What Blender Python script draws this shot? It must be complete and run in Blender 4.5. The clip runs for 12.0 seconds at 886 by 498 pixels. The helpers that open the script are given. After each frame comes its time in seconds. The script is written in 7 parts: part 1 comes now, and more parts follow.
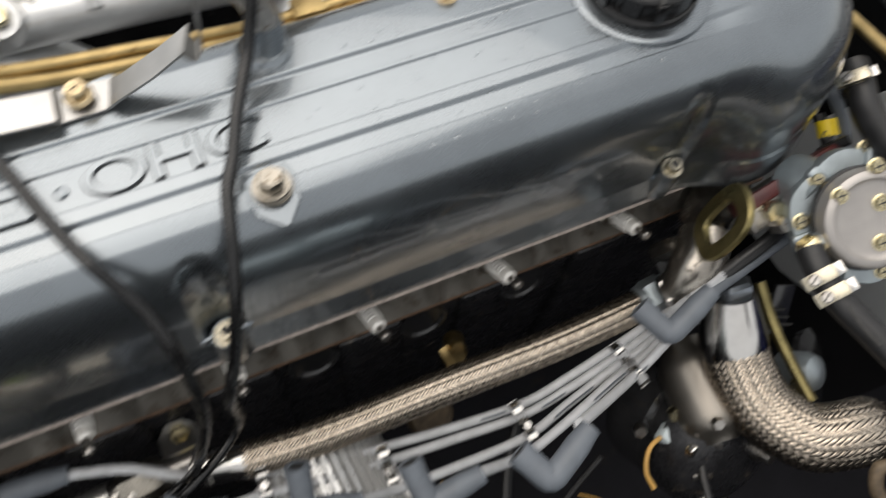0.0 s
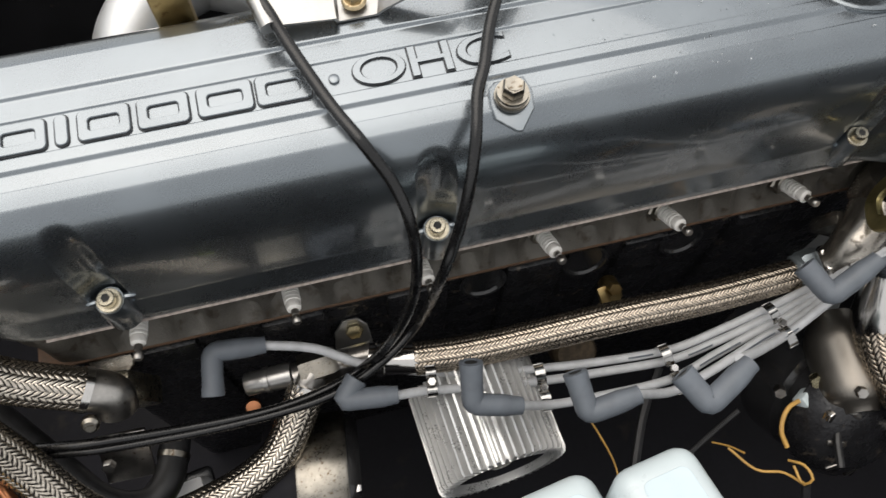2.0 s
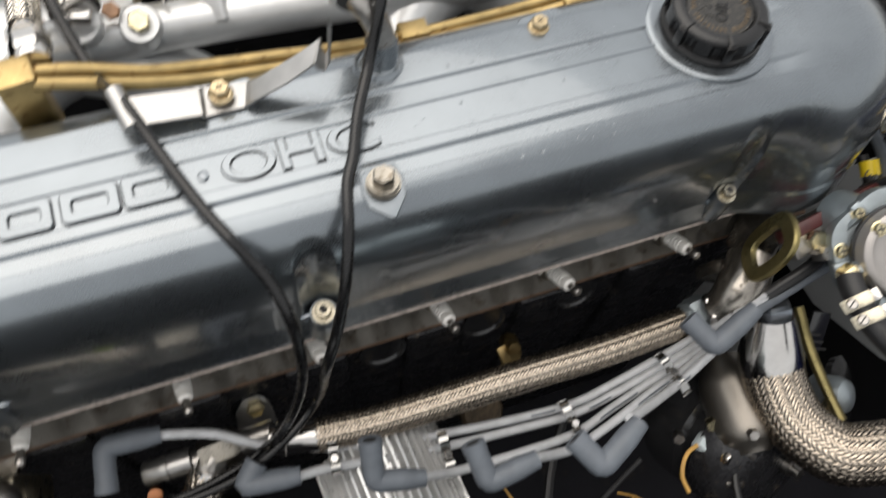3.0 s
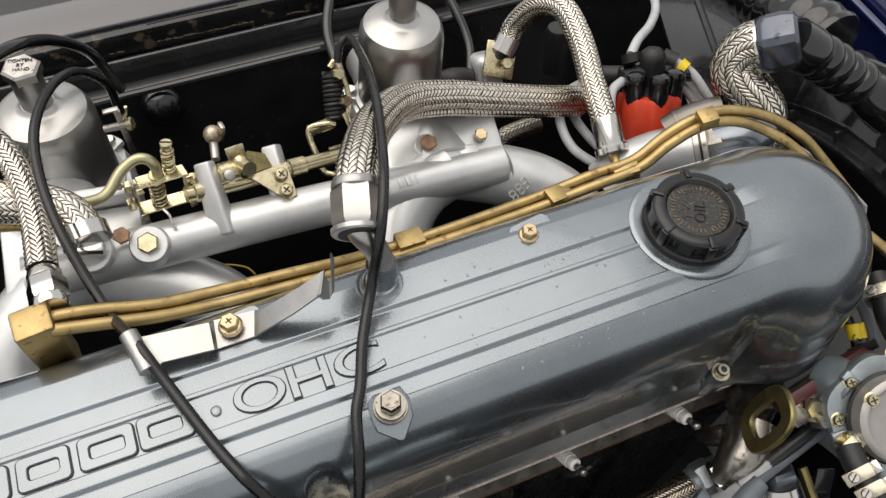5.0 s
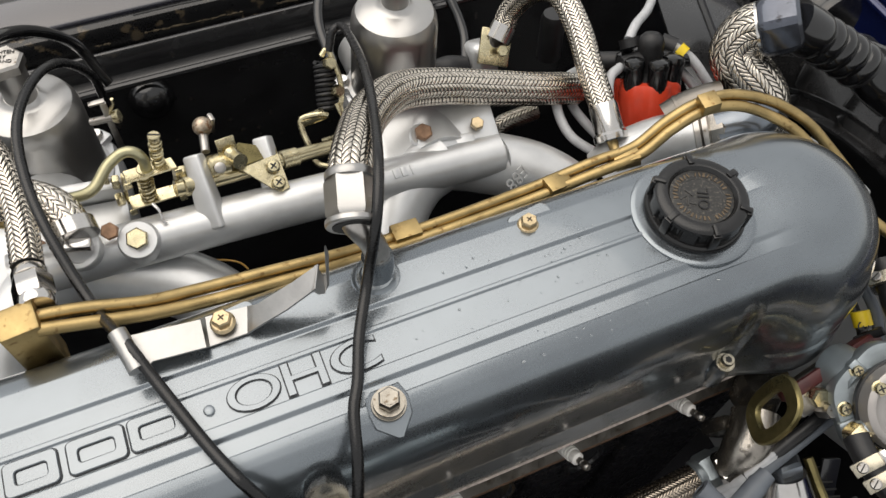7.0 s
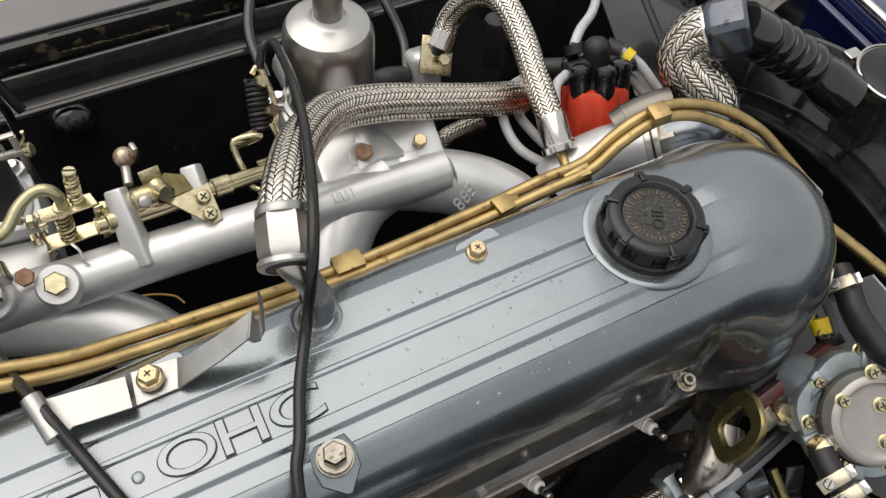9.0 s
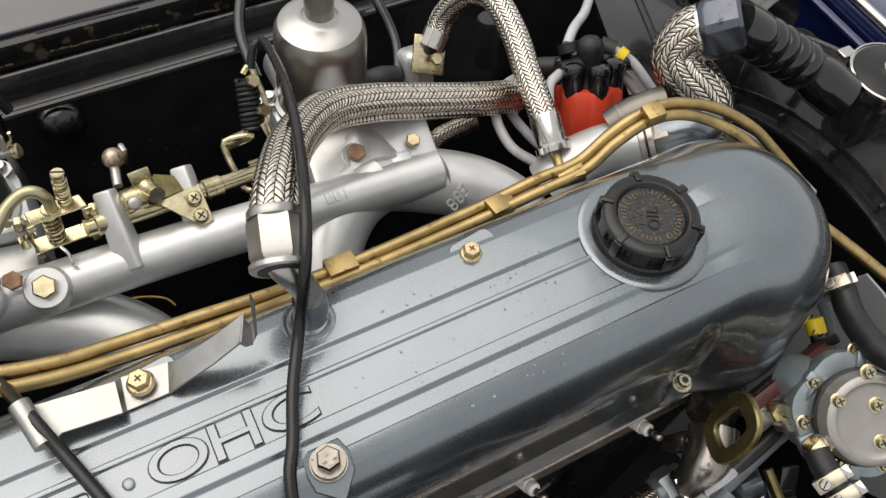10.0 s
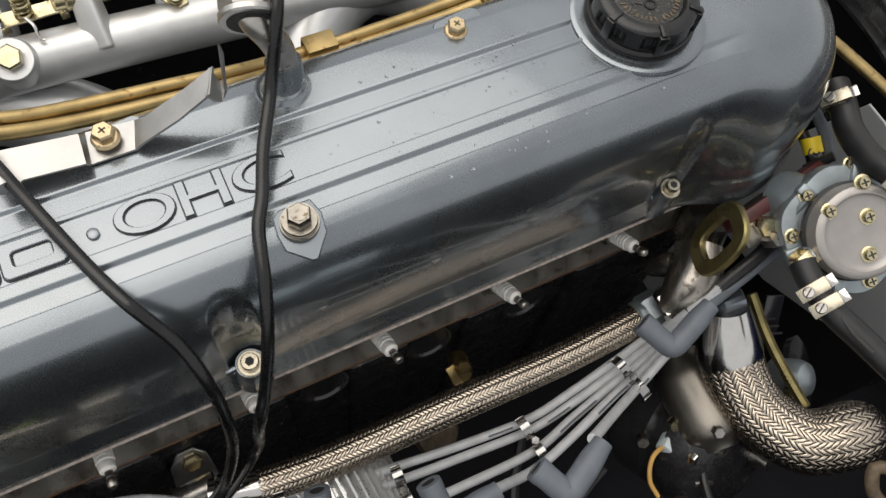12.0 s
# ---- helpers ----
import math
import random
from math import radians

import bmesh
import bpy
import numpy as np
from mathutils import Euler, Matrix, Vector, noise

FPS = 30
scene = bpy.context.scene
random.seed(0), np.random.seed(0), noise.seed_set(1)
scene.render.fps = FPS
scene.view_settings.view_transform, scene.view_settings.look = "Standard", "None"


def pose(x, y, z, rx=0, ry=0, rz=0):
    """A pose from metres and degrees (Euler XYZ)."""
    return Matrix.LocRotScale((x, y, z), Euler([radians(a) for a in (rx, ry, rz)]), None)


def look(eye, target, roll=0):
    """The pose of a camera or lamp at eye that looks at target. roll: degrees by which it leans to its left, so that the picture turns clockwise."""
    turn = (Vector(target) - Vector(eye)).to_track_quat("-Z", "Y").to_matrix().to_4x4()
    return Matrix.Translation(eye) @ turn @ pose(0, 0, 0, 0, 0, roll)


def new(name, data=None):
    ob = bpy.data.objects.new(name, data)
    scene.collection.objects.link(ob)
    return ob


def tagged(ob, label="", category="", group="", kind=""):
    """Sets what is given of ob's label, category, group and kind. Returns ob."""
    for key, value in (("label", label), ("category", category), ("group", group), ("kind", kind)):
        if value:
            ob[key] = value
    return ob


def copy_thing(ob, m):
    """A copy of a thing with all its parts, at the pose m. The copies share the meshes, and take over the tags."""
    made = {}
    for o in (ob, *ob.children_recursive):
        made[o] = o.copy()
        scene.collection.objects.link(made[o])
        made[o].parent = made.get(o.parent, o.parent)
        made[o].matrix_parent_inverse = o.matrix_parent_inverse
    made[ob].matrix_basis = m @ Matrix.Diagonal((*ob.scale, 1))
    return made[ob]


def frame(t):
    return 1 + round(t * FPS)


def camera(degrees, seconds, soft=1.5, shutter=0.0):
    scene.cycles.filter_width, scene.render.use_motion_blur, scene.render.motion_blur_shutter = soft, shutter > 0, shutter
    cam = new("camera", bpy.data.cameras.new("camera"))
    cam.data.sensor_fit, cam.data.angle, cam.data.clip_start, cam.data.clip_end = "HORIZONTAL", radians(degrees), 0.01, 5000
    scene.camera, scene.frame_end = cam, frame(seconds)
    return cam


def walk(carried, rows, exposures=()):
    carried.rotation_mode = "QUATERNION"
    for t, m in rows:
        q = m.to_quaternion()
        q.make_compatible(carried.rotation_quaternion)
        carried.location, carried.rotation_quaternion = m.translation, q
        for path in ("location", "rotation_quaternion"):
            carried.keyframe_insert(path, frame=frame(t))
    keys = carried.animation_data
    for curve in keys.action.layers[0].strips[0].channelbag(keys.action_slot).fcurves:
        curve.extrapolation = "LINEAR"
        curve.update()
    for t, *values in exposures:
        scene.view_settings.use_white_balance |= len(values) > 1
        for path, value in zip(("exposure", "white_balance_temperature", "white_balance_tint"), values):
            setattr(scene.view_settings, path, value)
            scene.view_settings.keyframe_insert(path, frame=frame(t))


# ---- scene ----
cam = camera(57.7, 12.0, soft=1.4, shutter=0.4)
PATH = [
    (0, (0.231, -0.183, 1.285), (0.669, 0.503, -0.541), 9.9),
    (0.2, (0.198, -0.201, 1.291), (0.533, 0.479, -0.561), 7.4),
    (0.5, (0.145, -0.227, 1.296), (0.359, 0.488, -0.559), 2.0),
    (1, (0.124, -0.229, 1.303), (0.3, 0.51, -0.547), 1.7),
    (1.5, (0.146, -0.229, 1.306), (0.343, 0.508, -0.543), 1.0),
    (2, (0.148, -0.223, 1.309), (0.378, 0.528, -0.53), 3.2),
    (2.5, (0.165, -0.215, 1.307), (0.506, 0.492, -0.533), 10.4),
    (3, (0.183, -0.204, 1.325), (0.59, 0.559, -0.478), 9.7),
    (3.2, (0.203, -0.185, 1.344), (0.636, 0.624, -0.433), 7.8),
    (3.5, (0.203, -0.166, 1.357), (0.678, 0.728, -0.368), 7.2),
    (3.7, (0.204, -0.16, 1.366), (0.692, 0.789, -0.325), 6.0),
    (5.5, (0.192, -0.153, 1.374), (0.673, 0.804, -0.315), 5.2),
    (6, (0.195, -0.152, 1.369), (0.667, 0.793, -0.329), 5.0),
    (6.5, (0.196, -0.15, 1.361), (0.674, 0.783, -0.342), 5.5),
    (7, (0.196, -0.147, 1.362), (0.689, 0.79, -0.336), 5.4),
    (7.5, (0.216, -0.138, 1.365), (0.781, 0.788, -0.315), 6.5),
    (7.7, (0.219, -0.135, 1.36), (0.801, 0.768, -0.327), 7.3),
    (9.3, (0.217, -0.115, 1.349), (0.807, 0.757, -0.352), 8.2),
    (9.5, (0.218, -0.114, 1.348), (0.819, 0.759, -0.348), 8.5),
    (10, (0.218, -0.114, 1.347), (0.82, 0.748, -0.354), 8.8),
    (10.5, (0.217, -0.115, 1.343), (0.806, 0.729, -0.373), 8.9),
    (11, (0.215, -0.125, 1.333), (0.793, 0.677, -0.406), 9.8),
    (11.3, (0.209, -0.145, 1.31), (0.76, 0.575, -0.472), 12.1),
    (11.5, (0.205, -0.154, 1.303), (0.737, 0.534, -0.498), 12.8),
    (12, (0.207, -0.17, 1.3), (0.725, 0.506, -0.509), 12.7),
]
walk(cam, [(t, look(eye, target, roll)) for t, eye, target, roll in PATH],
     exposures=[(0.0, 0.09, 6830, 10), (0.9, 0.16, 6800, 10), (3.0, 0.15, 6800, 10), (3.6, -0.04, 6860, 10), (12.0, -0.08, 6840, 10)])

# ---- light ----
world = bpy.data.worlds.new("overcast_sky")
scene.world = world
world.use_nodes = True
sky = world.node_tree.nodes.new("ShaderNodeTexSky")
sky.sky_type = "NISHITA"
sky.sun_disc = False
sky.sun_elevation = radians(69)
sky.sun_rotation = radians(-32)
sky.dust_density = 3.0
clouds = world.node_tree.nodes.new("ShaderNodeMix")
clouds.data_type = "RGBA"
clouds.inputs["Factor"].default_value = 0.72
clouds.inputs["B"].default_value = (7.7, 7.75, 7.7, 1)
world.node_tree.links.new(sky.outputs[0], clouds.inputs["A"])
background = world.node_tree.nodes["Background"]
background.inputs["Strength"].default_value = 0.130
world.node_tree.links.new(clouds.outputs["Result"], background.inputs["Color"])
sun = new("sun", bpy.data.lights.new("sun", "SUN"))
sun.data.energy, sun.data.angle, sun.data.color = 2.05, radians(74), (1.0, 0.97, 0.93)
sun.location = (0, 0, 5)
sun.matrix_basis = look((0, 0, 0), (0.19, -0.30, -0.93))
scene.view_settings.exposure = 0.0


# ---- materials ----
def material(name, base, metal=0.0, rough=0.5, vary=0.15, scale=60.0, bump=0.05, fine=900.0, coat=0.0, dirt=None, dirt_at=0.62, spread=0.12, clear=0.0):
    """Colour with stains at one scale and grain at another, uneven gloss and a fine relief."""
    m = bpy.data.materials.new(name)
    m.use_nodes = True
    n, links = m.node_tree.nodes, m.node_tree.links
    shader = n["Principled BSDF"]
    place = n.new("ShaderNodeTexCoord")
    broad, grain = n.new("ShaderNodeTexNoise"), n.new("ShaderNodeTexNoise")
    for node, size, detail in ((broad, scale, 5), (grain, fine, 3)):
        node.inputs["Scale"].default_value, node.inputs["Detail"].default_value = size, detail
        links.new(place.outputs["Object"], node.inputs["Vector"])
    ramp = n.new("ShaderNodeValToRGB")
    lo, hi = [c * (1 - vary) for c in base], [min(1, c * (1 + vary)) for c in base]
    ramp.color_ramp.elements[0].position, ramp.color_ramp.elements[1].position = 0.32, 0.68
    ramp.color_ramp.elements[0].color, ramp.color_ramp.elements[1].color = (*lo, 1), (*hi, 1)
    links.new(broad.outputs["Fac"], ramp.inputs["Fac"])
    colour = ramp.outputs["Color"]
    if dirt:
        spots = n.new("ShaderNodeTexNoise")
        spots.inputs["Scale"].default_value, spots.inputs["Detail"].default_value = scale * 2.3, 8
        links.new(place.outputs["Object"], spots.inputs["Vector"])
        mask = n.new("ShaderNodeMapRange")
        mask.inputs["From Min"].default_value, mask.inputs["From Max"].default_value = dirt_at, dirt_at + spread
        links.new(spots.outputs["Fac"], mask.inputs["Value"])
        mix = n.new("ShaderNodeMix")
        mix.data_type = "RGBA"
        links.new(mask.outputs[0], mix.inputs["Factor"])
        links.new(colour, mix.inputs["A"])
        mix.inputs["B"].default_value = (*dirt, 1)
        colour = mix.outputs["Result"]
    links.new(colour, shader.inputs["Base Color"])
    gloss = n.new("ShaderNodeMapRange")
    gloss.inputs["To Min"].default_value, gloss.inputs["To Max"].default_value = rough * 0.55, min(1, rough * 1.45)
    smudge = n.new("ShaderNodeMix")
    smudge.inputs["Factor"].default_value = 0.6
    links.new(grain.outputs["Fac"], smudge.inputs["A"])
    links.new(broad.outputs["Fac"], smudge.inputs["B"])
    links.new(smudge.outputs["Result"], gloss.inputs["Value"])
    links.new(gloss.outputs[0], shader.inputs["Roughness"])
    relief = n.new("ShaderNodeBump")
    relief.inputs["Strength"].default_value, relief.inputs["Distance"].default_value = bump, 0.0006
    links.new(grain.outputs["Fac"], relief.inputs["Height"])
    links.new(relief.outputs["Normal"], shader.inputs["Normal"])
    shader.inputs["Metallic"].default_value = metal
    if coat:
        shader.inputs["Coat Weight"].default_value, shader.inputs["Coat Roughness"].default_value = coat, 0.06
    if clear:
        shader.inputs["Transmission Weight"].default_value = clear
    return m


COVER = material("blue_grey_metallic_paint", (0.203, 0.228, 0.249), 0.90, 0.28, 0.09, 22, 0.008, 1500, coat=1.0)
MANIFOLD = material("silver_cast_aluminium", (0.62, 0.625, 0.625), 0.60, 0.33, 0.10, 40, 0.22, 1400)
POLISHED = material("brushed_aluminium", (0.47, 0.46, 0.445), 0.94, 0.32, 0.07, 30, 0.04, 700)
CHROME = material("bright_nickel", (0.62, 0.60, 0.575), 1.0, 0.16, 0.05, 80, 0.03, 600)
STEEL = material("plain_steel", (0.42, 0.40, 0.375), 1.0, 0.33, 0.2, 120, 0.1, 900, dirt=(0.16, 0.12, 0.08))
GREASY = material("greasy_dark_steel", (0.29, 0.27, 0.235), 1.0, 0.30, 0.2, 140, 0.1, 900, dirt=(0.12, 0.09, 0.06), dirt_at=0.58)
RAW_ALU = material("bent_sheet_aluminium", (0.41, 0.405, 0.395), 0.95, 0.34, 0.10, 60, 0.2, 500)
ZINC = material("yellow_zinc_plate", (0.60, 0.53, 0.345), 1.0, 0.26, 0.22, 110, 0.05, 900, dirt=(0.20, 0.16, 0.08))
BRASS = material("aged_brass_pipe", (0.43, 0.315, 0.145), 1.0, 0.40, 0.22, 70, 0.12, 800, dirt=(0.20, 0.12, 0.05), dirt_at=0.60)
PLATED = material("smooth_gold_zinc_plate", (0.58, 0.51, 0.33), 1.0, 0.22, 0.08, 60, 0.02, 900)
PALE_ZINC = material("worn_zinc_plate", (0.46, 0.42, 0.33), 1.0, 0.28, 0.2, 150, 0.05, 900, dirt=(0.16, 0.12, 0.08))
COPPER = material("copper_pipe", (0.60, 0.26, 0.13), 1.0, 0.35, 0.2, 120, 0.05)
RUSTY = material("rusty_bolt_head", (0.36, 0.22, 0.14), 0.6, 0.55, 0.25, 220, 0.3, 900)
BRAID = material("woven_stainless_wire", (0.81, 0.745, 0.65), 1.0, 0.20, 0.18, 260, 0.1, 2400)
TAN_BRAID = material("tarnished_woven_wire", (0.54, 0.465, 0.38), 1.0, 0.26, 0.2, 240, 0.1, 2400)
GREY_BRAID = material("dull_woven_wire", (0.62, 0.56, 0.48), 1.0, 0.25, 0.2, 240, 0.1, 2400)
CORE = material("hose_core_dark", (0.014, 0.012, 0.010), 0.0, 0.6, 0.3, 200, 0.1)
RUBBER = material("black_rubber", (0.012, 0.012, 0.013), 0.0, 0.46, 0.3, 120, 0.15, 900, dirt=(0.035, 0.033, 0.03), dirt_at=0.66)
PLASTIC = material("black_moulded_plastic", (0.018, 0.018, 0.019), 0.0, 0.36, 0.25, 60, 0.15, 1200, dirt=(0.08, 0.075, 0.07), dirt_at=0.66)
BLACK = material("gloss_black_paint", (0.017, 0.017, 0.018), 0.0, 0.22, 0.3, 30, 0.05, 500, coat=0.4, dirt=(0.05, 0.042, 0.035), dirt_at=0.66)
BLOCK = material("sooty_cast_iron", (0.020, 0.020, 0.022), 0.25, 0.27, 0.4, 45, 0.9, 300, dirt=(0.12, 0.10, 0.08), dirt_at=0.62)
HEAD = material("dull_cast_aluminium_head", (0.115, 0.106, 0.092), 0.35, 0.55, 0.35, 38, 0.7, 600, dirt=(0.055, 0.042, 0.030), dirt_at=0.56)
GASKET = material("brown_gasket_paper", (0.10, 0.055, 0.03), 0.0, 0.8, 0.3, 150, 0.3)
CORK = material("pale_cork_gasket", (0.34, 0.29, 0.26), 0.0, 0.7, 0.3, 300, 0.3)
MAROON = material("maroon_spacer", (0.075, 0.016, 0.016), 0.0, 0.4, 0.2, 90, 0.1)
RED = material("red_distributor_plastic", (0.62, 0.055, 0.022), 0.0, 0.34, 0.10, 60, 0.05, 900)
CERAMIC = material("white_plug_ceramic", (0.80, 0.78, 0.74), 0.0, 0.30, 0.06, 200, 0.05)
BOOT = material("grey_silicone_boot", (0.115, 0.130, 0.150), 0.0, 0.52, 0.12, 90, 0.1, 1500)
LEAD = material("silver_grey_ignition_lead", (0.48, 0.49, 0.505), 0.0, 0.36, 0.10, 120, 0.08, 1500)
WHITE = material("milky_reservoir_plastic", (0.53, 0.60, 0.62), 0.0, 0.30, 0.05, 20, 0.05, 300, coat=0.2)
FLUID = material("fluid_level_tint", (0.52, 0.615, 0.66), 0.0, 0.35, 0.06, 30, 0.05)
BLUE = material("dark_blue_car_paint", (0.008, 0.014, 0.075), 0.3, 0.25, 0.15, 15, 0.03, 800, coat=1.0)
FAN = material("pale_grey_fan_paint", (0.37, 0.385, 0.395), 0.0, 0.42, 0.06, 18, 0.08)
PUMP = material("grey_zinc_casting", (0.31, 0.35, 0.37), 0.7, 0.36, 0.12, 70, 0.3, 1300)
PUMP_TOP = material("pump_dome_casting", (0.37, 0.35, 0.335), 0.6, 0.38, 0.08, 60, 0.25, 1200)
OLIVE = material("olive_passivated_steel", (0.24, 0.20, 0.09), 0.9, 0.30, 0.25, 90, 0.1, 700)
TAN_ZINC = material("tan_zinc_plate", (0.50, 0.40, 0.25), 0.95, 0.32, 0.2, 150, 0.05, 900, dirt=(0.22, 0.15, 0.09), dirt_at=0.60)
ROD = material("pale_olive_plated_rod", (0.46, 0.43, 0.27), 0.85, 0.34, 0.15, 90, 0.1, 700)
YELLOW = material("yellow_marker_plastic", (0.80, 0.58, 0.02), 0.0, 0.4, 0.05, 90, 0.03)
LIME = material("lime_paper_label", (0.34, 0.47, 0.02), 0.0, 0.6, 0.06, 90, 0.05)
PAPER = material("white_sticker", (0.74, 0.74, 0.74), 0.0, 0.5, 0.05, 60, 0.05)
INK = material("black_ink", (0.02, 0.02, 0.02), 0.0, 0.6, 0.1, 60, 0.02)
ORANGE = material("orange_wire_sleeve", (0.52, 0.30, 0.08), 0.0, 0.45, 0.15, 150, 0.05)
ANODISED = material("blue_grey_anodised_nut", (0.20, 0.222, 0.25), 0.9, 0.22, 0.1, 60, 0.05)
CLIP = material("dark_mirror_steel", (0.36, 0.355, 0.345), 1.0, 0.10, 0.1, 90, 0.03)
SHROUD = material("dusty_black_plastic", (0.013, 0.013, 0.0135), 0.0, 0.26, 0.25, 40, 0.12, 900, coat=0.35, dirt=(0.045, 0.043, 0.040), dirt_at=0.64)
SCUFF = material("brown_scuffed_metal", (0.11, 0.080, 0.05), 0.2, 0.6, 0.4, 200, 0.2)
TAN_RUST = material("tan_surface_rust", (0.13, 0.10, 0.062), 0.0, 0.75, 0.45, 500, 0.4, 1500, dirt=(0.03, 0.025, 0.02), dirt_at=0.54)
WORN = material("worn_plastic_edge", (0.030, 0.029, 0.027), 0.0, 0.42, 0.3, 300, 0.2)
WING = material("near_black_blue_paint", (0.020, 0.020, 0.030), 0.0, 0.20, 0.2, 20, 0.02, 700, coat=1.0)
# near-black outline colour: shade of steep letter sides painted in, with some dirt
EDGE_DARK = material("dark_edge_shade_and_dirt", (0.030, 0.033, 0.037), 0.3, 0.45, 0.3, 200, 0.1)
FINS = material("silver_fin_alloy", (0.74, 0.74, 0.735), 0.6, 0.30, 0.04, 70, 0.0, 700)
NUT_DARK = material("dark_anodised_nut", (0.115, 0.125, 0.150), 0.90, 0.18, 0.15, 60, 0.05, dirt=(0.03, 0.03, 0.032), dirt_at=0.62)
GUTTER = material("black_paint_with_rust_scuffs", (0.012, 0.012, 0.013), 0.0, 0.28, 0.3, 30, 0.1, 500, dirt=(0.11, 0.085, 0.055), dirt_at=0.60, spread=0.07)
GLOVE = material("semi_gloss_black_rubber", (0.006, 0.006, 0.0065), 0.0, 0.16, 0.3, 90, 0.08, 700, coat=0.5)
SHEATH = material("worn_black_cable_sheath", (0.005, 0.005, 0.0055), 0.0, 0.27, 0.3, 90, 0.10, 700, dirt=(0.028, 0.027, 0.026), dirt_at=0.66)
CLOTH = material("blue_woven_cloth", (0.10, 0.13, 0.36), 0.0, 0.85, 0.2, 80, 0.4, 600)
WORN_BALL = material("worn_steel_ball", (0.46, 0.38, 0.29), 0.8, 0.38, 0.35, 160, 0.1, 900, dirt=(0.22, 0.11, 0.05), dirt_at=0.52)
PIT = material("oily_black_bay_floor", (0.010, 0.010, 0.013), 0.0, 0.70, 0.4, 12, 0.05, 200, dirt=(0.022, 0.020, 0.018))
PIT.node_tree.nodes["Principled BSDF"].inputs["Specular IOR Level"].default_value = 0.2
CAP_BLACK = material("black_oil_cap_plastic", (0.009, 0.009, 0.0095), 0.0, 0.24, 0.25, 80, 0.10, 1100)
CAP_DISC = material("worn_oil_cap_disc", (0.016, 0.0155, 0.0145), 0.0, 0.42, 0.45, 260, 0.35, 1300, dirt=(0.085, 0.075, 0.060), dirt_at=0.55, spread=0.10)
DULL = material("dull_brown_casting", (0.38, 0.35, 0.31), 0.95, 0.25, 0.25, 60, 0.25, 700, dirt=(0.08, 0.065, 0.05), dirt_at=0.60)
HOUSING = material("smoky_bare_casting", (0.20, 0.185, 0.165), 0.9, 0.34, 0.12, 30, 0.15, 900)
WATER = material("clear_water", (0.9, 0.92, 0.93), 0.0, 0.04, 0.02, 50, 0.0, clear=1.0)
ASPHALT = material("asphalt", (0.05, 0.05, 0.05), 0.0, 0.9, 0.3, 8, 0.6, 120)


# ---- mesh helpers ----
AT = {}


def thing(name, at, label, category, group="", kind=""):
    """An empty at a thing's base that carries its parts."""
    ob = new(name)
    ob.location = at
    ob.empty_display_size = 0.005
    AT[ob] = Vector(at)
    return tagged(ob, label, category, group, kind)


def finish(bm, name, mat, sharp=0.6):
    bmesh.ops.recalc_face_normals(bm, faces=bm.faces[:])
    for f in bm.faces:
        f.smooth = True
    for e in bm.edges:
        if len(e.link_faces) == 2 and e.calc_face_angle(0) > sharp:
            e.smooth = False
    me = bpy.data.meshes.new(name)
    bm.to_mesh(me)
    bm.free()
    me.materials.append(mat)
    return me


def part(name, bm, mat, parent, label="", kind="", sharp=0.6):
    """Link a bmesh given in world metres as one mesh under a thing or a part."""
    base = AT.get(parent, Vector())
    bm.transform(Matrix.Translation(-base))
    ob = new(name, finish(bm, name, mat, sharp))
    ob.parent = parent
    AT[ob] = base
    return tagged(ob, label, "", "", kind)


def solo(name, bm, mat, label, category, group="", kind="", at=None, sharp=0.6):
    """A thing of one mesh."""
    base = Vector(at) if at else sum((v.co for v in bm.verts), Vector()) / len(bm.verts)
    bm.transform(Matrix.Translation(-base))
    ob = new(name, finish(bm, name, mat, sharp))
    ob.location = base
    AT[ob] = base
    return tagged(ob, label, category, group, kind)


def aim(at, axis, spin=0.0):
    """The pose whose z runs along axis."""
    return Matrix.Translation(at) @ Vector(axis).to_track_quat("Z", "Y").to_matrix().to_4x4() @ Matrix.Rotation(radians(spin), 4, "Z")


def lathe(bm, profile, m=None, seg=32, lobes=None):
    """Turn (radius, height) pairs round z; lobes(angle, radius, height) may change the radius."""
    m = m or Matrix()
    rings = []
    for r, h in profile:
        ring = []
        if r < 1e-6:
            v = bm.verts.new(m @ Vector((0, 0, h)))
            ring = [v] * seg
        else:
            for k in range(seg):
                a = 2 * math.pi * k / seg
                q = lobes(a, r, h) if lobes else r
                ring.append(bm.verts.new(m @ Vector((q * math.cos(a), q * math.sin(a), h))))
        rings.append(ring)
    for a, b in zip(rings, rings[1:]):
        for k in range(seg):
            quad = [a[k], a[(k + 1) % seg], b[(k + 1) % seg], b[k]]
            quad = [v for i, v in enumerate(quad) if v not in quad[:i]]
            if len(quad) > 2:
                bm.faces.new(quad)
    for ring in (rings[0], rings[-1]):
        if ring[0] is not ring[1]:
            bm.faces.new(ring)
    return bm


def turned(profile, at, axis, seg=32, lobes=None, spin=0.0):
    return lathe(bmesh.new(), profile, aim(at, axis, spin), seg, lobes)


def hexagon(r, h, at, axis, bm=None, spin=0.0, z0=0.0):
    """A hexagonal head with chamfered edges."""
    return lathe(bm or bmesh.new(), [(r * 0.93, z0), (r, z0 + h * 0.12), (r, z0 + h * 0.82), (r * 0.86, z0 + h)], aim(at, axis, spin), 6)


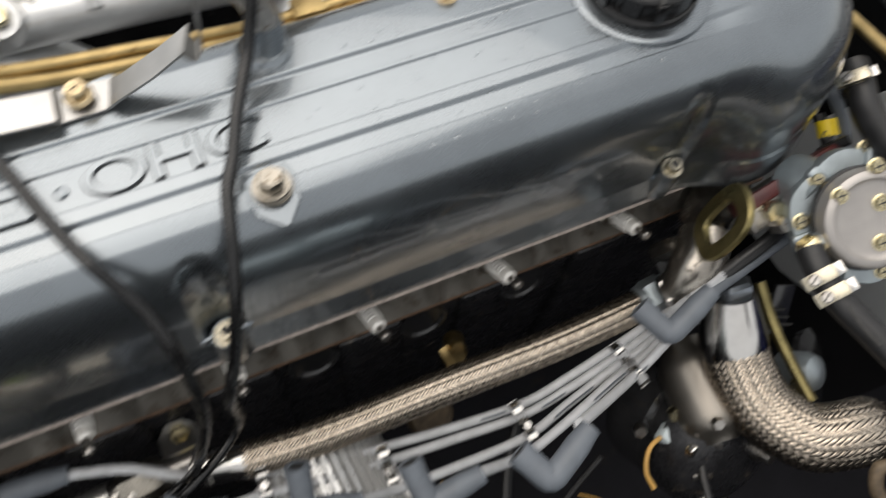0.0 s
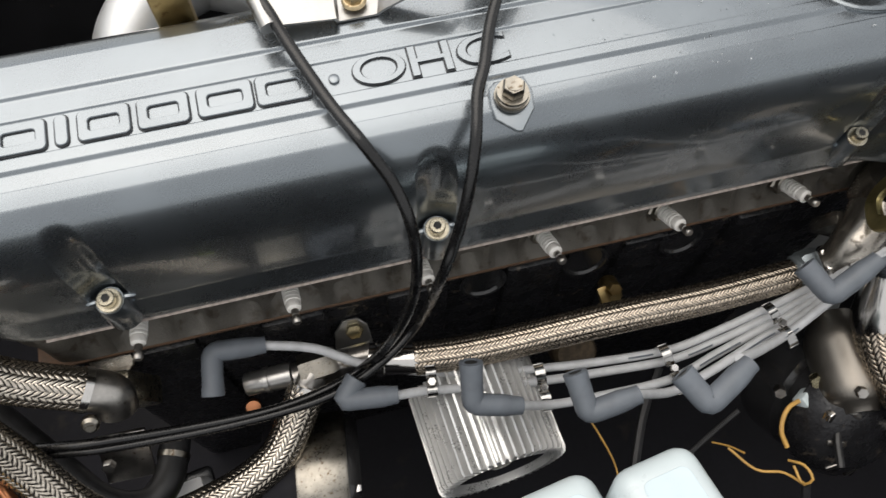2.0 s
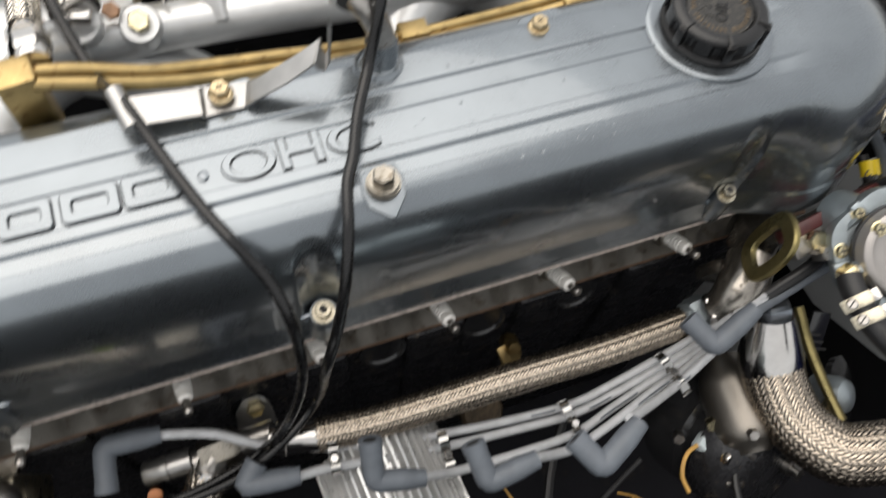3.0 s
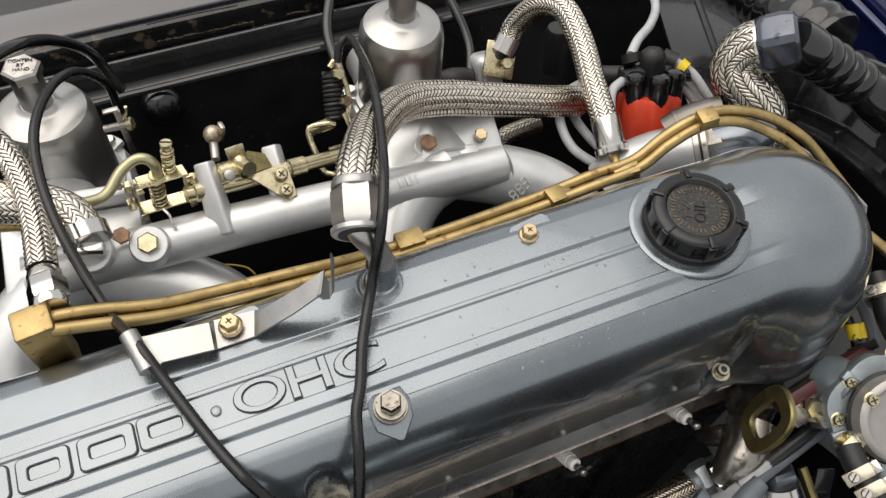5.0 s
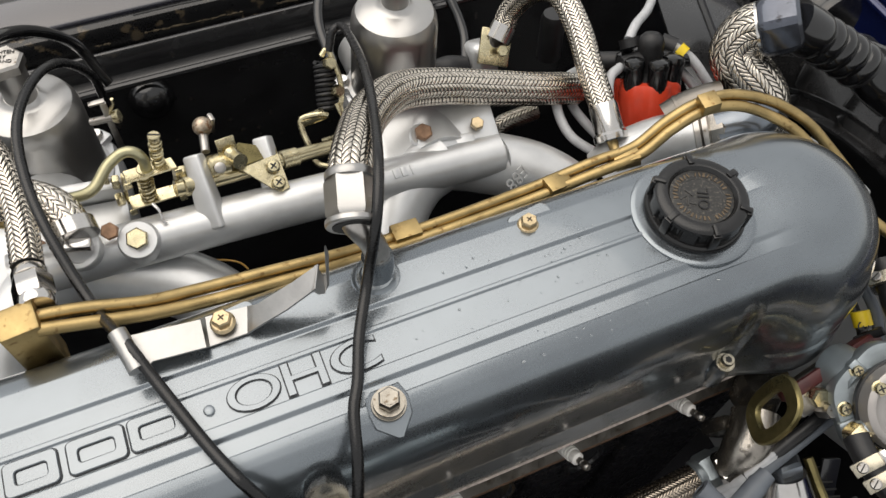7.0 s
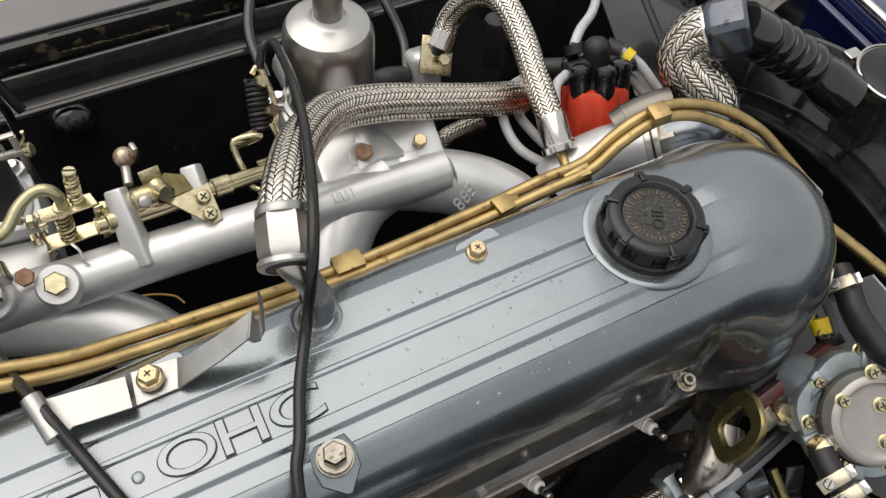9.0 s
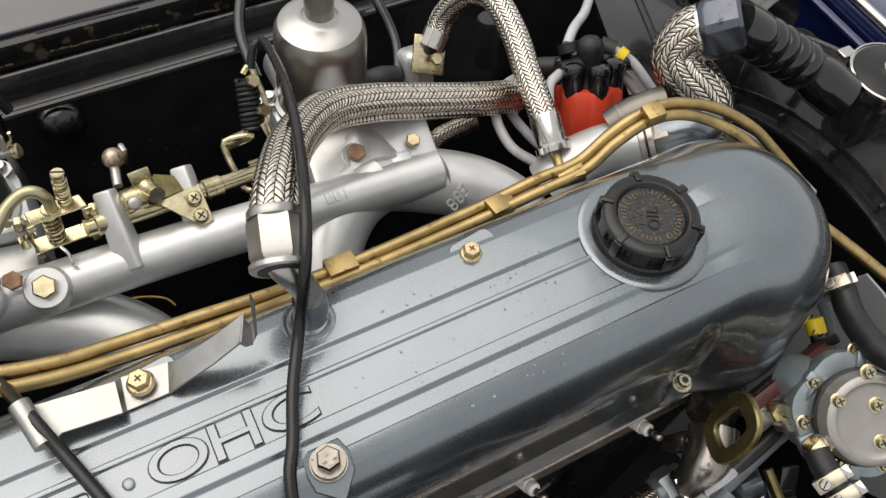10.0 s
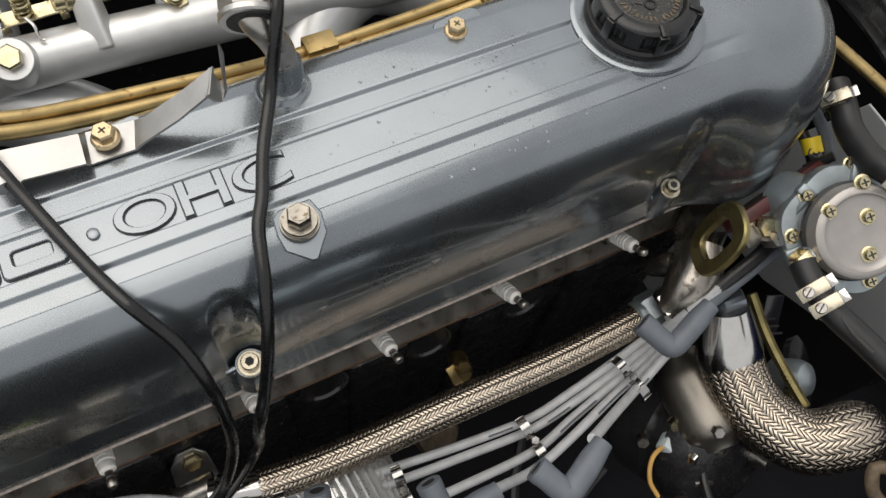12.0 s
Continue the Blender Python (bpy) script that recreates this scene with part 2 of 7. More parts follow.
def block(size, at, bevel=0.002, m=None, bm=None, seg=2):
    """A box with rounded edges, centred."""
    part_bm = bmesh.new()
    bmesh.ops.create_cube(part_bm, size=1)
    bmesh.ops.scale(part_bm, vec=size, verts=part_bm.verts)
    if bevel:
        bmesh.ops.bevel(part_bm, geom=part_bm.edges[:], offset=bevel, segments=seg, affect="EDGES", profile=0.5)
    part_bm.transform(Matrix.Translation(at) @ (m or Matrix()))
    if bm is None:
        return part_bm
    me = bpy.data.meshes.new("x")
    part_bm.to_mesh(me)
    part_bm.free()
    bm.from_mesh(me)
    bpy.data.meshes.remove(me)
    return bm


def turn(x=0, y=0, z=0):
    return Euler((radians(x), radians(y), radians(z))).to_matrix().to_4x4()


def plate(outline, thick, m, bevel=0.0005, holes=()):
    """A flat sheet cut to an outline in its own x and y, of a thickness, posed by m."""
    bm = bmesh.new()
    low = [bm.verts.new((x, y, 0)) for x, y in outline]
    rings = [low] + [[bm.verts.new((x, y, 0)) for x, y in h] for h in holes]
    if holes:
        edges = [bm.edges.new((r[i], r[(i + 1) % len(r)])) for r in rings for i in range(len(r))]
        bmesh.ops.triangle_fill(bm, edges=edges, use_beauty=True)
    else:
        bm.faces.new(low)
    made = bmesh.ops.extrude_face_region(bm, geom=bm.faces[:])
    bmesh.ops.translate(bm, vec=(0, 0, thick), verts=[g for g in made["geom"] if isinstance(g, bmesh.types.BMVert)])
    if bevel:
        bmesh.ops.recalc_face_normals(bm, faces=bm.faces[:])
        rim = [e for e in bm.edges if len(e.link_faces) == 2 and e.calc_face_angle(0) > 1.0 and abs(e.verts[0].co.z - e.verts[1].co.z) < 1e-6]
        bmesh.ops.bevel(bm, geom=rim, offset=bevel, segments=1, affect="EDGES", profile=0.5)
    bm.transform(m)
    return bm


def rounded(w, h, r, n=5, cx=0.0, cy=0.0):
    """The outline of a rectangle with round corners."""
    out = []
    for sx, sy, a0 in ((1, 1, 0), (-1, 1, 90), (-1, -1, 180), (1, -1, 270)):
        for k in range(n + 1):
            a = radians(a0 + 90 * k / n)
            out.append((cx + sx * (w / 2 - r) + r * math.cos(a), cy + sy * (h / 2 - r) + r * math.sin(a)))
    return out


def glide(points, step=0.004):
    """A smooth line through points, at even steps, with a frame that does not twist."""
    p = [Vector(q) for q in points]
    p = [p[0] * 2 - p[1]] + p + [p[-1] * 2 - p[-2]]
    fine = []
    for a, b, c, d in zip(p, p[1:], p[2:], p[3:]):
        for k in range(24):
            t = k / 24
            fine.append(0.5 * (2 * b + (c - a) * t + (2 * a - 5 * b + 4 * c - d) * t ** 2 + (3 * b - a - 3 * c + d) * t ** 3))
    fine.append(p[-2])
    run = [0.0]
    for a, b in zip(fine, fine[1:]):
        run.append(run[-1] + (b - a).length)
    n = max(2, round(run[-1] / step))
    line, j = [], 0
    for k in range(n + 1):
        s = run[-1] * k / n
        while j < len(run) - 2 and run[j + 1] < s:
            j += 1
        f = (s - run[j]) / max(1e-9, run[j + 1] - run[j])
        line.append(fine[j].lerp(fine[j + 1], f))
    frames, up = [], None
    for k, q in enumerate(line):
        way = (line[min(k + 1, n)] - line[max(k - 1, 0)]).normalized()
        if up is None:
            up = way.orthogonal().normalized()
        up = (up - way * up.dot(way)).normalized()
        frames.append((q, up, way.cross(up), way))
    return frames, run[-1]


def tube(points, r, seg=14, step=0.004, bm=None, swell=None):
    """A round tube along a smooth line; swell(s from 0 to 1) scales its radius."""
    bm = bm or bmesh.new()
    frames, _ = glide(points, step)
    rings = []
    for k, (q, u, v, _w) in enumerate(frames):
        rr = r * (swell(k / (len(frames) - 1)) if swell else 1)
        rings.append([bm.verts.new(q + rr * (math.cos(2 * math.pi * i / seg) * u + math.sin(2 * math.pi * i / seg) * v)) for i in range(seg)])
    for a, b in zip(rings, rings[1:]):
        for i in range(seg):
            bm.faces.new((a[i], a[(i + 1) % seg], b[(i + 1) % seg], b[i]))
    bm.faces.new(rings[0]), bm.faces.new(rings[-1])
    return bm


def braid_mesh(points, r, bands, pitch, name, wire=0.80, lean=1.2, cover=1.12):
    """The woven wire skin of a hose: short flat strands that lean left and right in bands along it."""
    frames, length = glide(points, 0.002)
    q = np.array([f[0] for f in frames])
    u = np.array([f[1] for f in frames])
    v = np.array([f[2] for f in frames])
    rows = int(length / pitch)
    verts, faces = [], []
    rng = random.Random(bands * 1000 + rows)
    top = len(frames) - 1

    def spot(s, a, h):
        x = min(max(s / length * top, 0), top - 1e-6)
        k = int(x)
        f = x - k
        c = q[k] * (1 - f) + q[k + 1] * f
        uu, vv = u[k] * (1 - f) + u[k + 1] * f, v[k] * (1 - f) + v[k + 1] * f
        return c + (r + h) * (math.cos(a) * uu + math.sin(a) * vv)

    width = 2 * math.pi / bands
    for b in range(bands):
        side = 1 if b % 2 else -1
        for k in range(rows + 2):
            s0 = (k + (0.5 if b % 2 else 0)) * pitch + rng.uniform(-0.05, 0.05) * pitch
            base = len(verts)
            for i in range(4):
                f = i / 3 - 0.5
                a = (b + 0.5 + f * cover) * width
                mid = s0 + side * f * lean * r * width
                bulge = 0.00075 * math.cos(f * 2.9) - 0.00012 + rng.uniform(0, 0.00006)
                for j, rise in ((-0.5, -0.00012), (-0.25, 0.00020), (0.0, 0.00006), (0.25, 0.00020), (0.5, -0.00012)):
                    s = mid + j * pitch * wire
                    verts.append(spot(min(max(s, 0), length), a, bulge + rise))
            for i in range(3):
                for j in range(4):
                    c = base + i * 5 + j
                    faces.append((c, c + 1, c + 6, c + 5))
    return verts, faces


def braided(name, points, r, parent_at, label, bands=14, pitch=0.0024, group="", mat=None, wire=0.80, lean=1.2, cover=1.12):
    """A hose with a dark core and a woven skin."""
    ob = thing(name, parent_at, label, "hose", group)
    part("core", tube(points, r * 0.985, 18), CORE, ob)
    verts, faces = braid_mesh(points, r, bands, pitch, name, wire, lean, cover)
    me = bpy.data.meshes.new("braid")
    me.from_pydata([Vector(p) - AT[ob] for p in verts], [], faces)
    me.polygons.foreach_set("use_smooth", [True] * len(me.polygons))
    me.materials.append(mat or BRAID)
    skin = new("braid", me)
    skin.parent = ob
    AT[skin] = AT[ob]
    tagged(skin, "woven stainless steel braid", "", "", "stuff")
    return ob


def ribbon(a, b, thick):
    bm = bmesh.new()
    va, vb = [bm.verts.new(q) for q in a], [bm.verts.new(q) for q in b]
    for k in range(len(va) - 1):
        bm.faces.new((va[k], va[k + 1], vb[k + 1], vb[k]))
    bmesh.ops.recalc_face_normals(bm, faces=bm.faces[:])
    bmesh.ops.solidify(bm, geom=bm.faces[:], thickness=thick)
    return bm


def letters(text, height, wide, thick, m, spacing=1.0, grow=0.0):
    """Letters as a solid mesh, standing on m's x axis, facing m's z."""
    data = bpy.data.curves.new("letters", "FONT")
    data.body, data.extrude, data.bevel_depth, data.bevel_resolution = text, thick / 2 / height, 0.0, 0
    data.space_character, data.resolution_u = spacing, 6
    data.offset = grow
    holder = bpy.data.objects.new("letters", data)
    scene.collection.objects.link(holder)
    me = bpy.data.meshes.new_from_object(holder.evaluated_get(bpy.context.evaluated_depsgraph_get()))
    bpy.data.objects.remove(holder)
    bm = bmesh.new()
    bm.from_mesh(me)
    bpy.data.meshes.remove(me)
    base = min(v.co.y for v in bm.verts) if grow else 0.0
    for v in bm.verts:
        v.co.y -= base
    tall = max(v.co.y for v in bm.verts)
    left, right = min(v.co.x for v in bm.verts), max(v.co.x for v in bm.verts)
    for v in bm.verts:
        v.co = Vector(((v.co.x - left) / (right - left) * wide, v.co.y / tall * height, v.co.z * height))
    bm.transform(m)
    return bm


# ---- setting ----
def slab(name, lo, hi, mat, label, category, bevel=0.004):
    size = [b - a for a, b in zip(lo, hi)]
    mid = [(a + b) / 2 for a, b in zip(lo, hi)]
    return solo(name, block(size, mid, bevel), mat, label, category, kind="structure", at=(mid[0], mid[1], lo[2]))


slab("ground", (-60, -60, -0.10), (60, 60, 0), ASPHALT, "dark asphalt ground under the car", "ground", 0)
slab("floor", (-0.46, -0.50, 0.26), (1.02, 0.62, 0.30), PIT, "black oily engine bay floor", "floor")
slab("wall_far", (-0.46, 0.43, 0.0), (0.90, 0.47, 0.800), BLACK, "gloss black inner wing wall of the engine bay", "wall")
slab("wall_near", (-0.46, -0.54, 0.0), (1.00, -0.50, 0.86), PIT, "black inner wing wall beside the brake reservoirs", "wall")
slab("wall_rear", (-0.50, -0.54, 0.0), (-0.46, 0.62, 0.98), BLACK, "black bulkhead behind the engine", "wall")
slab("wall_front", (1.00, -0.54, 0.0), (1.04, 0.62, 0.62), BLACK, "black panel ahead of the radiator", "wall")
# added wall, never in view: screens the low sky on the near side
slab("wall_out_of_view", (-8, -3.3, 0.0), (9, -3.1, 1.25), ASPHALT, "added plain dark wall out of view beside the car", "wall", 0)

# ---- far wing: folded ledge, seam and painted top ----
wing = thing("front_wing", (0.2, 0.50, 0.80), "dark painted front wing reflecting the sky", "car wing", kind="structure")
part("wing_top", block((1.42, 0.042, 0.012), (0.22, 0.507, 0.834), 0.003, turn(8, 0, 0), seg=3), WING, wing, "gloss near-black blue top panel")
part("wing_side", block((1.42, 0.012, 0.46), (0.22, 0.531, 0.588), 0.005, turn(-4, 0, 0)), WING, wing)
part("panel_seam", tube([(0.1833, 0.4713, 0.8420), (0.2229, 0.4714, 0.8420), (0.2685, 0.4697, 0.8420)], 0.0008, 6, 0.01), INK, wing, "thin dark panel gap")
part("ledge", block((1.36, 0.034, 0.006), (0.22, 0.452, 0.806), 0.002, turn(78, 0, 0)), BLACK, wing)
part("seam", tube([(-0.44, 0.424, 0.806), (0.2, 0.424, 0.808), (0.9, 0.424, 0.804)], 0.0035, 8, 0.02), BLACK, wing, "bright edged seam")
part("gutter", block((1.36, 0.016, 0.030), (0.22, 0.484, 0.818), 0.003), GUTTER, wing, "scuffed gutter")
chip = random.Random(5)
for ends in (((0.1830, 0.8150), (0.2810, 0.8128)), ((0.2805, 0.8128), (0.2806, 0.8034)), ((0.2806, 0.8040), (0.3015, 0.8042)), ((0.3147, 0.8123), (0.3387, 0.8107)), ((0.1408, 0.8138), (0.1564, 0.8128))):
    (xa, za), (xb, zb) = ends
    n = max(3, int(max(abs(xb - xa), abs(zb - za)) / 0.004))
    spots = [(xa + (xb - xa) * k / n, 0.4766, za + (zb - za) * k / n + chip.uniform(-0.0007, 0.0007)) for k in range(n + 1)]
    grow = [chip.uniform(0.45, 1.35) for k in range(40)]
    part("rust_chip", tube(spots, 0.0013, 8, 0.002, swell=lambda f: grow[int(f * 39)]), TAN_RUST, wing, "line of chipped paint and tan rust")
solo("rubber_bung", turned([(0.021, 0), (0.021, 0.004), (0.019, 0.011), (0.012, 0.018), (0.004, 0.0205), (0, 0.0208)], (0.1745, 0.430, 0.781), (0.0, -1, 0.08), 32),
     GLOVE, "round black rubber bung in the wing wall", "bung")

# things on the ground beyond the wing
corner = Vector((0.1814, 1.3327, 0.2000))
tray = thing("storage_box", (corner.x - 0.12, corner.y - 0.06, 0.0), "yellow plastic storage box on the ground", "box")
part("tub", block((0.135, 0.20, 0.19), (corner.x - 0.0675, corner.y - 0.06, 0.095), 0.02, seg=4), YELLOW, tray)
part("lid", block((0.143, 0.21, 0.024), (corner.x - 0.0675, corner.y - 0.06, 0.190), 0.010, seg=3), YELLOW, tray)
cloth = thing("folded_cloth", (corner.x + 0.16, corner.y + 0.08, 0.0), "folded blue cloth lying on the ground", "cloth")
for k in range(3):
    part("fold", block((0.26, 0.22, 0.03), (corner.x + 0.16 + 0.006 * k, corner.y + 0.10, 0.015 + 0.030 * k), 0.012, turn(0, 0, 5 * k), seg=3), CLOTH, cloth)

# ---- engine block and head ----
engine = thing("engine_block", (0.27, 0.05, 0.30), "sooty black cast iron engine block", "engine")
part("crankcase", block((0.66, 0.16, 0.453), (0.262, 0.068, 0.5265), 0.010), BLOCK, engine)
for k in range(6):
    part("cylinder_rib", block((0.05, 0.012, 0.30), (0.0 + 0.0965 * k, -0.012, 0.58), 0.005), BLOCK, engine)
for x, z in ((0.245, 0.722), (0.330, 0.716), (0.412, 0.716)):
    part("core_plug", turned([(0.019, 0), (0.019, 0.003), (0.0165, 0.003), (0.0150, 0.001), (0, 0.001)], (x, -0.016, z), (0, -1, 0.25), 28), BLACK, engine, "black dished core plug")

head = thing("cylinder_head", (0.27, 0.04, 0.71), "dull stained cast aluminium cylinder head", "cylinder head")
bm = bmesh.new()
xs = np.linspace(-0.094, 0.612, 190)
PLUG_X = (0.0, 0.105, 0.198, 0.291, 0.385, 0.483)
rows = []


def smooth_step(t):
    t = min(1, max(0, t))
    return t * t * (3 - 2 * t)


for x in xs:
    dip = max(math.exp(-((x - p) / 0.017) ** 2) for p in PLUG_X)
    pocket = max(math.exp(-((x - p - d) / 0.010) ** 4) for p in PLUG_X for d in (-0.034, 0.034))
    swell = 0.003 * math.sin(x * 130) + 0.002 * math.sin(x * 47)
    ends = 0.012 * smooth_step((-0.060 - x) / 0.02)
    ring = []
    for y, z in ((-0.021, 0.8230), (-0.021, 0.815), (-0.017 + swell, 0.806), (-0.016 + swell, 0.795), (-0.017 + swell, 0.780), (-0.020, 0.768), (-0.021, 0.757),
                 (0.105, 0.757), (0.110, 0.8230)):
        inner = max(dip * 0.022, pocket * 0.011) if 0.76 < z < 0.812 and y < 0 else 0
        front = max(0.05, 1 - max(0.0, (x - 0.535) / 0.100) ** 2) ** 0.17
        front *= max(0.05, 1 - max(0.0, (-0.036 - x) / 0.060) ** 2) ** 0.16
        ring.append(bm.verts.new((x, 0.0435 + (y + inner + ends - 0.0435) * front, z)))
    rows.append(ring)
for a, b in zip(rows, rows[1:]):
    for i in range(len(a)):
        j = (i + 1) % len(a)
        bm.faces.new((a[i], a[j], b[j], b[i]))
bm.faces.new(rows[0]), bm.faces.new(rows[-1])
part("casting", bm, HEAD, head)
part("head_gasket", block((0.69, 0.130, 0.003), (0.267, 0.043, 0.7550), 0.0005), GASKET, head, "brown head gasket edge")
part("cover_gasket", block((0.560, 0.1446, 0.0011), (0.235, 0.0435, 0.8236), 0.0004), CORK, head, "thin cork gasket under the cover")


# ---- valve cover ----
YC = 0.0435
CAP = (0.4760, 0.0490)
POCKETS = (0.006, 0.204, 0.487)
DOME_X = 0.5550


def smooth(a, b, x):
    t = min(1, max(0, (x - a) / (b - a)))
    return t * t * (3 - 2 * t)


def top_height(x, y):
    """Height of the cover's flat top with its long channels, which run out in points ahead of the filler."""
    z = 0.9480 - 0.0016 * ((y - YC) / 0.040) ** 2
    near_cap = smooth(0.0360, 0.0380, math.hypot(x - CAP[0], y - CAP[1]))
    fade = smooth(-0.068, -0.055, x) * (1 - smooth(0.500, 0.540, x)) * near_cap
    far = smooth(0.0480, 0.0488, y) * (1 - smooth(0.0590, 0.0620, y))
    panel = smooth(0.0238, 0.0245, y) * (1 - smooth(0.0451, 0.0459, y)) * (1 - smooth(0.470, 0.480, x))
    near = smooth(0.0053, 0.0062, y) * (1 - smooth(0.0144, 0.0177, y))
    return z - fade * max(0.0017 * far, 0.0011 * panel, 0.0017 * near)


def cover_profile():
    """The near half of the section: foot flange, steep flank, round shoulder, crease and sloping margin."""
    side = [(-0.0275, 0.8244), (-0.0275, 0.8286), (-0.0270, 0.8306), (-0.0262, 0.8350), (-0.0252, 0.8400), (-0.0245, 0.8440), (-0.0241, 0.8462), (-0.0239, 0.8474), (-0.0238, 0.8484)]
    for k in range(1, 19):
        side.append((-0.0238 + 0.0003 * k / 18, 0.8484 + 0.0416 * k / 18))
    arc_pts = [(0.0, 0.0)]
    for k in range(36):
        a = radians(88 - 65 * ((k + 0.5) / 36) ** 1.7)
        arc_pts.append((arc_pts[-1][0] + math.cos(a), arc_pts[-1][1] + math.sin(a)))
    ky, kz = 0.0200 / arc_pts[-1][0], 0.0536 / arc_pts[-1][1]
    side += [(-0.0235 + u * ky, 0.8900 + v * kz) for u, v in arc_pts[1:]]
    side += [(-0.0026, 0.94394), (-0.0016, 0.94434), (0.0, 0.94494), (0.0016, 0.94550), (0.0031, 0.94597), (0.0043, 0.94631), (0.0052, 0.94654)]
    return side


def scoop(x, p):
    """How far in the upright round pocket over a flange screw reaches at x."""
    d, r, back = abs(x - p), 0.0120, 0.0280
    if p > 0.4:
        r, back = 0.0110, 0.0298
    return -back + math.sqrt(max(0.0, r ** 2 - d * d)) if d < r else -1.0


def valve_cover():
    side = cover_profile()
    flat = [y for y in np.arange(side[-1][0] + 0.0008, 2 * YC - side[-1][0], 0.0005)]
    line = [("s", y, z) for y, z in side] + [("t", y, 0) for y in flat] + [("s", 2 * YC - y, z) for y, z in reversed(side)]
    mid = sorted(set([round(x, 5) for x in np.arange(-0.035, DOME_X, 0.0018)] + [round(p + d, 5) for p in POCKETS for d in np.arange(-0.0192, 0.0193, 0.0008)] + [round(x, 5) for x in np.arange(0.4330, 0.4620, 0.0006)]))
    stations = [("rear", a) for a in np.linspace(90, 3, 18)] + [("mid", x) for x in mid] + [("front", a) for a in np.linspace(2, 90, 44)]
    bm, rings = bmesh.new(), []
    zb = 0.8244
    for kind, value in stations:
        ring = []
        a = radians(value) if kind != "mid" else 0.0
        x, ky, kz = value, 1.0, 1.0
        if kind == "rear":
            x, ky, kz = -0.035 - 0.052 * math.sin(a), max(0.02, math.cos(a)) ** 0.33, max(0.0, math.cos(a)) ** 0.28
        elif kind == "front":
            x = DOME_X
        w = smooth(0.498, 0.554, x)
        for tag, y, z in line:
            if tag == "t":
                z = top_height(x, y)
            if w and z > 0.8475:
                dy, dz = y - YC, z - 0.8475
                reach = ((abs(dy) / 0.0800) ** 2.6 + (dz / 0.1030) ** 2.6) ** (1 / 2.6)
                y += w * (dy / reach - dy)
                z += w * (dz / reach - dz)
            elif w:
                y += math.copysign(0.0140, y - YC) * w
            if tag == "s" and z > 0.8480:
                for p in POCKETS:
                    cut = scoop(x, p)
                    if cut > -0.9:
                        out = y if y < YC else 2 * YC - y
                        k = 0.0060
                        h = max(0.0, k - abs(out - cut)) / k
                        deep = max(out, cut) + h * h * k / 4
                        y = deep if y < YC else 2 * YC - deep
            off = abs(y - YC) * math.sin(a) if kind == "front" else 0.0
            ring.append(bm.verts.new((x + off, YC + (y - YC) * (math.cos(a) if kind == "front" else ky), zb + (z - zb) * kz)))
        rings.append(ring)
    for a, b in zip(rings, rings[1:]):
        for i in range(len(a) - 1):
            bm.faces.new((a[i], a[i + 1], b[i + 1], b[i]))
    bmesh.ops.remove_doubles(bm, verts=bm.verts, dist=0.00002)
    bm.transform(Matrix.Translation((0, 0, 0.0004)))
    ob = thing("valve_cover", (0.255, YC, 0.825), "blue-grey painted valve cover with raised ribs and lettering", "valve cover")
    part("shell", bm, COVER, ob, sharp=0.9)
    return ob


cover = valve_cover()
flat = Matrix.Translation((0, 0, 0.9478))
for text, x, wide in (("O", 0.1710, 0.0285), ("H", 0.2025, 0.0225), ("C", 0.2290, 0.0275)):
    part("raised_letter", letters(text, 0.0190, wide, 0.0056, Matrix.Translation((x, 0.0255, 0.9461))), COVER, cover)
    # wider dark letter below: paints the shaded side walls and dirt as an outline
    part("letter_edge", letters(text, 0.0206, wide + 0.0016, 0.0014, Matrix.Translation((x - 0.0008, 0.0247, 0.9471)), grow=0.022), EDGE_DARK, cover, "dark outline painting in side-wall shade and dirt")
part("raised_dot", turned([(0.0030, -0.001), (0.0030, 0.0008), (0.0024, 0.0012), (0, 0.0013)], (0.1605, 0.034, 0.9476), (0, 0, 1), 20), COVER, cover)
for x, wide in ((-0.0170, 0.0275), (0.0150, 0.0065), (0.0265, 0.0265), (0.0570, 0.0265), (0.0880, 0.0290), (0.1190, 0.0285)):
    inner = [rounded(wide - 0.0105, 0.0080, 0.002, 4, x + wide / 2, 0.0348)] if wide > 0.01 else []
    part("raised_bar", plate(rounded(wide, 0.0185, 0.003, 4, x + wide / 2, 0.0348), 0.0029, Matrix.Translation((0, 0, 0.9460)), 0.0004, inner), COVER, cover)
    # same painted shade and dirt outline, round each bar
    part("bar_edge", plate(rounded(wide + 0.0014, 0.0199, 0.0036, 4, x + wide / 2, 0.0348), 0.0018, Matrix.Translation((0, 0, 0.9460)), 0.0002, [rounded(wide - 0.0115, 0.0070, 0.0016, 4, x + wide / 2, 0.0348)] if inner else []), EDGE_DARK, cover, "dark outline painting in side-wall shade and dirt")

# filler neck ring and cap
part("filler_seat", turned([(0.0410, -0.006), (0.0408, -0.0008), (0.0402, 0.0005), (0.0392, 0.0010), (0.0372, 0.0011), (0.0318, 0.0010), (0.0300, 0.0034), (0.020, 0.0036), (0, 0.0036)], (*CAP, 0.9476), (0, 0, 1), 72), COVER, cover)
cap = thing("oil_filler_cap", (*CAP, 0.951), "black plastic oil filler cap with six grip lugs", "oil cap")


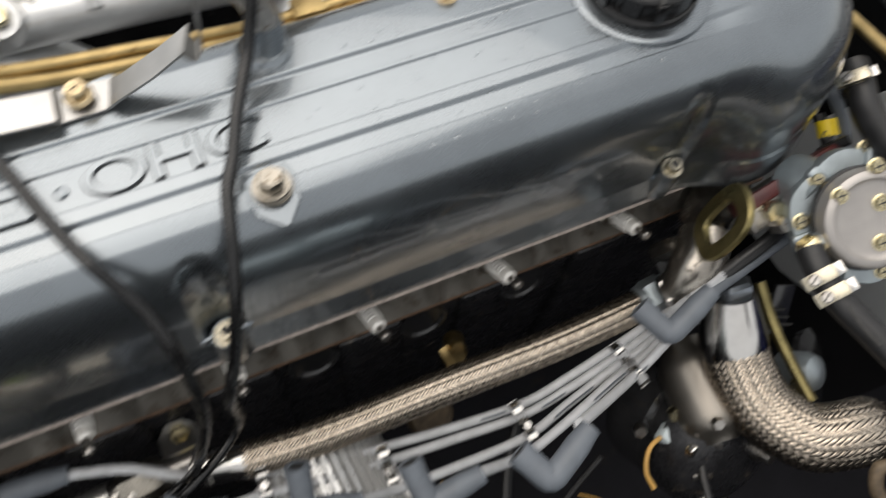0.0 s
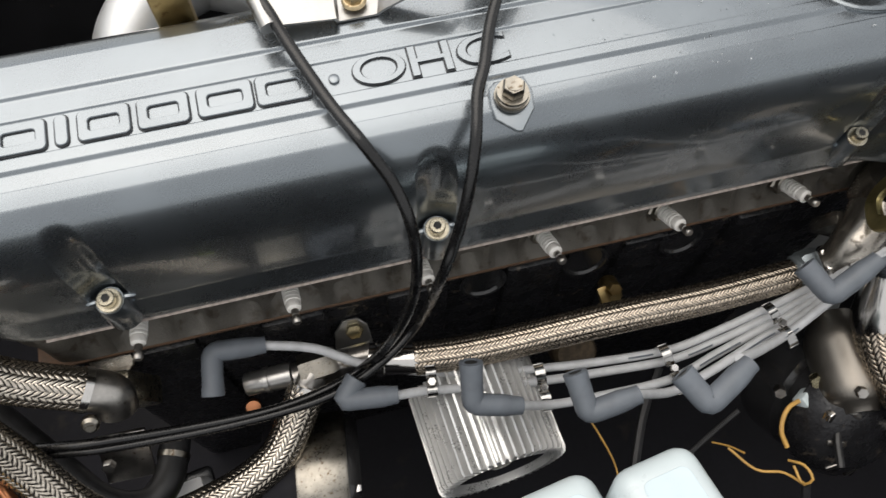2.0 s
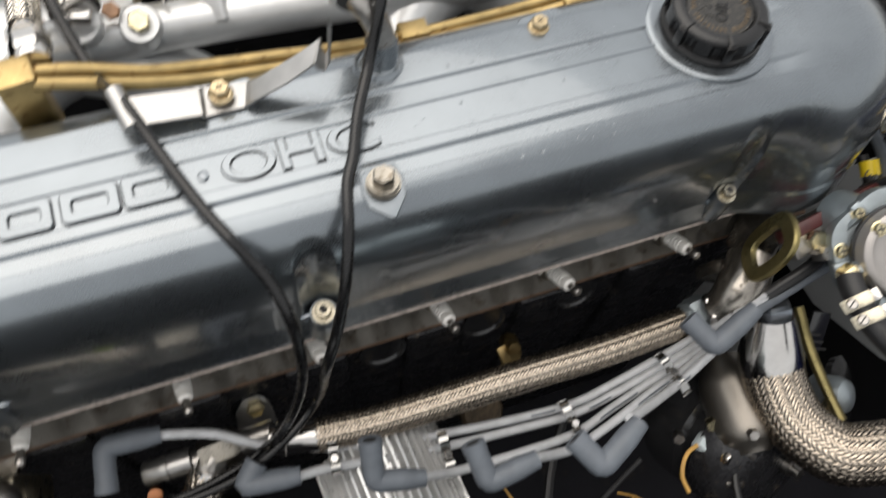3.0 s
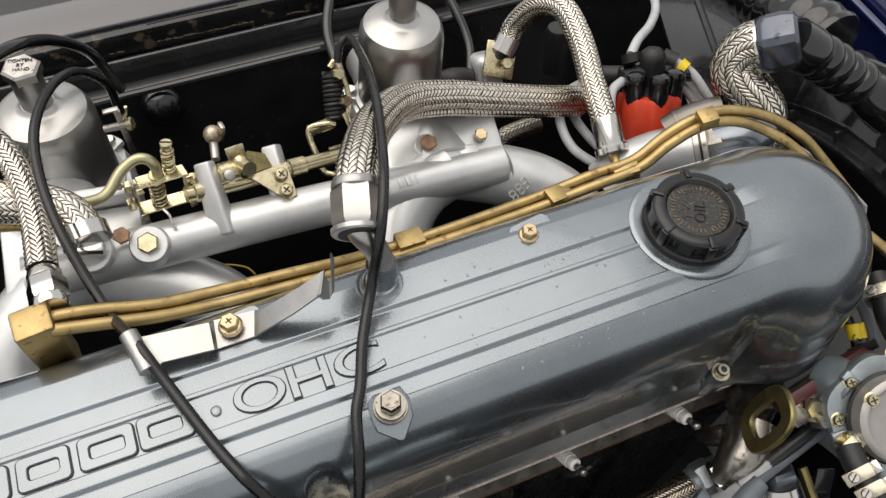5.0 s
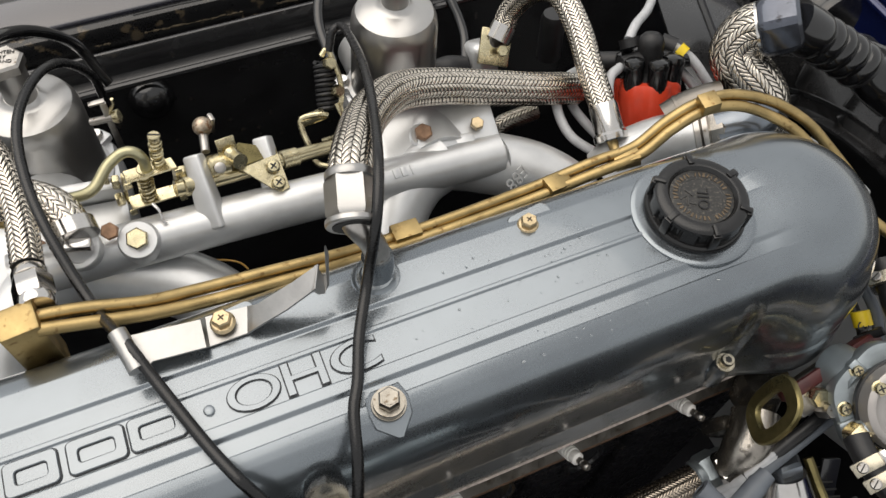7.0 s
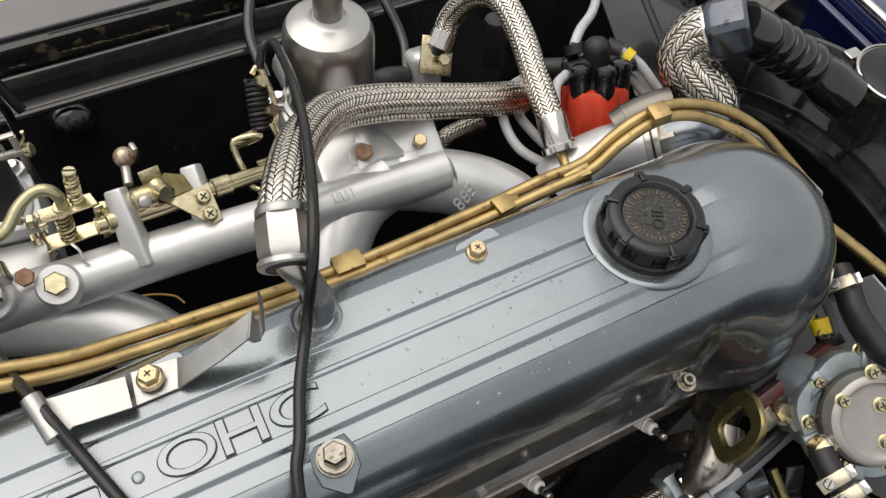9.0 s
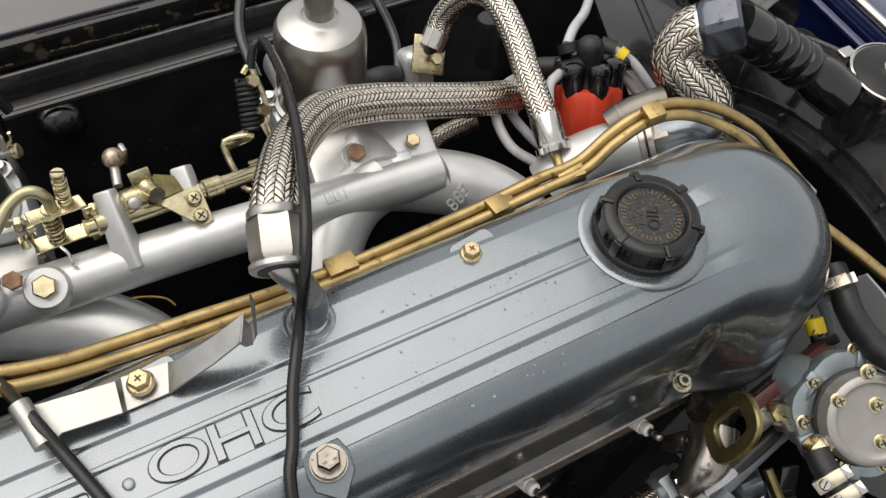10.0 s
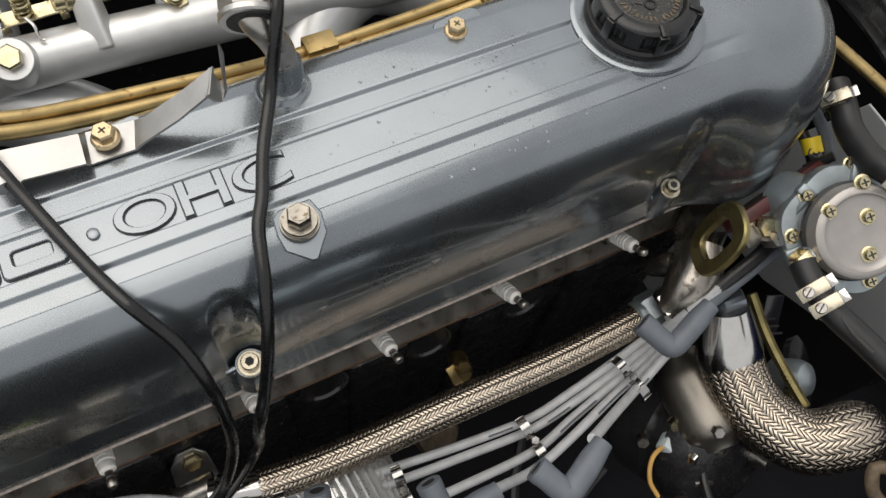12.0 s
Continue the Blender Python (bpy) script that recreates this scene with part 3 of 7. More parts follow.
def lugs(a, r, h):
    """Six grip wells sunk into the side of the cap, with fine ribs on their floors."""
    if r < 0.0285 or h > 0.0132 or h < 0.0035:
        return r
    k = (a / (2 * math.pi) * 6 + 0.25) % 1
    well = smooth(0.14, 0.19, k) * (1 - smooth(0.81, 0.86, k))
    return r - 0.0020 * well + 0.0003 * well * math.sin(a * 120)


part("skirt", turned([(0.0300, -0.0020), (0.0352, -0.0016), (0.0358, 0.0000), (0.0352, 0.0022), (0.0338, 0.0034), (0.0300, 0.0036)], (*CAP, 0.9500), (0, 0, 1), 72), CAP_BLACK, cap, "black sealing rim")
part("grip", turned([(0.0300, 0.0), (0.0330, 0.0010), (0.0333, 0.0034), (0.0333, 0.0036), (0.0330, 0.0090), (0.0327, 0.0131), (0.0327, 0.0133), (0.0324, 0.0159), (0.0322, 0.0161), (0.0312, 0.0172), (0.0295, 0.0178), (0.0252, 0.0181), (0.0243, 0.0179), (0.0236, 0.0172), (0.0228, 0.0152), (0.0222, 0.0146), (0, 0.0146)],
                     (*CAP, 0.9510), (0.0, 0.0, 1), 288, lugs), CAP_BLACK, cap, sharp=0.5)
for k in range(6):
    turn_by = 60 * k + 15
    m = Matrix.Translation((*CAP, 0.9510)) @ turn(0, 0, turn_by)
    part("lug", block((0.0040, 0.0062, 0.0158), (0, 0, 0), 0.0010, m @ Matrix.Translation((0.0333, 0, 0.0089))), CAP_BLACK, cap)
    part("lug_ridge", block((0.0085, 0.0042, 0.0016), (0, 0, 0), 0.0005, m @ Matrix.Translation((0.0298, 0, 0.0182)) @ turn(0, 8, 0)), CAP_BLACK, cap)
part("disc", turned([(0.0224, 0), (0.0222, 0.0009), (0.0215, 0.0011), (0.0150, 0.0011), (0.0146, 0.0008), (0, 0.0008)], (*CAP, 0.9652), (0, 0, 1), 48), CAP_DISC, cap, "worn embossed disc")
for k in range(40):
    a = 2 * math.pi * k / 40
    if k % 10 == 9:
        continue
    q = (CAP[0] + 0.0184 * math.cos(a), CAP[1] + 0.0184 * math.sin(a), 0.9664)
    part("mark", block((0.0034, 0.0010 if k % 3 else 0.0016, 0.0009), q, 0.0002, turn(0, 0, math.degrees(a) + (0, 14, -18)[k % 3])), SCUFF, cap)
part("cap_lettering", letters("OIL", 0.0078, 0.0175, 0.0011, Matrix.Translation((CAP[0] - 0.0010, CAP[1] - 0.0118, 0.9662)) @ turn(0, 0, 62), spacing=1.1), CAP_BLACK, cap, "raised word on the disc")
for dx, dy, w, h, spin in ((-0.0105, 0.0010, 0.0090, 0.0013, 62), (-0.0068, 0.0060, 0.0013, 0.0070, 20), (-0.0125, 0.0040, 0.0060, 0.0013, 10), (-0.0090, -0.0030, 0.0050, 0.0013, -40)):
    part("mark", block((w, h, 0.0008), (CAP[0] + dx, CAP[1] + dy, 0.9662), 0.0002, turn(0, 0, spin)), WORN, cap)
for piece in cap.children:
    piece.data.transform(Matrix.Diagonal((0.905, 0.905, 0.90, 1)))


# ---- fasteners on the cover ----
def socket_screw(at, axis, r=0.0082):
    ob = thing("socket_screw", at, "worn zinc plated socket head screw with a washer", "screw", "valve cover screws")
    part("washer", turned([(r * 1.35, 0), (r * 1.35, 0.0016), (r * 1.25, 0.002), (0, 0.002)], at, axis, 32), PALE_ZINC, ob)
    head_part = part("screw_head", turned([(r * 0.86, 0.002), (r * 0.9, 0.0026), (r * 0.9, 0.0066), (r * 0.8, 0.0074)], at, axis, 32), PALE_ZINC, ob)
    part("socket", hexagon(r * 0.48, 0.0002, Vector(at) + Vector(axis).normalized() * 0.0074, axis), INK, head_part, "dark hexagon recess")
    return ob


def cross_bolt(at, axis=(0, 0, 1), name="flange_bolt", r=0.0072, spin=0.0, group="cross head flange bolts", mat=None):
    """A hexagon bolt with a cross recess over a round flange."""
    mat = mat or ZINC
    ob = thing(name, at, "gold zinc plated hexagon bolt with a cross recess", "bolt", group)
    part("flange", turned([(r * 1.25, 0), (r * 1.28, 0.0010), (r * 1.1, 0.0022), (r, 0.0024)], at, axis, 32), mat, ob)
    head_part = part("bolt_head", hexagon(r, 0.0052, at, axis, spin=spin, z0=0.0022), mat, ob)
    m = aim(at, axis, spin)
    for k in (0, 90):
        part("cross_recess", block((r * 0.75, r * 0.16, 0.0005), (0, 0, 0), 0.0001, m @ Matrix.Translation((0, 0, 0.0074)) @ turn(0, 0, k + 20)), SCUFF, head_part, "dark cross recess")
    return ob


for x in POCKETS:
    k = 0.8 if x > 0.4 else 1.0
    part("screw_boss", turned([(0.0118 * k, -0.028), (0.0102 * k, -0.012), (0.0090 * k, -0.0004), (0.0082 * k, 0.0010), (0, 0.0010)], (x, -0.0250, 0.8578), (0, -0.10, 1), 32), COVER, cover)
    for s in (-1, 1) if k == 1.0 else ():
        part("web", block((0.008, 0.0042, 0.0046), (x + s * 0.0108, -0.0235, 0.8560), 0.0020, turn(0, s * 12, 0)), COVER, cover)
    socket_screw((x, -0.0255, 0.8590), (0, -0.10, 1), 0.0056 * (0.5 + k / 2))

for x, y in ((0.181, 0.079), (0.373, 0.079)):
    part("bolt_pad", plate(rounded(0.030, 0.026, 0.005, 4), 0.0030, Matrix.Translation((x + 0.005, y - 0.001, 0.9434)) @ turn(-3, 0, 8), 0.0006), COVER, cover)
cross_bolt((0.373, 0.079, 0.9460), (0, 0, 1), spin=10, r=0.0054, mat=TAN_ZINC)

# the stud on the near edge with its diamond tab
tab = [(-0.0112, 0.009), (-0.0122, 0.0), (-0.0110, -0.008), (-0.0010, -0.0165), (0.0020, -0.0170), (0.0110, -0.006), (0.0120, 0.004), (0.009, 0.0120), (-0.007, 0.0120)]
stud = thing("cover_stud", (0.250, 0.0, 0.943), "tall plated hexagon stud on a pointed tab", "bolt")
part("tab", plate(tab, 0.0028, Matrix.Translation((0.250, 0.0, 0.9447)) @ turn(20, 0, 0), 0.0006), COVER, stud, "painted pointed tab")
part("washer", turned([(0.0096, 0), (0.0098, 0.001), (0.0096, 0.0026), (0, 0.0026)], (0.250, 0.001, 0.9480), (0, -0.05, 1), 32), GREASY, stud)
part("collar", turned([(0.0086, 0.0026), (0.0088, 0.0034), (0.0078, 0.0040), (0.0088, 0.0046), (0.0086, 0.0062), (0, 0.0062)], (0.250, 0.001, 0.9480), (0, -0.05, 1), 32), GREASY, stud)
part("bolt_head", hexagon(0.0064, 0.0066, (0.250, 0.001, 0.9480), (0, -0.05, 1), z0=0.0062, spin=12), GREASY, stud)
part("cup", turned([(0.0040, 0), (0.0040, 0.0004), (0, 0.0001)], (0.250, 0.0003, 0.9608), (0, -0.05, 1), 20), GREASY, stud)

# breather stub
vent = thing("breather_stub", (0.2715, 0.078, 0.946), "painted breather stub with a bent steel pipe", "breather")
part("base_ring", turned([(0.0150, -0.003), (0.0150, 0.0012), (0.0140, 0.0020), (0.0122, 0.0018), (0.0112, 0.0026), (0.0100, 0.0045), (0, 0.0045)], (0.2715, 0.078, 0.946), (0, 0, 1), 40), COVER, vent)
part("stub", tube([(0.2715, 0.078, 0.944), (0.2745, 0.0812, 0.9539), (0.2746, 0.0835, 0.9625)], 0.0095, 24, 0.002), COVER, vent)
part("pipe", tube([(0.2746, 0.0832, 0.9600), (0.2742, 0.0838, 0.9690), (0.2712, 0.0855, 0.9795), (0.2670, 0.0895, 0.9862), (0.2650, 0.0935, 0.9895), (0.2668, 0.1000, 0.9920)], 0.0076, 20, 0.002), STEEL, vent, "worn bare steel pipe")


# ---- spark plugs ----
def spark_plug(m):
    ob = thing("spark_plug", (0, 0, 0), "white ceramic spark plug with its lead pulled off", "spark plug", "spark plugs in the head")
    z = (0, 0, 1)
    part("seat", turned([(0.0130, -0.004), (0.0130, 0.0005), (0.0112, 0.001), (0, 0.001)], (0, 0, 0), z, 24), BLOCK, ob, "dark seat washer")
    part("hexagon", hexagon(0.0104, 0.0085, (0, 0, 0), z, z0=0.001), GREASY, ob, "steel hexagon")
    part("shell_rim", turned([(0.0078, 0.0095), (0.0075, 0.0125), (0.0060, 0.0135)], (0, 0, 0), z, 24), GREASY, ob)
    ribs = [(0.0060, 0.0125)]
    for k in range(5):
        h = 0.0145 + k * 0.0029
        ribs += [(0.0058, h), (0.0058, h + 0.0016), (0.0051, h + 0.0020), (0.0051, h + 0.0026)]
    ribs += [(0.0054, 0.0295), (0.0050, 0.0335), (0.0036, 0.0345)]
    part("insulator", turned(ribs, (0, 0, 0), z, 24), CERAMIC, ob, "ribbed white ceramic insulator")
    part("terminal", turned([(0.0026, 0.0340), (0.0026, 0.0385), (0.0019, 0.0390), (0.0019, 0.0400), (0.0032, 0.0405), (0.0032, 0.0440), (0.0022, 0.0455), (0, 0.0457)], (0, 0, 0), z, 18), STEEL, ob, "dark metal terminal")
    ob.matrix_basis = m
    return ob


PLUG_LEAN = ((-0.06, -0.80, 0.12), (0.05, -0.80, 0.20), (0.08, -0.80, 0.32), (0.12, -0.80, 0.42), (0.15, -0.80, 0.52), (0.14, -0.80, 0.52))
first = None
for x, way in zip(PLUG_X, PLUG_LEAN):
    way = Vector(way).normalized()
    m = aim(Vector((x, -0.041, 0.794)) - way * 0.044, way)
    first = spark_plug(m) if first is None else copy_thing(first, m) and first


# ---- near side: hoses, fittings, leads ----
def nut(name, at, axis, r, h, mat, ob, collar=True, label=""):
    """A hose end: hexagon with a round collar before and behind it."""
    bm = hexagon(r, h * 0.6, at, axis, z0=h * 0.2)
    lathe(bm, [(r * 0.80, 0), (r * 0.88, h * 0.05), (r * 0.88, h * 0.22)], aim(at, axis), 28)
    if collar:
        lathe(bm, [(r * 0.86, h * 0.78), (r * 0.86, h * 0.94), (r * 0.76, h)], aim(at, axis), 28)
    return part(name, bm, mat, ob, label)


def between(a, b, f):
    return Vector(a).lerp(Vector(b), f)


# straight braided hose along the block
pts = [(0.1790, -0.0640, 0.7180), (0.2300, -0.0690, 0.7200), (0.3240, -0.0720, 0.7300), (0.4100, -0.0730, 0.7270), (0.4880, -0.0700, 0.7240)]
hose = braided("braided_hose", pts, 0.0120, pts[0], "tight-woven stainless braided hose along the engine block", 18, 0.0032, mat=TAN_BRAID, wire=0.84, lean=1.0, cover=1.02)
nut("hose_end", (0.4850, -0.0700, 0.7240), (1, 0.06, 0.16), 0.0165, 0.030, PUMP, hose)
part("ferrule", tube([(0.146, -0.0560, 0.7180), (0.163, -0.0600, 0.7180), (0.182, -0.0643, 0.7180)], 0.0120, 28, 0.002), CHROME, hose, "polished end ferrule")
part("collar", turned([(0.0120, 0), (0.0134, 0.0010), (0.0134, 0.0060), (0.0120, 0.0075)], (0.158, -0.0588, 0.7180), (-0.97, 0.23, 0), 28), CHROME, hose)

# elbow, hex body and bracket at its rear end
fitting = thing("hose_tee_fitting", (0.105, -0.050, 0.700), "bare aluminium tee fitting with a plain stub end", "hose fitting")
part("tee", tube([(0.0857, -0.0481, 0.6903), (0.1221, -0.0451, 0.6900), (0.1497, -0.0440, 0.6909)], 0.0100, 24, 0.003), STEEL, fitting)
part("plain_end", turned([(0.0095, 0), (0.0098, 0.002), (0.0098, 0.016), (0.0090, 0.0164), (0.0090, 0.0176), (0.0103, 0.018), (0.0103, 0.0215), (0.0092, 0.022), (0.0092, 0.0360), (0.0084, 0.0372), (0.0070, 0.0372), (0.0068, 0.034), (0, 0.034)], (0.0852, -0.0458, 0.6910), (-0.97, 0.03, -0.12), 28), POLISHED, fitting)
part("down_elbow", tube([(0.1039, -0.0461, 0.6900), (0.0987, -0.0509, 0.6909), (0.0937, -0.0572, 0.6872)], 0.0125, 24, 0.003), STEEL, fitting)
part("hex_body", hexagon(0.0140, 0.030, (0.0914, -0.0470, 0.6924), Vector((0.1270, -0.0440, 0.6924)) - Vector((0.0914, -0.0470, 0.6924)), spin=20), GREASY, fitting)
part("end_ring", tube([(0.0957, -0.0544, 0.6890), (0.0925, -0.0585, 0.6859)], 0.0150, 28, 0.001), CHROME, fitting, "bright end ring")
tabm = aim((0.1353, -0.0212, 0.6819), (0.0, -0.75, 0.65))
bracket = thing("support_bracket", (0.1353, -0.0212, 0.6819), "small grey steel bracket bolted to the head", "bracket")
part("sheet", plate([(-0.016, -0.024), (0.018, -0.024), (0.015, 0.006), (0.008, 0.014), (-0.004, 0.014), (-0.012, 0.004)], 0.003, tabm, 0.0006), RAW_ALU, bracket)
part("bolt_head", hexagon(0.0075, 0.006, (0.1390, -0.0200, 0.6877), (0.0, -0.75, 0.65)), ZINC, bracket)

# hose from the tee that swings down to the rear
pts = [(0.0939, -0.0564, 0.6875), (0.0822, -0.0756, 0.6779), (0.0565, -0.1045, 0.6686), (0.0107, -0.1238, 0.6717), (-0.0401, -0.1335, 0.6918), (-0.0684, -0.1162, 0.7245), (-0.0908, -0.0845, 0.7617), (-0.1072, -0.0641, 0.7973), (-0.1283, -0.0517, 0.8236)]
braided("braided_hose", pts, 0.0142, pts[4], "large braided stainless hose sagging below the head", 20, 0.0044, mat=GREY_BRAID, wire=0.74, lean=1.1, cover=1.0)
# heater hose end at the rear
pts = [(-0.1276, -0.0293, 0.8443), (-0.1009, -0.0319, 0.8177), (-0.0765, -0.0390, 0.7930), (-0.0438, -0.0467, 0.7730)]
heater = braided("braided_hose", pts, 0.0142, pts[-1], "large braided stainless hose into a worn steel elbow", 20, 0.0044, mat=GREY_BRAID, wire=0.74, lean=1.1, cover=1.0)
part("end_ring", tube([(-0.0450, -0.0462, 0.7736), (-0.0408, -0.0475, 0.7707)], 0.0159, 28, 0.001), CHROME, heater, "bright end ring")
part("elbow", tube([(-0.0421, -0.0470, 0.7713), (-0.0347, -0.0488, 0.7663), (-0.0293, -0.0513, 0.7595), (-0.0305, -0.0566, 0.7495)], 0.0148, 24, 0.003), STEEL, heater, "worn grey steel elbow")
union = thing("pipe_union", (-0.0372, -0.0467, 0.7328), "yellow plated hexagon union in a steel block", "pipe union")
part("union_body", block((0.034, 0.022, 0.052), (-0.0300, -0.0410, 0.7303), 0.003, turn(8, -10, -5)), PALE_ZINC, union)
part("union_boss", turned([(0.017, -0.03), (0.017, 0.0), (0.0155, 0.002), (0, 0.002)], (-0.0395, -0.0121, 0.7235), (0.1, -0.35, 0.93), 24), DULL, union)
part("bleed_screw", turned([(0.0055, 0), (0.006, 0.001), (0.006, 0.005), (0.004, 0.007), (0, 0.007)], (-0.0422, -0.0671, 0.7660), (0.0, -0.7, 0.6), 20), GREASY, union)

# ---- ignition leads lying in their clips ----
AWAY = [(0.4986, -0.0932, 0.7755), (0.5303, -0.0860, 0.7872), (0.5572, -0.0804, 0.7963), (0.5819, -0.0727, 0.8032)]
leads = {
    "upper": [(0.0684, -0.0321, 0.7390), (0.1081, -0.0427, 0.7329), (0.1426, -0.0608, 0.7222), (0.1918, -0.0758, 0.7112), (0.2387, -0.0857, 0.7056), (0.2794, -0.0901, 0.6979), (0.3239, -0.0953, 0.6970), (0.3776, -0.0994, 0.6987), (0.4167, -0.0959, 0.7095), (0.4499, -0.0916, 0.7222), (0.4770, -0.0872, 0.7273)],
    "second": [(0.1576, -0.0918, 0.7353), (0.1855, -0.0913, 0.7223), (0.2355, -0.0969, 0.7076), (0.2761, -0.1001, 0.7001), (0.3214, -0.1035, 0.6966), (0.3747, -0.1073, 0.6992), (0.4137, -0.1037, 0.7097), (0.4474, -0.0987, 0.7215), (0.4745, -0.0940, 0.7266)],
    "third": [(0.2391, -0.1229, 0.7528), (0.2701, -0.1225, 0.7204), (0.3120, -0.1232, 0.7090), (0.3675, -0.1228, 0.7043), (0.4046, -0.1142, 0.7111), (0.4446, -0.1052, 0.7220), (0.4717, -0.1001, 0.7271)],
    "fourth": [(0.3101, -0.1399, 0.7856), (0.3543, -0.1366, 0.7348), (0.3898, -0.1282, 0.7240), (0.4396, -0.1131, 0.7258), (0.4679, -0.1065, 0.7293)],
    "fifth": [(0.3709, -0.1412, 0.8251), (0.4171, -0.1278, 0.7661), (0.4605, -0.1140, 0.7375)],
}
for k, key in enumerate(leads):
    leads[key] += [Vector(q) + Vector((0.0010 * (k - 2), -0.0018 * (k - 2), -0.0010 * k)) for q in (AWAY if k < 2 else AWAY[:1])]
lead_end = {}
for key, line in leads.items():
    lead = thing("ignition_lead", line[0], "silver-grey silicone ignition lead held in chrome clips", "ignition lead", "ignition leads")
    part("cable", tube(line, 0.0035, 14, 0.004), LEAD, lead)
    if key in ("upper", "second"):
        part("sheath", tube(line[-4:], 0.0041, 14, 0.004), PLASTIC, lead, "black sleeve towards the distributor")
    frames, _ = glide(line, 0.004)
    n = len(frames)
    for s in ((0.55, 0.6) if key in ("fourth", "fifth", "third") else (0.5,)):
        k0 = int(n * s)
        part("printed_mark", tube([frames[k][0] + Vector((0, -0.0014, 0.0030)) for k in range(k0, min(k0 + 6, n))], 0.0008, 6, 0.004), BOOT, lead, "worn dark print")
    lead_end[key] = (Vector(line[0]), (Vector(line[0]) - Vector(line[1])).normalized())


def boot(name, knee, tail, tip, r=0.0077, group="plug boots"):
    """A bent plug boot: sleeve over the lead, rounded knee, open nose."""
    knee, tail, tip = Vector(knee), Vector(tail), Vector(tip)
    ob = thing("plug_boot", knee, "grey silicone right-angle spark plug boot", "plug boot", group)
    a, b = between(knee, tail, 0.30), between(knee, tip, 0.34)
    sleeve = part("sleeve", tube([tail, between(tail, a, 0.5), a, between(a, b, 0.5).lerp(knee, 0.78), b, between(b, tip, 0.5), tip], r, 20, 0.002,
                        swell=lambda s: 0.82 + 0.18 * smooth(0.0, 0.25, s) + 0.06 * smooth(0.9, 0.96, s)), BOOT, ob)
    part("rim", turned([(r * 0.80, 0), (r * 1.06, 0.0004), (r * 1.06, 0.003), (r * 0.8, 0.0034), (r * 0.62, 0.0034), (r * 0.6, 0.001), (0, 0.001)], tip - (tip - knee).normalized() * 0.001, tip - knee, 24), BOOT, sleeve)
    part("hollow", turned([(r * 0.58, 0.0), (r * 0.58, 0.0006), (0, 0.0006)], tip + (tip - knee).normalized() * 0.0012, tip - knee, 20), INK, sleeve, "dark hollow nose")
    return ob


boot("b", (0.0370, -0.0314, 0.7432), (0.0748, -0.0331, 0.7380), (0.0324, -0.0591, 0.7349))
boot("b", (0.1214, -0.0866, 0.7356), (0.1609, -0.0917, 0.7355), (0.1326, -0.0756, 0.7385), 0.0078)
boot("b", (0.2077, -0.1171, 0.7659), (0.2413, -0.1244, 0.7572), (0.2116, -0.0944, 0.7822))
boot("b", (0.2772, -0.1449, 0.7868), (0.3133, -0.1414, 0.7887), (0.2742, -0.1211, 0.7978))
boot("b", (0.3416, -0.1631, 0.8243), (0.3752, -0.1455, 0.8266), (0.3313, -0.1434, 0.8283))
boot("b", (0.4580, -0.1111, 0.8029), (0.4941, -0.0971, 0.8130), (0.4477, -0.0892, 0.8065))


def lead_clip(at, across, n=2):
    """A chrome strip clip with a screw, over two or more leads."""
    ob = thing("lead_clip", at, "chrome strip clip with a small screw", "cable clip", "lead clips")
    across = Vector(across)
    m = Matrix.Translation(at) @ Vector(across).to_track_quat("X", "Z").to_matrix().to_4x4()
    long = across.length
    for sx in (-1, 1):
        a, b = [], []
        for k in range(13):
            f = k / 12
            z = 0.0012 + 0.0040 * math.sin(math.pi * f) ** 0.6
            a.append(m @ Vector((sx * long * (0.06 + 0.46 * f), -0.0037, z)))
            b.append(m @ Vector((sx * long * (0.06 + 0.46 * f), 0.0037, z)))
        part("loop", ribbon(a, b, 0.0007), CLIP, ob)
        part("hook", block((0.0008, 0.0075, 0.007), (0, 0, 0), 0.0002, m @ Matrix.Translation((sx * long * 0.52, 0, -0.001))), CLIP, ob)
    part("screw", hexagon(0.0034, 0.0032, m @ Vector((0, 0, 0.0052)), m.to_3x3() @ Vector((0, 0, 1))), CHROME, ob)
    return ob


for at, across in (((0.1869, -0.0858, 0.7269), Vector((0.1861, -0.0938, 0.7166)) - Vector((0.1888, -0.0729, 0.7221))), ((0.2664, -0.1083, 0.7202), Vector((0.2678, -0.1229, 0.7093)) - Vector((0.2687, -0.0904, 0.7163))), ((0.3682, -0.1167, 0.7112), Vector((0.3728, -0.1344, 0.7034)) - Vector((0.3680, -0.0976, 0.7084))), ((0.4486, -0.1092, 0.7386), Vector((0.4575, -0.1263, 0.7334)) - Vector((0.4488, -0.0924, 0.7355)))):
    lead_clip(at, across)

# ---- oil filter with a finned sleeve ----
oil = thing("oil_filter", (0.232, -0.105, 0.62), "oil filter in a finned aluminium sleeve", "oil filter")
fa = (0.2209, -0.0782, 0.6678)
fb = (0.2272, -0.1565, 0.6735)
axis = Vector(fb) - Vector(fa)
length = axis.length


def fins(a, r, h):
    return r * (0.80, 0.80, 0.998, 1.0)[int(a / (2 * math.pi) * 184 + 0.5) % 4] if r > 0.05 else r


part("finned_sleeve", turned([(0.0408, 0), (0.0520, 0.0005), (0.0520, length - 0.003), (0.0508, length), (0.0408, length + 0.0005), (0.0406, length - 0.020)], fa, axis, 184, fins), FINS, oil, "bright aluminium fins", sharp=0.4)
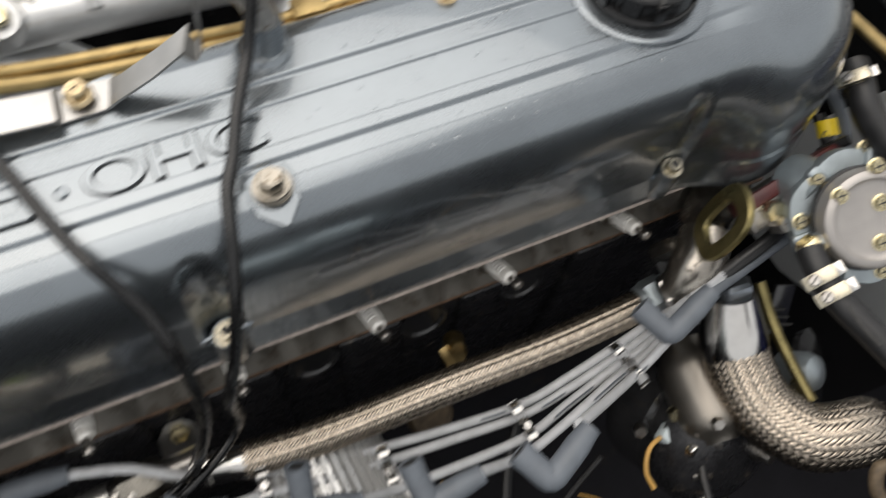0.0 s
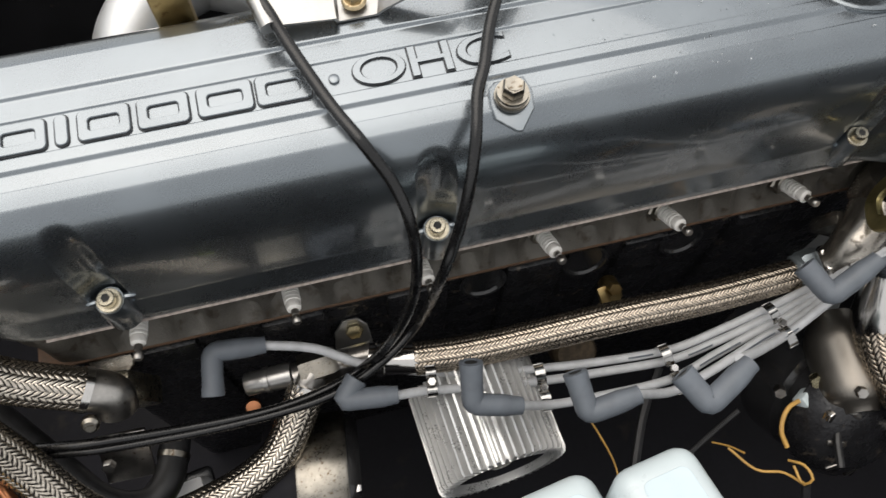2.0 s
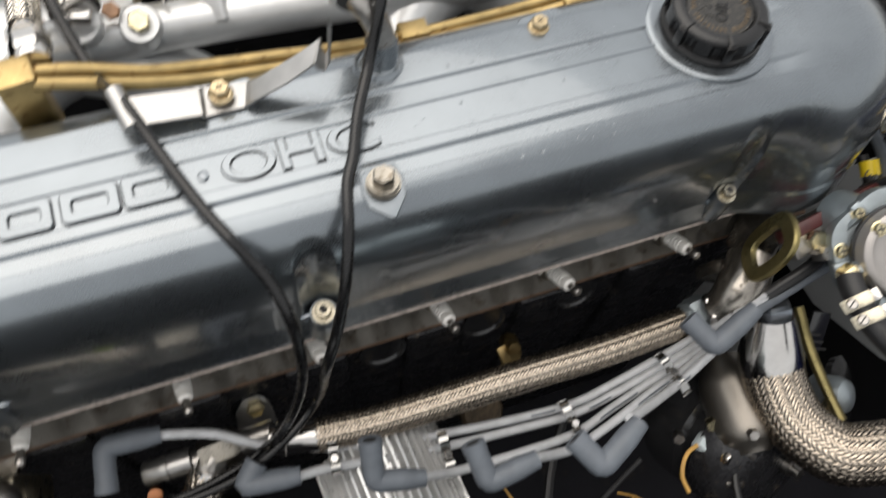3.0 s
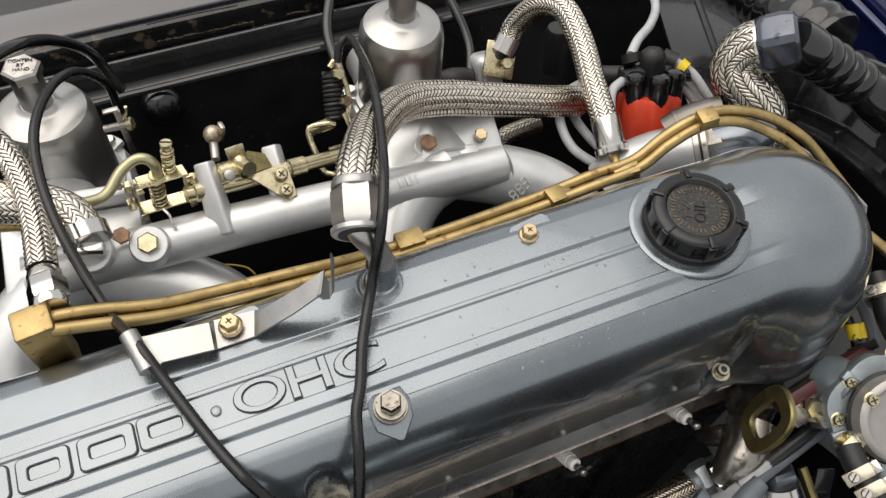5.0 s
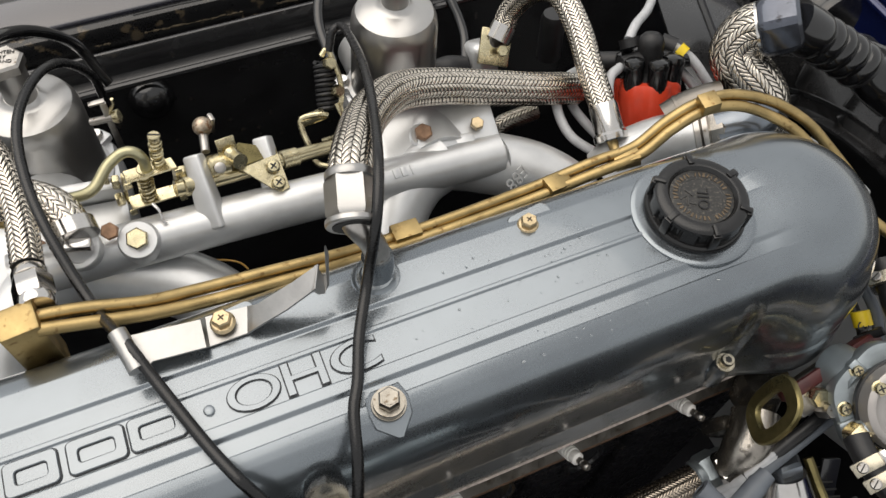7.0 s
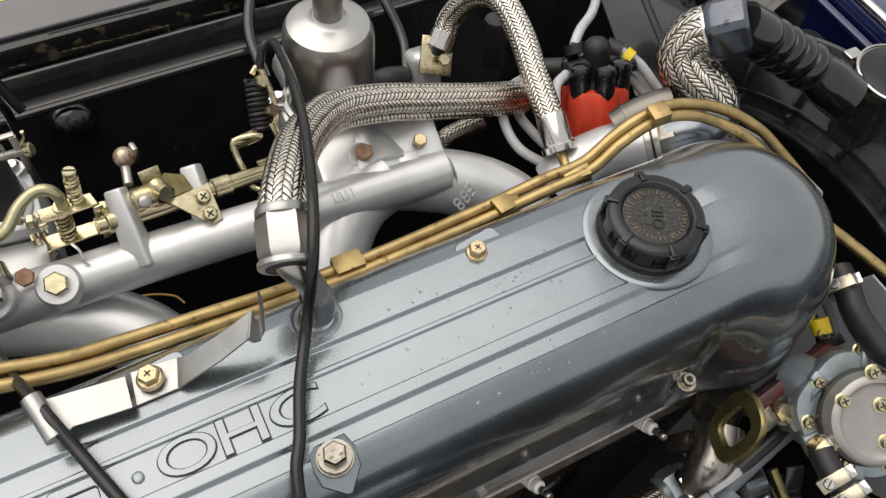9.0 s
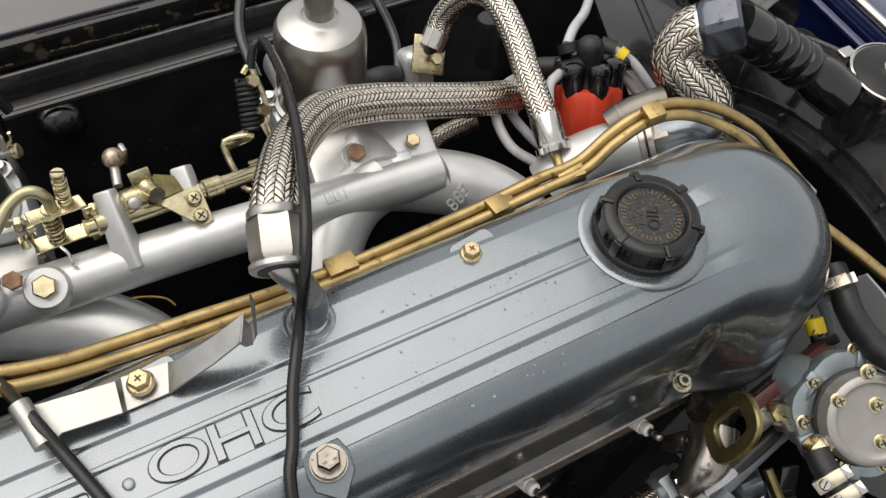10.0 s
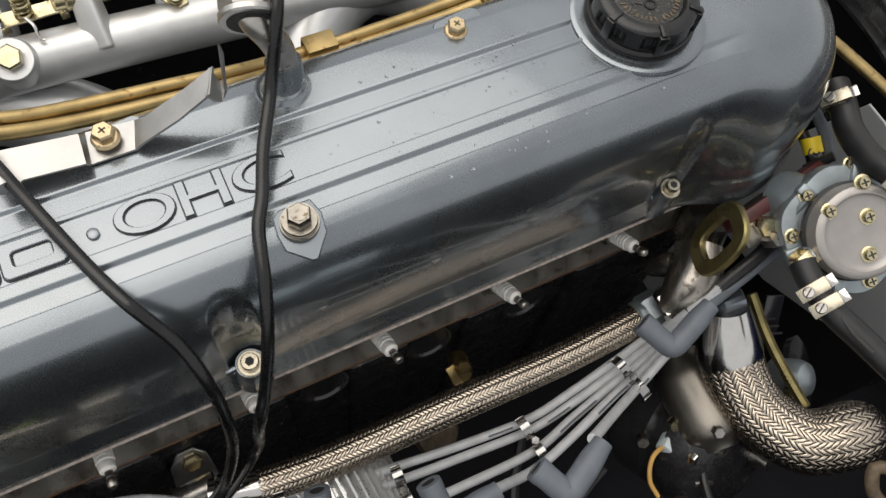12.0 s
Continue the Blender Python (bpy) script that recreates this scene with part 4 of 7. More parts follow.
part("canister", turned([(0.0405, 0.0), (0.0405, length - 0.010), (0.0385, length - 0.006), (0.0360, length - 0.006), (0.0330, length - 0.012), (0, length - 0.013)], fa, axis, 48), PIT, oil, "black canister end")
part("end_hexagon", hexagon(0.0095, 0.007, Vector(fa) + axis * 0.84, axis), STEEL, oil)

# ---- brake fluid reservoirs ----
def reservoir(at, m, w, d, h):
    ob = thing("fluid_reservoir", at, "milky white plastic brake fluid reservoir", "reservoir", "brake fluid reservoirs")
    bm = block((w, d, h), (0, 0, 0), 0.013, seg=5)
    bm.transform(Matrix.Translation(at) @ m)
    part("tank", bm, WHITE, ob, sharp=1.2)
    bm = plate(rounded(w * 0.56, d * 0.5, 0.006), 0.0012, Matrix.Translation(at) @ m @ Matrix.Translation((0, 0, h / 2 - 0.0009)), 0.0004)
    part("lid_panel", bm, FLUID, ob, "flat bluish panel on the top")
    return ob


reservoir((0.2371, -0.2163, 0.7956), turn(-14, 6, 9), 0.0565, 0.058, 0.058)
reservoir((0.2966, -0.2170, 0.8126), turn(-14, 6, 9), 0.0565, 0.058, 0.058)
part_at = (0.2059, -0.2029, 0.7800)
solo("reservoir_neck", turned([(0.014, 0), (0.016, 0.004), (0.016, 0.022), (0.012, 0.026), (0, 0.026)], part_at, (0, -0.2, 1), 28), WHITE, "white plastic neck beside the reservoirs", "neck")
slab("reservoir_shelf", (0.17, -0.50, 0.800), (0.315, -0.205, 0.812), BLACK, "black bracket under the reservoirs", "bracket")


# ---- front near corner: fuel pump, lifting eye, coolant outlet, alternator ----
FACE = Vector((-0.30, -0.42, 0.86)).normalized()
PC = Vector((0.5917, -0.0985, 0.8496))
pump = thing("fuel_pump", PC, "grey cast mechanical fuel pump with gold screws", "fuel pump")
pm = aim(PC, FACE)
part("flange", turned([(0.036, -0.028), (0.0420, -0.026), (0.0434, -0.022), (0.0440, -0.012), (0.0428, -0.0090), (0.036, -0.0080), (0, -0.0080)], PC, FACE, 64,
                      lambda a, r, h: r * (1 + 0.035 * math.cos(6 * a)) if r > 0.04 else r), PUMP, pump)
part("dome", turned([(0.0318, -0.010), (0.0322, 0.000), (0.0318, 0.0080), (0.0304, 0.0124), (0.0275, 0.0142), (0.0255, 0.0142), (0.0240, 0.0128), (0.0205, 0.0122), (0, 0.0122)], PC, FACE, 56), PUMP_TOP, pump, "warm grey dome cap")
part("seam", turned([(0.0322, -0.0050), (0.0334, -0.0040), (0.0334, 0.0005), (0.0322, 0.0015), (0.030, 0.0015)], PC, FACE, 56), RUBBER, pump, "dark gasket line")


def on_face(px, py, h):
    return pm @ Vector((px, py, h))


def slot_screw(at, axis, r=0.0052, group="pump screws"):
    ob = thing("pump_screw", at, "small gold cross-head screw", "screw", group)
    head_part = part("screw_head", turned([(r * 1.25, 0), (r * 1.28, 0.001), (r, 0.0014), (r, 0.0034), (r * 0.8, 0.0046), (0, 0.0048)], at, axis, 24), ZINC, ob)
    part("slot", block((r * 1.2, r * 0.22, 0.0004), (0, 0, 0), 0, aim(at, axis, 35) @ Matrix.Translation((0, 0, 0.0047))), INK, head_part)
    part("slot", block((r * 0.22, r * 1.2, 0.0004), (0, 0, 0), 0, aim(at, axis, 35) @ Matrix.Translation((0, 0, 0.0048))), INK, head_part)
    return ob



for at in ((0.5753, -0.0649, 0.8533), (0.5591, -0.0831, 0.8388), (0.5720, -0.1165, 0.8270), (0.5972, -0.1307, 0.8288), (0.6110, -0.0600, 0.8635)):
    slot_screw(Vector(at) - FACE * 0.0025, FACE, 0.0041)
for at in ((0.5719, -0.0835, 0.8664), (0.5963, -0.0778, 0.8777), (0.5932, -0.0971, 0.8671), (0.5871, -0.1176, 0.8550)):
    slot_screw(Vector(at) - FACE * 0.0022, FACE, 0.0043)
for a in (30, 95, 150, 215, 275):
    q = on_face(0.0375 * math.cos(radians(a)), 0.0375 * math.sin(radians(a)), -0.009)
    part("rib", block((0.014, 0.008, 0.008), (0, 0, 0), 0.002, Matrix.Translation(q) @ FACE.to_track_quat("Z", "Y").to_matrix().to_4x4() @ turn(0, 0, a)), PUMP, pump)
part("side_boss", tube([(0.5790, -0.0985, 0.8440), (0.5690, -0.0998, 0.8409), (0.5600, -0.1008, 0.8376)], 0.0085, 20, 0.003), PUMP, pump)
part("pipe_nut", hexagon(0.0098, 0.012, (0.5612, -0.1005, 0.8380), (-0.0104, -0.0030, -0.0026)), ZINC, pump, "gold hexagon pipe nut")
part("mount", tube([(0.5835, -0.0517, 0.8218), (0.5838, -0.0615, 0.8301), (0.5843, -0.0750, 0.8367)], 0.020, 20, 0.004), PUMP, pump)
part("insulator", block((0.088, 0.010, 0.016), (0.5785, -0.0490, 0.8251), 0.002, turn(20, -8, 8)), MAROON, pump, "maroon insulating spacer")
part("foot", block((0.060, 0.026, 0.014), (0.5687, -0.0563, 0.8196), 0.003, turn(25, -10, 8)), STEEL, pump)
part("stud_nut", hexagon(0.0075, 0.009, (0.5559, -0.0641, 0.8235), (-0.2, -0.6, 0.75)), ZINC, pump)
part("stud_nut", hexagon(0.0060, 0.016, (0.5576, -0.0732, 0.8152), (-0.1, -0.4, 0.9)), STEEL, pump)

# fuel hoses with worm clips
def worm_clip(at, axis, r, name="hose_clip"):
    ob = thing("hose_clip", at, "bright screw clamp round a fuel hose", "hose clamp", "fuel hose clamps")
    axis = Vector(axis).normalized()
    at = Vector(at)
    part("band", turned([(r, -0.0045), (r + 0.0008, -0.0045), (r + 0.0008, 0.0045), (r, 0.0045)], at, axis, 28), CHROME, ob)
    m = aim(at, axis)
    toward = (Vector((0.2, -0.17, 1.3)) - at)
    toward = (toward - axis * toward.dot(axis)).normalized()
    side = axis.cross(toward)
    q = at + toward * (r + 0.002)
    mm = Matrix((side, axis, toward)).transposed().to_4x4()
    part("housing", block((0.020, 0.009, 0.0035), (0, 0, 0), 0.0006, Matrix.Translation(q) @ mm), PALE_ZINC, ob)
    screw = part("screw", turned([(0.0038, 0), (0.0038, 0.003), (0.003, 0.0036), (0, 0.0036)], q + side * 0.003 + toward * 0.0016, toward, 20), STEEL, ob)
    part("slot", block((0.0062, 0.0008, 0.0004), (0, 0, 0), 0, Matrix.Translation(q + side * 0.003 + toward * 0.0053) @ mm @ turn(0, 0, 30)), INK, screw)
    part("tongue", block((0.005, 0.008, 0.0012), (0, 0, 0), 0.0002, Matrix.Translation(q - side * 0.0125 - toward * 0.001) @ mm), CHROME, ob)
    return ob


line = [(0.5516, -0.1017, 0.8410), (0.5488, -0.1157, 0.8408), (0.5498, -0.1362, 0.8396), (0.5579, -0.1630, 0.8382), (0.5700, -0.2020, 0.8360)]
hose = thing("fuel_hose", line[1], "black rubber fuel hose from the pump", "hose")
part("rubber", tube(line, 0.0088, 18), RUBBER, hose)
part("printed_mark", tube([Vector((0.5484, -0.1435, 0.8469)), Vector((0.5485, -0.1556, 0.8464)), Vector((0.5521, -0.1713, 0.8463))], 0.0011, 6), WORN, hose, "faint grey print")
worm_clip((0.5477, -0.1207, 0.8395), Vector(line[2]) - Vector(line[1]), 0.0090)
worm_clip((0.5490, -0.1327, 0.8393), Vector(line[2]) - Vector(line[1]), 0.0090)
line = [(0.6425, -0.0023, 0.8620), (0.6362, -0.0190, 0.8624), (0.6270, -0.0385, 0.8630), (0.6175, -0.0635, 0.8720), (0.6170, -0.0800, 0.8800), (0.6190, -0.0930, 0.8820)]
hose = thing("fuel_hose", line[1], "black rubber fuel hose curving down to the pump", "hose")
part("rubber", tube(line, 0.0095, 18), RUBBER, hose)
worm_clip((0.6347, -0.0170, 0.8605), Vector(line[1]) - Vector(line[0]), 0.0098)
worm_clip((0.6180, -0.0870, 0.8812), Vector(line[-1]) - Vector(line[-2]), 0.0098)
# plug lead with its number tag ahead of the cover
line = [(0.6338, 0.0100, 0.8440), (0.6345, -0.0194, 0.8369), (0.6289, -0.0405, 0.8296), (0.6181, -0.0534, 0.8169), (0.5899, -0.0749, 0.7961), (0.5527, -0.0836, 0.7865), (0.4977, -0.0947, 0.7806)]
lead = thing("ignition_lead", line[2], "silver-grey ignition lead with a yellow number tag", "ignition lead", "ignition leads")
part("cable", tube(line, 0.0042, 14), BOOT, lead)
part("number_tag", tube([(0.6218, -0.0229, 0.8353), (0.6201, -0.0334, 0.8306)], 0.0070, 18, 0.002), YELLOW, lead, "yellow tag marked 3")
TN = (Vector((0.204, -0.17, 1.298)) - Vector((0.6209, -0.0281, 0.8330))).normalized()
part("digit", letters("3", 0.0075, 0.0055, 0.0004, Matrix.Translation(Vector((0.6137, -0.0306, 0.8381))) @ TN.to_track_quat("Z", "Y").to_matrix().to_4x4() @ turn(0, 0, -70)), INK, lead)
part("cable_tie", tube([(0.6103, -0.0403, 0.8256), (0.6155, -0.0424, 0.8350), (0.6220, -0.0443, 0.8430)], 0.0036, 8, 0.003), PLASTIC, lead, "black cable tie")
part("second_cable", tube([(0.6270, -0.0141, 0.8263), (0.6242, -0.0349, 0.8202), (0.6153, -0.0491, 0.8116)], 0.0042, 12), RUBBER, lead)

# lifting eye
LM = aim((0.5160, -0.0643, 0.8329), (-0.8732, 0.4124, 0.2596))
eye = thing("lifting_eye", (0.5220, -0.0755, 0.7981), "olive passivated steel lifting eye", "lifting eye")
loop = [(0.0210 * math.copysign(abs(math.cos(2 * math.pi * k / 28)) ** 0.72, math.cos(2 * math.pi * k / 28)), 0.0285 * math.copysign(abs(math.sin(2 * math.pi * k / 28)) ** 0.80, math.sin(2 * math.pi * k / 28))) for k in range(28)]
slot = [(0.0098 * math.copysign(abs(math.cos(2 * math.pi * k / 20)) ** 0.55, math.cos(2 * math.pi * k / 20)), 0.0155 * math.copysign(abs(math.sin(2 * math.pi * k / 20)) ** 0.55, math.sin(2 * math.pi * k / 20))) for k in range(20)]
part("eye_plate", plate(loop, 0.0050, LM @ turn(0, 0, 10), 0.0012, [slot]), OLIVE, eye)
solo("coolant_outlet_neck", tube([(0.5487, -0.0325, 0.7951), (0.5473, -0.0336, 0.7815), (0.5440, -0.0394, 0.7658)], 0.019, 28, 0.003), DULL, "dull steel outlet neck under the cover", "coolant outlet")

# coolant outlet elbow and big lower hose
outlet = thing("coolant_elbow", (0.5140, -0.0692, 0.7709), "worn cast aluminium coolant elbow", "coolant elbow")
part("elbow", tube([(0.5295, -0.0524, 0.7837), (0.5184, -0.0655, 0.7800), (0.5053, -0.0750, 0.7706), (0.4956, -0.0781, 0.7590)], 0.0185, 28, 0.003, swell=lambda s: 1.0 - 0.22 * smooth(0.5, 1.0, s)), DULL, outlet)
part("flange", block((0.040, 0.014, 0.034), (0.5231, -0.0490, 0.7510), 0.006, turn(10, 15, -20)), DULL, outlet)
part("union_nut", hexagon(0.0150, 0.014, (0.5021, -0.0775, 0.7626), Vector((0.4773, -0.0779, 0.7610)) - Vector((0.4973, -0.0790, 0.7713))), CHROME, outlet)
pts = [(0.5263, -0.1199, 0.7476), (0.5235, -0.1434, 0.7386), (0.5260, -0.1735, 0.7337), (0.5418, -0.2023, 0.7379), (0.5660, -0.2125, 0.7430), (0.5830, -0.2150, 0.7370), (0.5905, -0.2140, 0.7170), (0.5910, -0.2120, 0.6800)]
big = braided("braided_hose", pts, 0.0228, pts[2], "thick braided stainless lower radiator hose", 30, 0.0040, mat=TAN_BRAID, wire=0.74, lean=1.1, cover=1.0)
part("collar", turned([(0.0225, -0.010), (0.0242, -0.008), (0.0244, 0.002), (0.0215, 0.016), (0.0180, 0.032), (0.0165, 0.038), (0, 0.038)], (0.5251, -0.1238, 0.7466), Vector((0.5274, -0.0960, 0.7744)) - Vector((0.5251, -0.1238, 0.7466)), 36), CHROME, big, "polished tapered collar")
part("nut", hexagon(0.0175, 0.016, (0.5306, -0.1000, 0.7617), Vector((0.5337, -0.0797, 0.7749)) - Vector((0.5325, -0.0999, 0.7593))), ANODISED, big)

# alternator
AC = (0.5053, -0.1572, 0.6558)
AX = Vector((0.5136, -0.1937, 0.7160)) - Vector((0.4917, -0.1164, 0.6628))
alt = thing("alternator", AC, "dark alternator beside a bare cast arm", "alternator")
part("body", turned([(0.030, -0.045), (0.052, -0.040), (0.055, -0.030), (0.055, -0.004), (0.050, 0.0), (0.050, 0.012)], AC, AX, 40), BLACK, alt)
part("end_housing", turned([(0.0535, 0.012), (0.0560, 0.014), (0.0560, 0.030), (0.050, 0.042), (0.034, 0.052), (0.020, 0.055), (0, 0.055)], AC, AX, 40), BLOCK, alt, "dark cast end housing")
for k in range(10):
    a = 2 * math.pi * k / 10
    q = aim(AC, AX) @ Vector((0.040 * math.cos(a), 0.040 * math.sin(a), -0.0415))
    part("vent", block((0.016, 0.006, 0.002), (0, 0, 0), 0.0008, Matrix.Translation(q) @ AX.to_track_quat("Z", "Y").to_matrix().to_4x4() @ turn(0, 0, math.degrees(a))), STEEL, alt)
am = aim(AC, AX)
for k in range(9):
    a = 40 * k
    q = am @ Vector((0.041 * math.cos(radians(a)), 0.041 * math.sin(radians(a)), 0.047))
    part("slot", block((0.014, 0.005, 0.003), (0, 0, 0), 0.001, Matrix.Translation(q) @ AX.to_track_quat("Z", "Y").to_matrix().to_4x4() @ turn(0, 25, a)), STEEL, alt)
for a in (15, 135, 255):
    part("through_bolt", hexagon(0.0048, 0.006, am @ Vector((0.051 * math.cos(radians(a)), 0.051 * math.sin(radians(a)), 0.036)), AX), CHROME, alt)
part("terminal", turned([(0.008, 0), (0.008, 0.006), (0.005, 0.007), (0.005, 0.014), (0, 0.015)], am @ Vector((0.012, 0.0, 0.054)), AX, 20), STEEL, alt)
part("rear_housing", tube([(0.5089, -0.1054, 0.7054), (0.5033, -0.1344, 0.7068), (0.4996, -0.1612, 0.7085), (0.4983, -0.1746, 0.7078), (0.4973, -0.1825, 0.7074)], 0.0250, 40, 0.004, swell=lambda s: 0.72 + 0.28 * smooth(0.0, 0.30, s) - 0.45 * smooth(0.74, 1.0, s) ** 2), HOUSING, alt, "smooth bare casting")
part("bolt", hexagon(0.0046, 0.006, (0.4898, -0.1689, 0.7326), (-0.2, -0.5, 0.8)), STEEL, alt)
part("connector", block((0.016, 0.012, 0.012), (0.4685, -0.1611, 0.6941), 0.002, turn(20, 10, 30)), WHITE, alt, "white wire connector")
part("nut", hexagon(0.0065, 0.008, (0.4784, -0.1490, 0.7042), (-0.4, -0.6, 0.7)), ZINC, alt)
part("nut", hexagon(0.0050, 0.008, (0.4518, -0.1484, 0.6929), (-0.4, -0.6, 0.7)), STEEL, alt)


def wire(points, r, mat, label, name="wire"):
    return solo(name, tube(points, r, 8, 0.004), mat, label, "wire", "loose wires")


wire([(0.4655, -0.1606, 0.6982), (0.4501, -0.1650, 0.6972), (0.4406, -0.1783, 0.6935), (0.4417, -0.1917, 0.6889)], 0.0018, ORANGE, "orange-sleeved wire at the alternator")
wire([(0.3920, -0.1819, 0.7017), (0.4045, -0.2019, 0.7062), (0.4200, -0.2090, 0.7134), (0.4276, -0.2210, 0.7227)], 0.0010, ORANGE, "thin orange and pink wire")
wire([(0.4235, -0.2020, 0.7211), (0.4294, -0.2085, 0.7296), (0.4310, -0.2187, 0.7302), (0.4264, -0.2195, 0.7221), (0.4255, -0.2065, 0.7219)], 0.0010, ORANGE, "yellow wire tied in a loop")
wire([(0.3905, -0.1735, 0.6798), (0.3964, -0.1800, 0.6928), (0.4012, -0.1887, 0.7054)], 0.0008, ORANGE, "thin tan loose wire")
wire([(0.4299, -0.2210, 0.7182), (0.4275, -0.2370, 0.7057), (0.4208, -0.2544, 0.6917)], 0.0036, RUBBER, "black sleeved wire going down")
wire([(0.3014, -0.1250, 0.6759), (0.3112, -0.1476, 0.6648), (0.3181, -0.1720, 0.6538), (0.3138, -0.1952, 0.6509)], 0.0008, ORANGE, "thin yellow wire hanging down")
wire([(0.3764, -0.1039, 0.6622), (0.3555, -0.1349, 0.6491), (0.3357, -0.1756, 0.6379)], 0.0042, RUBBER, "black cable behind the leads")
wire([(0.4146, -0.1566, 0.6925), (0.3946, -0.1659, 0.6823), (0.3690, -0.1785, 0.6707)], 0.0022, RUBBER, "thin black cable among the wires")
wire([(0.4944, -0.1756, 0.6948), (0.4785, -0.1924, 0.6988), (0.4714, -0.2159, 0.6970)], 0.0030, RUBBER, "black cable below the alternator")

# dipstick-like wire, stripes of timing marks, grey panel, green thing
wire([(0.5654, -0.0933, 0.7511), (0.5635, -0.1233, 0.7406), (0.5638, -0.1552, 0.7331), (0.5652, -0.1831, 0.7281)], 0.0042, OLIVE, "pale olive metal strip", "metal_strip")
pulley = thing("front_pulley", (0.5981, -0.1676, 0.6718), "dark crank pulley with a gold bolt", "pulley")
part("disc", turned([(0.020, 0), (0.040, 0.002), (0.042, 0.008), (0.036, 0.012), (0.012, 0.014), (0, 0.014)], (0.6091, -0.1624, 0.6551), (0.6, -0.5, 0.6), 36), BLACK, pulley)
part("bolt", hexagon(0.0075, 0.007, (0.5750, -0.1675, 0.7045), (0.2, -0.5, 0.8)), ZINC, pulley)
part("boss", turned([(0.016, -0.02), (0.016, 0.0), (0.013, 0.007), (0.006, 0.011), (0, 0.0115)], (0.5905, -0.1630, 0.7020), (0.35, -0.45, 0.8), 28), PUMP, pulley, "pale cast boss")
label = thing("timing_label", (0.6004, -0.1087, 0.7001), "dark strip with fine pale marks", "label")
part("strip", block((0.020, 0.040, 0.003), (0.5891, -0.1128, 0.7163), 0.0008, turn(40, 20, -15)), BLACK, label)
for k in range(5):
    part("bar", block((0.013, 0.0016, 0.0006), Vector((0.5870, -0.1131, 0.7196)) + Vector((0, -0.012 + 0.006 * k, 0.005 * (k - 2) * 0.3)), 0, turn(40, 20, -15)), WORN, label)
solo("green_plug", tube([(0.5548, -0.2403, 0.7916), (0.5445, -0.2352, 0.7900), (0.5391, -0.2473, 0.7822), (0.5449, -0.2610, 0.7761)], 0.0045, 14), SCUFF, "pale brown moulded part beside the hose", "connector")


# ---- far side: intake manifold, carburettors, linkage ----
mani = thing("intake_manifold", (0.25, 0.20, 0.80), "silver cast intake manifold with a balance tube", "intake manifold")
part("balance_tube", tube([(0.060, 0.200, 0.884), (0.150, 0.200, 0.880), (0.260, 0.200, 0.872), (0.405, 0.1965, 0.8608), (0.4165, 0.1960, 0.8600), (0.4205, 0.1958, 0.8597)], 0.0165, 28, 0.003, swell=lambda s: 1.0 - 0.22 * smooth(0.975, 1.0, s) ** 2), MANIFOLD, mani)


for name, x in (("rear", 0.085), ("front", 0.372)):
    part("runner", tube([(x + 0.004, 0.212, 0.856), (x - 0.026, 0.202, 0.850), (x - 0.052, 0.178, 0.838), (x - 0.063, 0.145, 0.817), (x - 0.064, 0.112, 0.795)], 0.0262, 28, 0.005), MANIFOLD, mani)
    part("runner", tube([(x - 0.004, 0.214, 0.856), (x + 0.034, 0.204, 0.846), (x + 0.076, 0.183, 0.836), (x + 0.100, 0.155, 0.822), (x + 0.104, 0.112, 0.795)], 0.0250, 30, 0.005, swell=lambda s: 1.0 + 0.05 * s), MANIFOLD, mani)
    part("neck", tube([(x, 0.208, 0.856), (x, 0.245, 0.854), (x, 0.285, 0.846)], 0.0285, 28, 0.006), MANIFOLD, mani)
    part("saddle", block((0.070, 0.030, 0.022), (x + 0.004, 0.204, 0.858), 0.010, turn(10, 2, -4), seg=4), MANIFOLD, mani)
for x in (0.021, 0.189, 0.308, 0.476):
    part("port_flange", block((0.062, 0.014, 0.055), (x, 0.127, 0.800), 0.005), MANIFOLD, mani)
BOSS = []
for x in (0.085, 0.370):
    m = Matrix.Translation((x + 0.006, 0.222, 0.866)) @ turn(14, 2, -6)
    part("carburettor_flange", block((0.098, 0.058, 0.022), (0, 0, 0), 0.006, m), MANIFOLD, mani)
    part("raised_pad", block((0.021, 0.018, 0.006), (0, 0, 0), 0.0028, m @ Matrix.Translation((0.016, -0.013, 0.0112))), MANIFOLD, mani)
    part("bolt_boss", turned([(0.0105, -0.004), (0.0105, 0.003), (0.0095, 0.004), (0, 0.004)], m @ Vector((-0.014, 0.0, 0.0105)), m.to_3x3() @ Vector((0, 0, 1)), 28), MANIFOLD, mani)
    BOSS.append(m @ Vector((-0.014, 0.0, 0.0145)))
    part("gasket_block", block((0.094, 0.010, 0.044), (0, 0, 0), 0.003, m @ Matrix.Translation((0, 0.034, 0.004))), MAROON if x > 0.2 else MANIFOLD, mani, "insulator block under the carburettor")
boss = (0.1432, 0.1897, 0.8987)
part("port_boss", turned([(0.0150, -0.014), (0.0136, -0.002), (0.0132, 0.0), (0.0122, 0.0012), (0, 0.0012)], boss, (0.0, -0.45, 0.9), 32), MANIFOLD, mani)
part("port_boss", turned([(0.0140, -0.012), (0.0140, 0.0), (0.0130, 0.0012), (0.010, 0.0012), (0.009, -0.004), (0, -0.004)], (0.1087, 0.1846, 0.9161), (0.0, -0.45, 0.9), 32), MANIFOLD, mani)
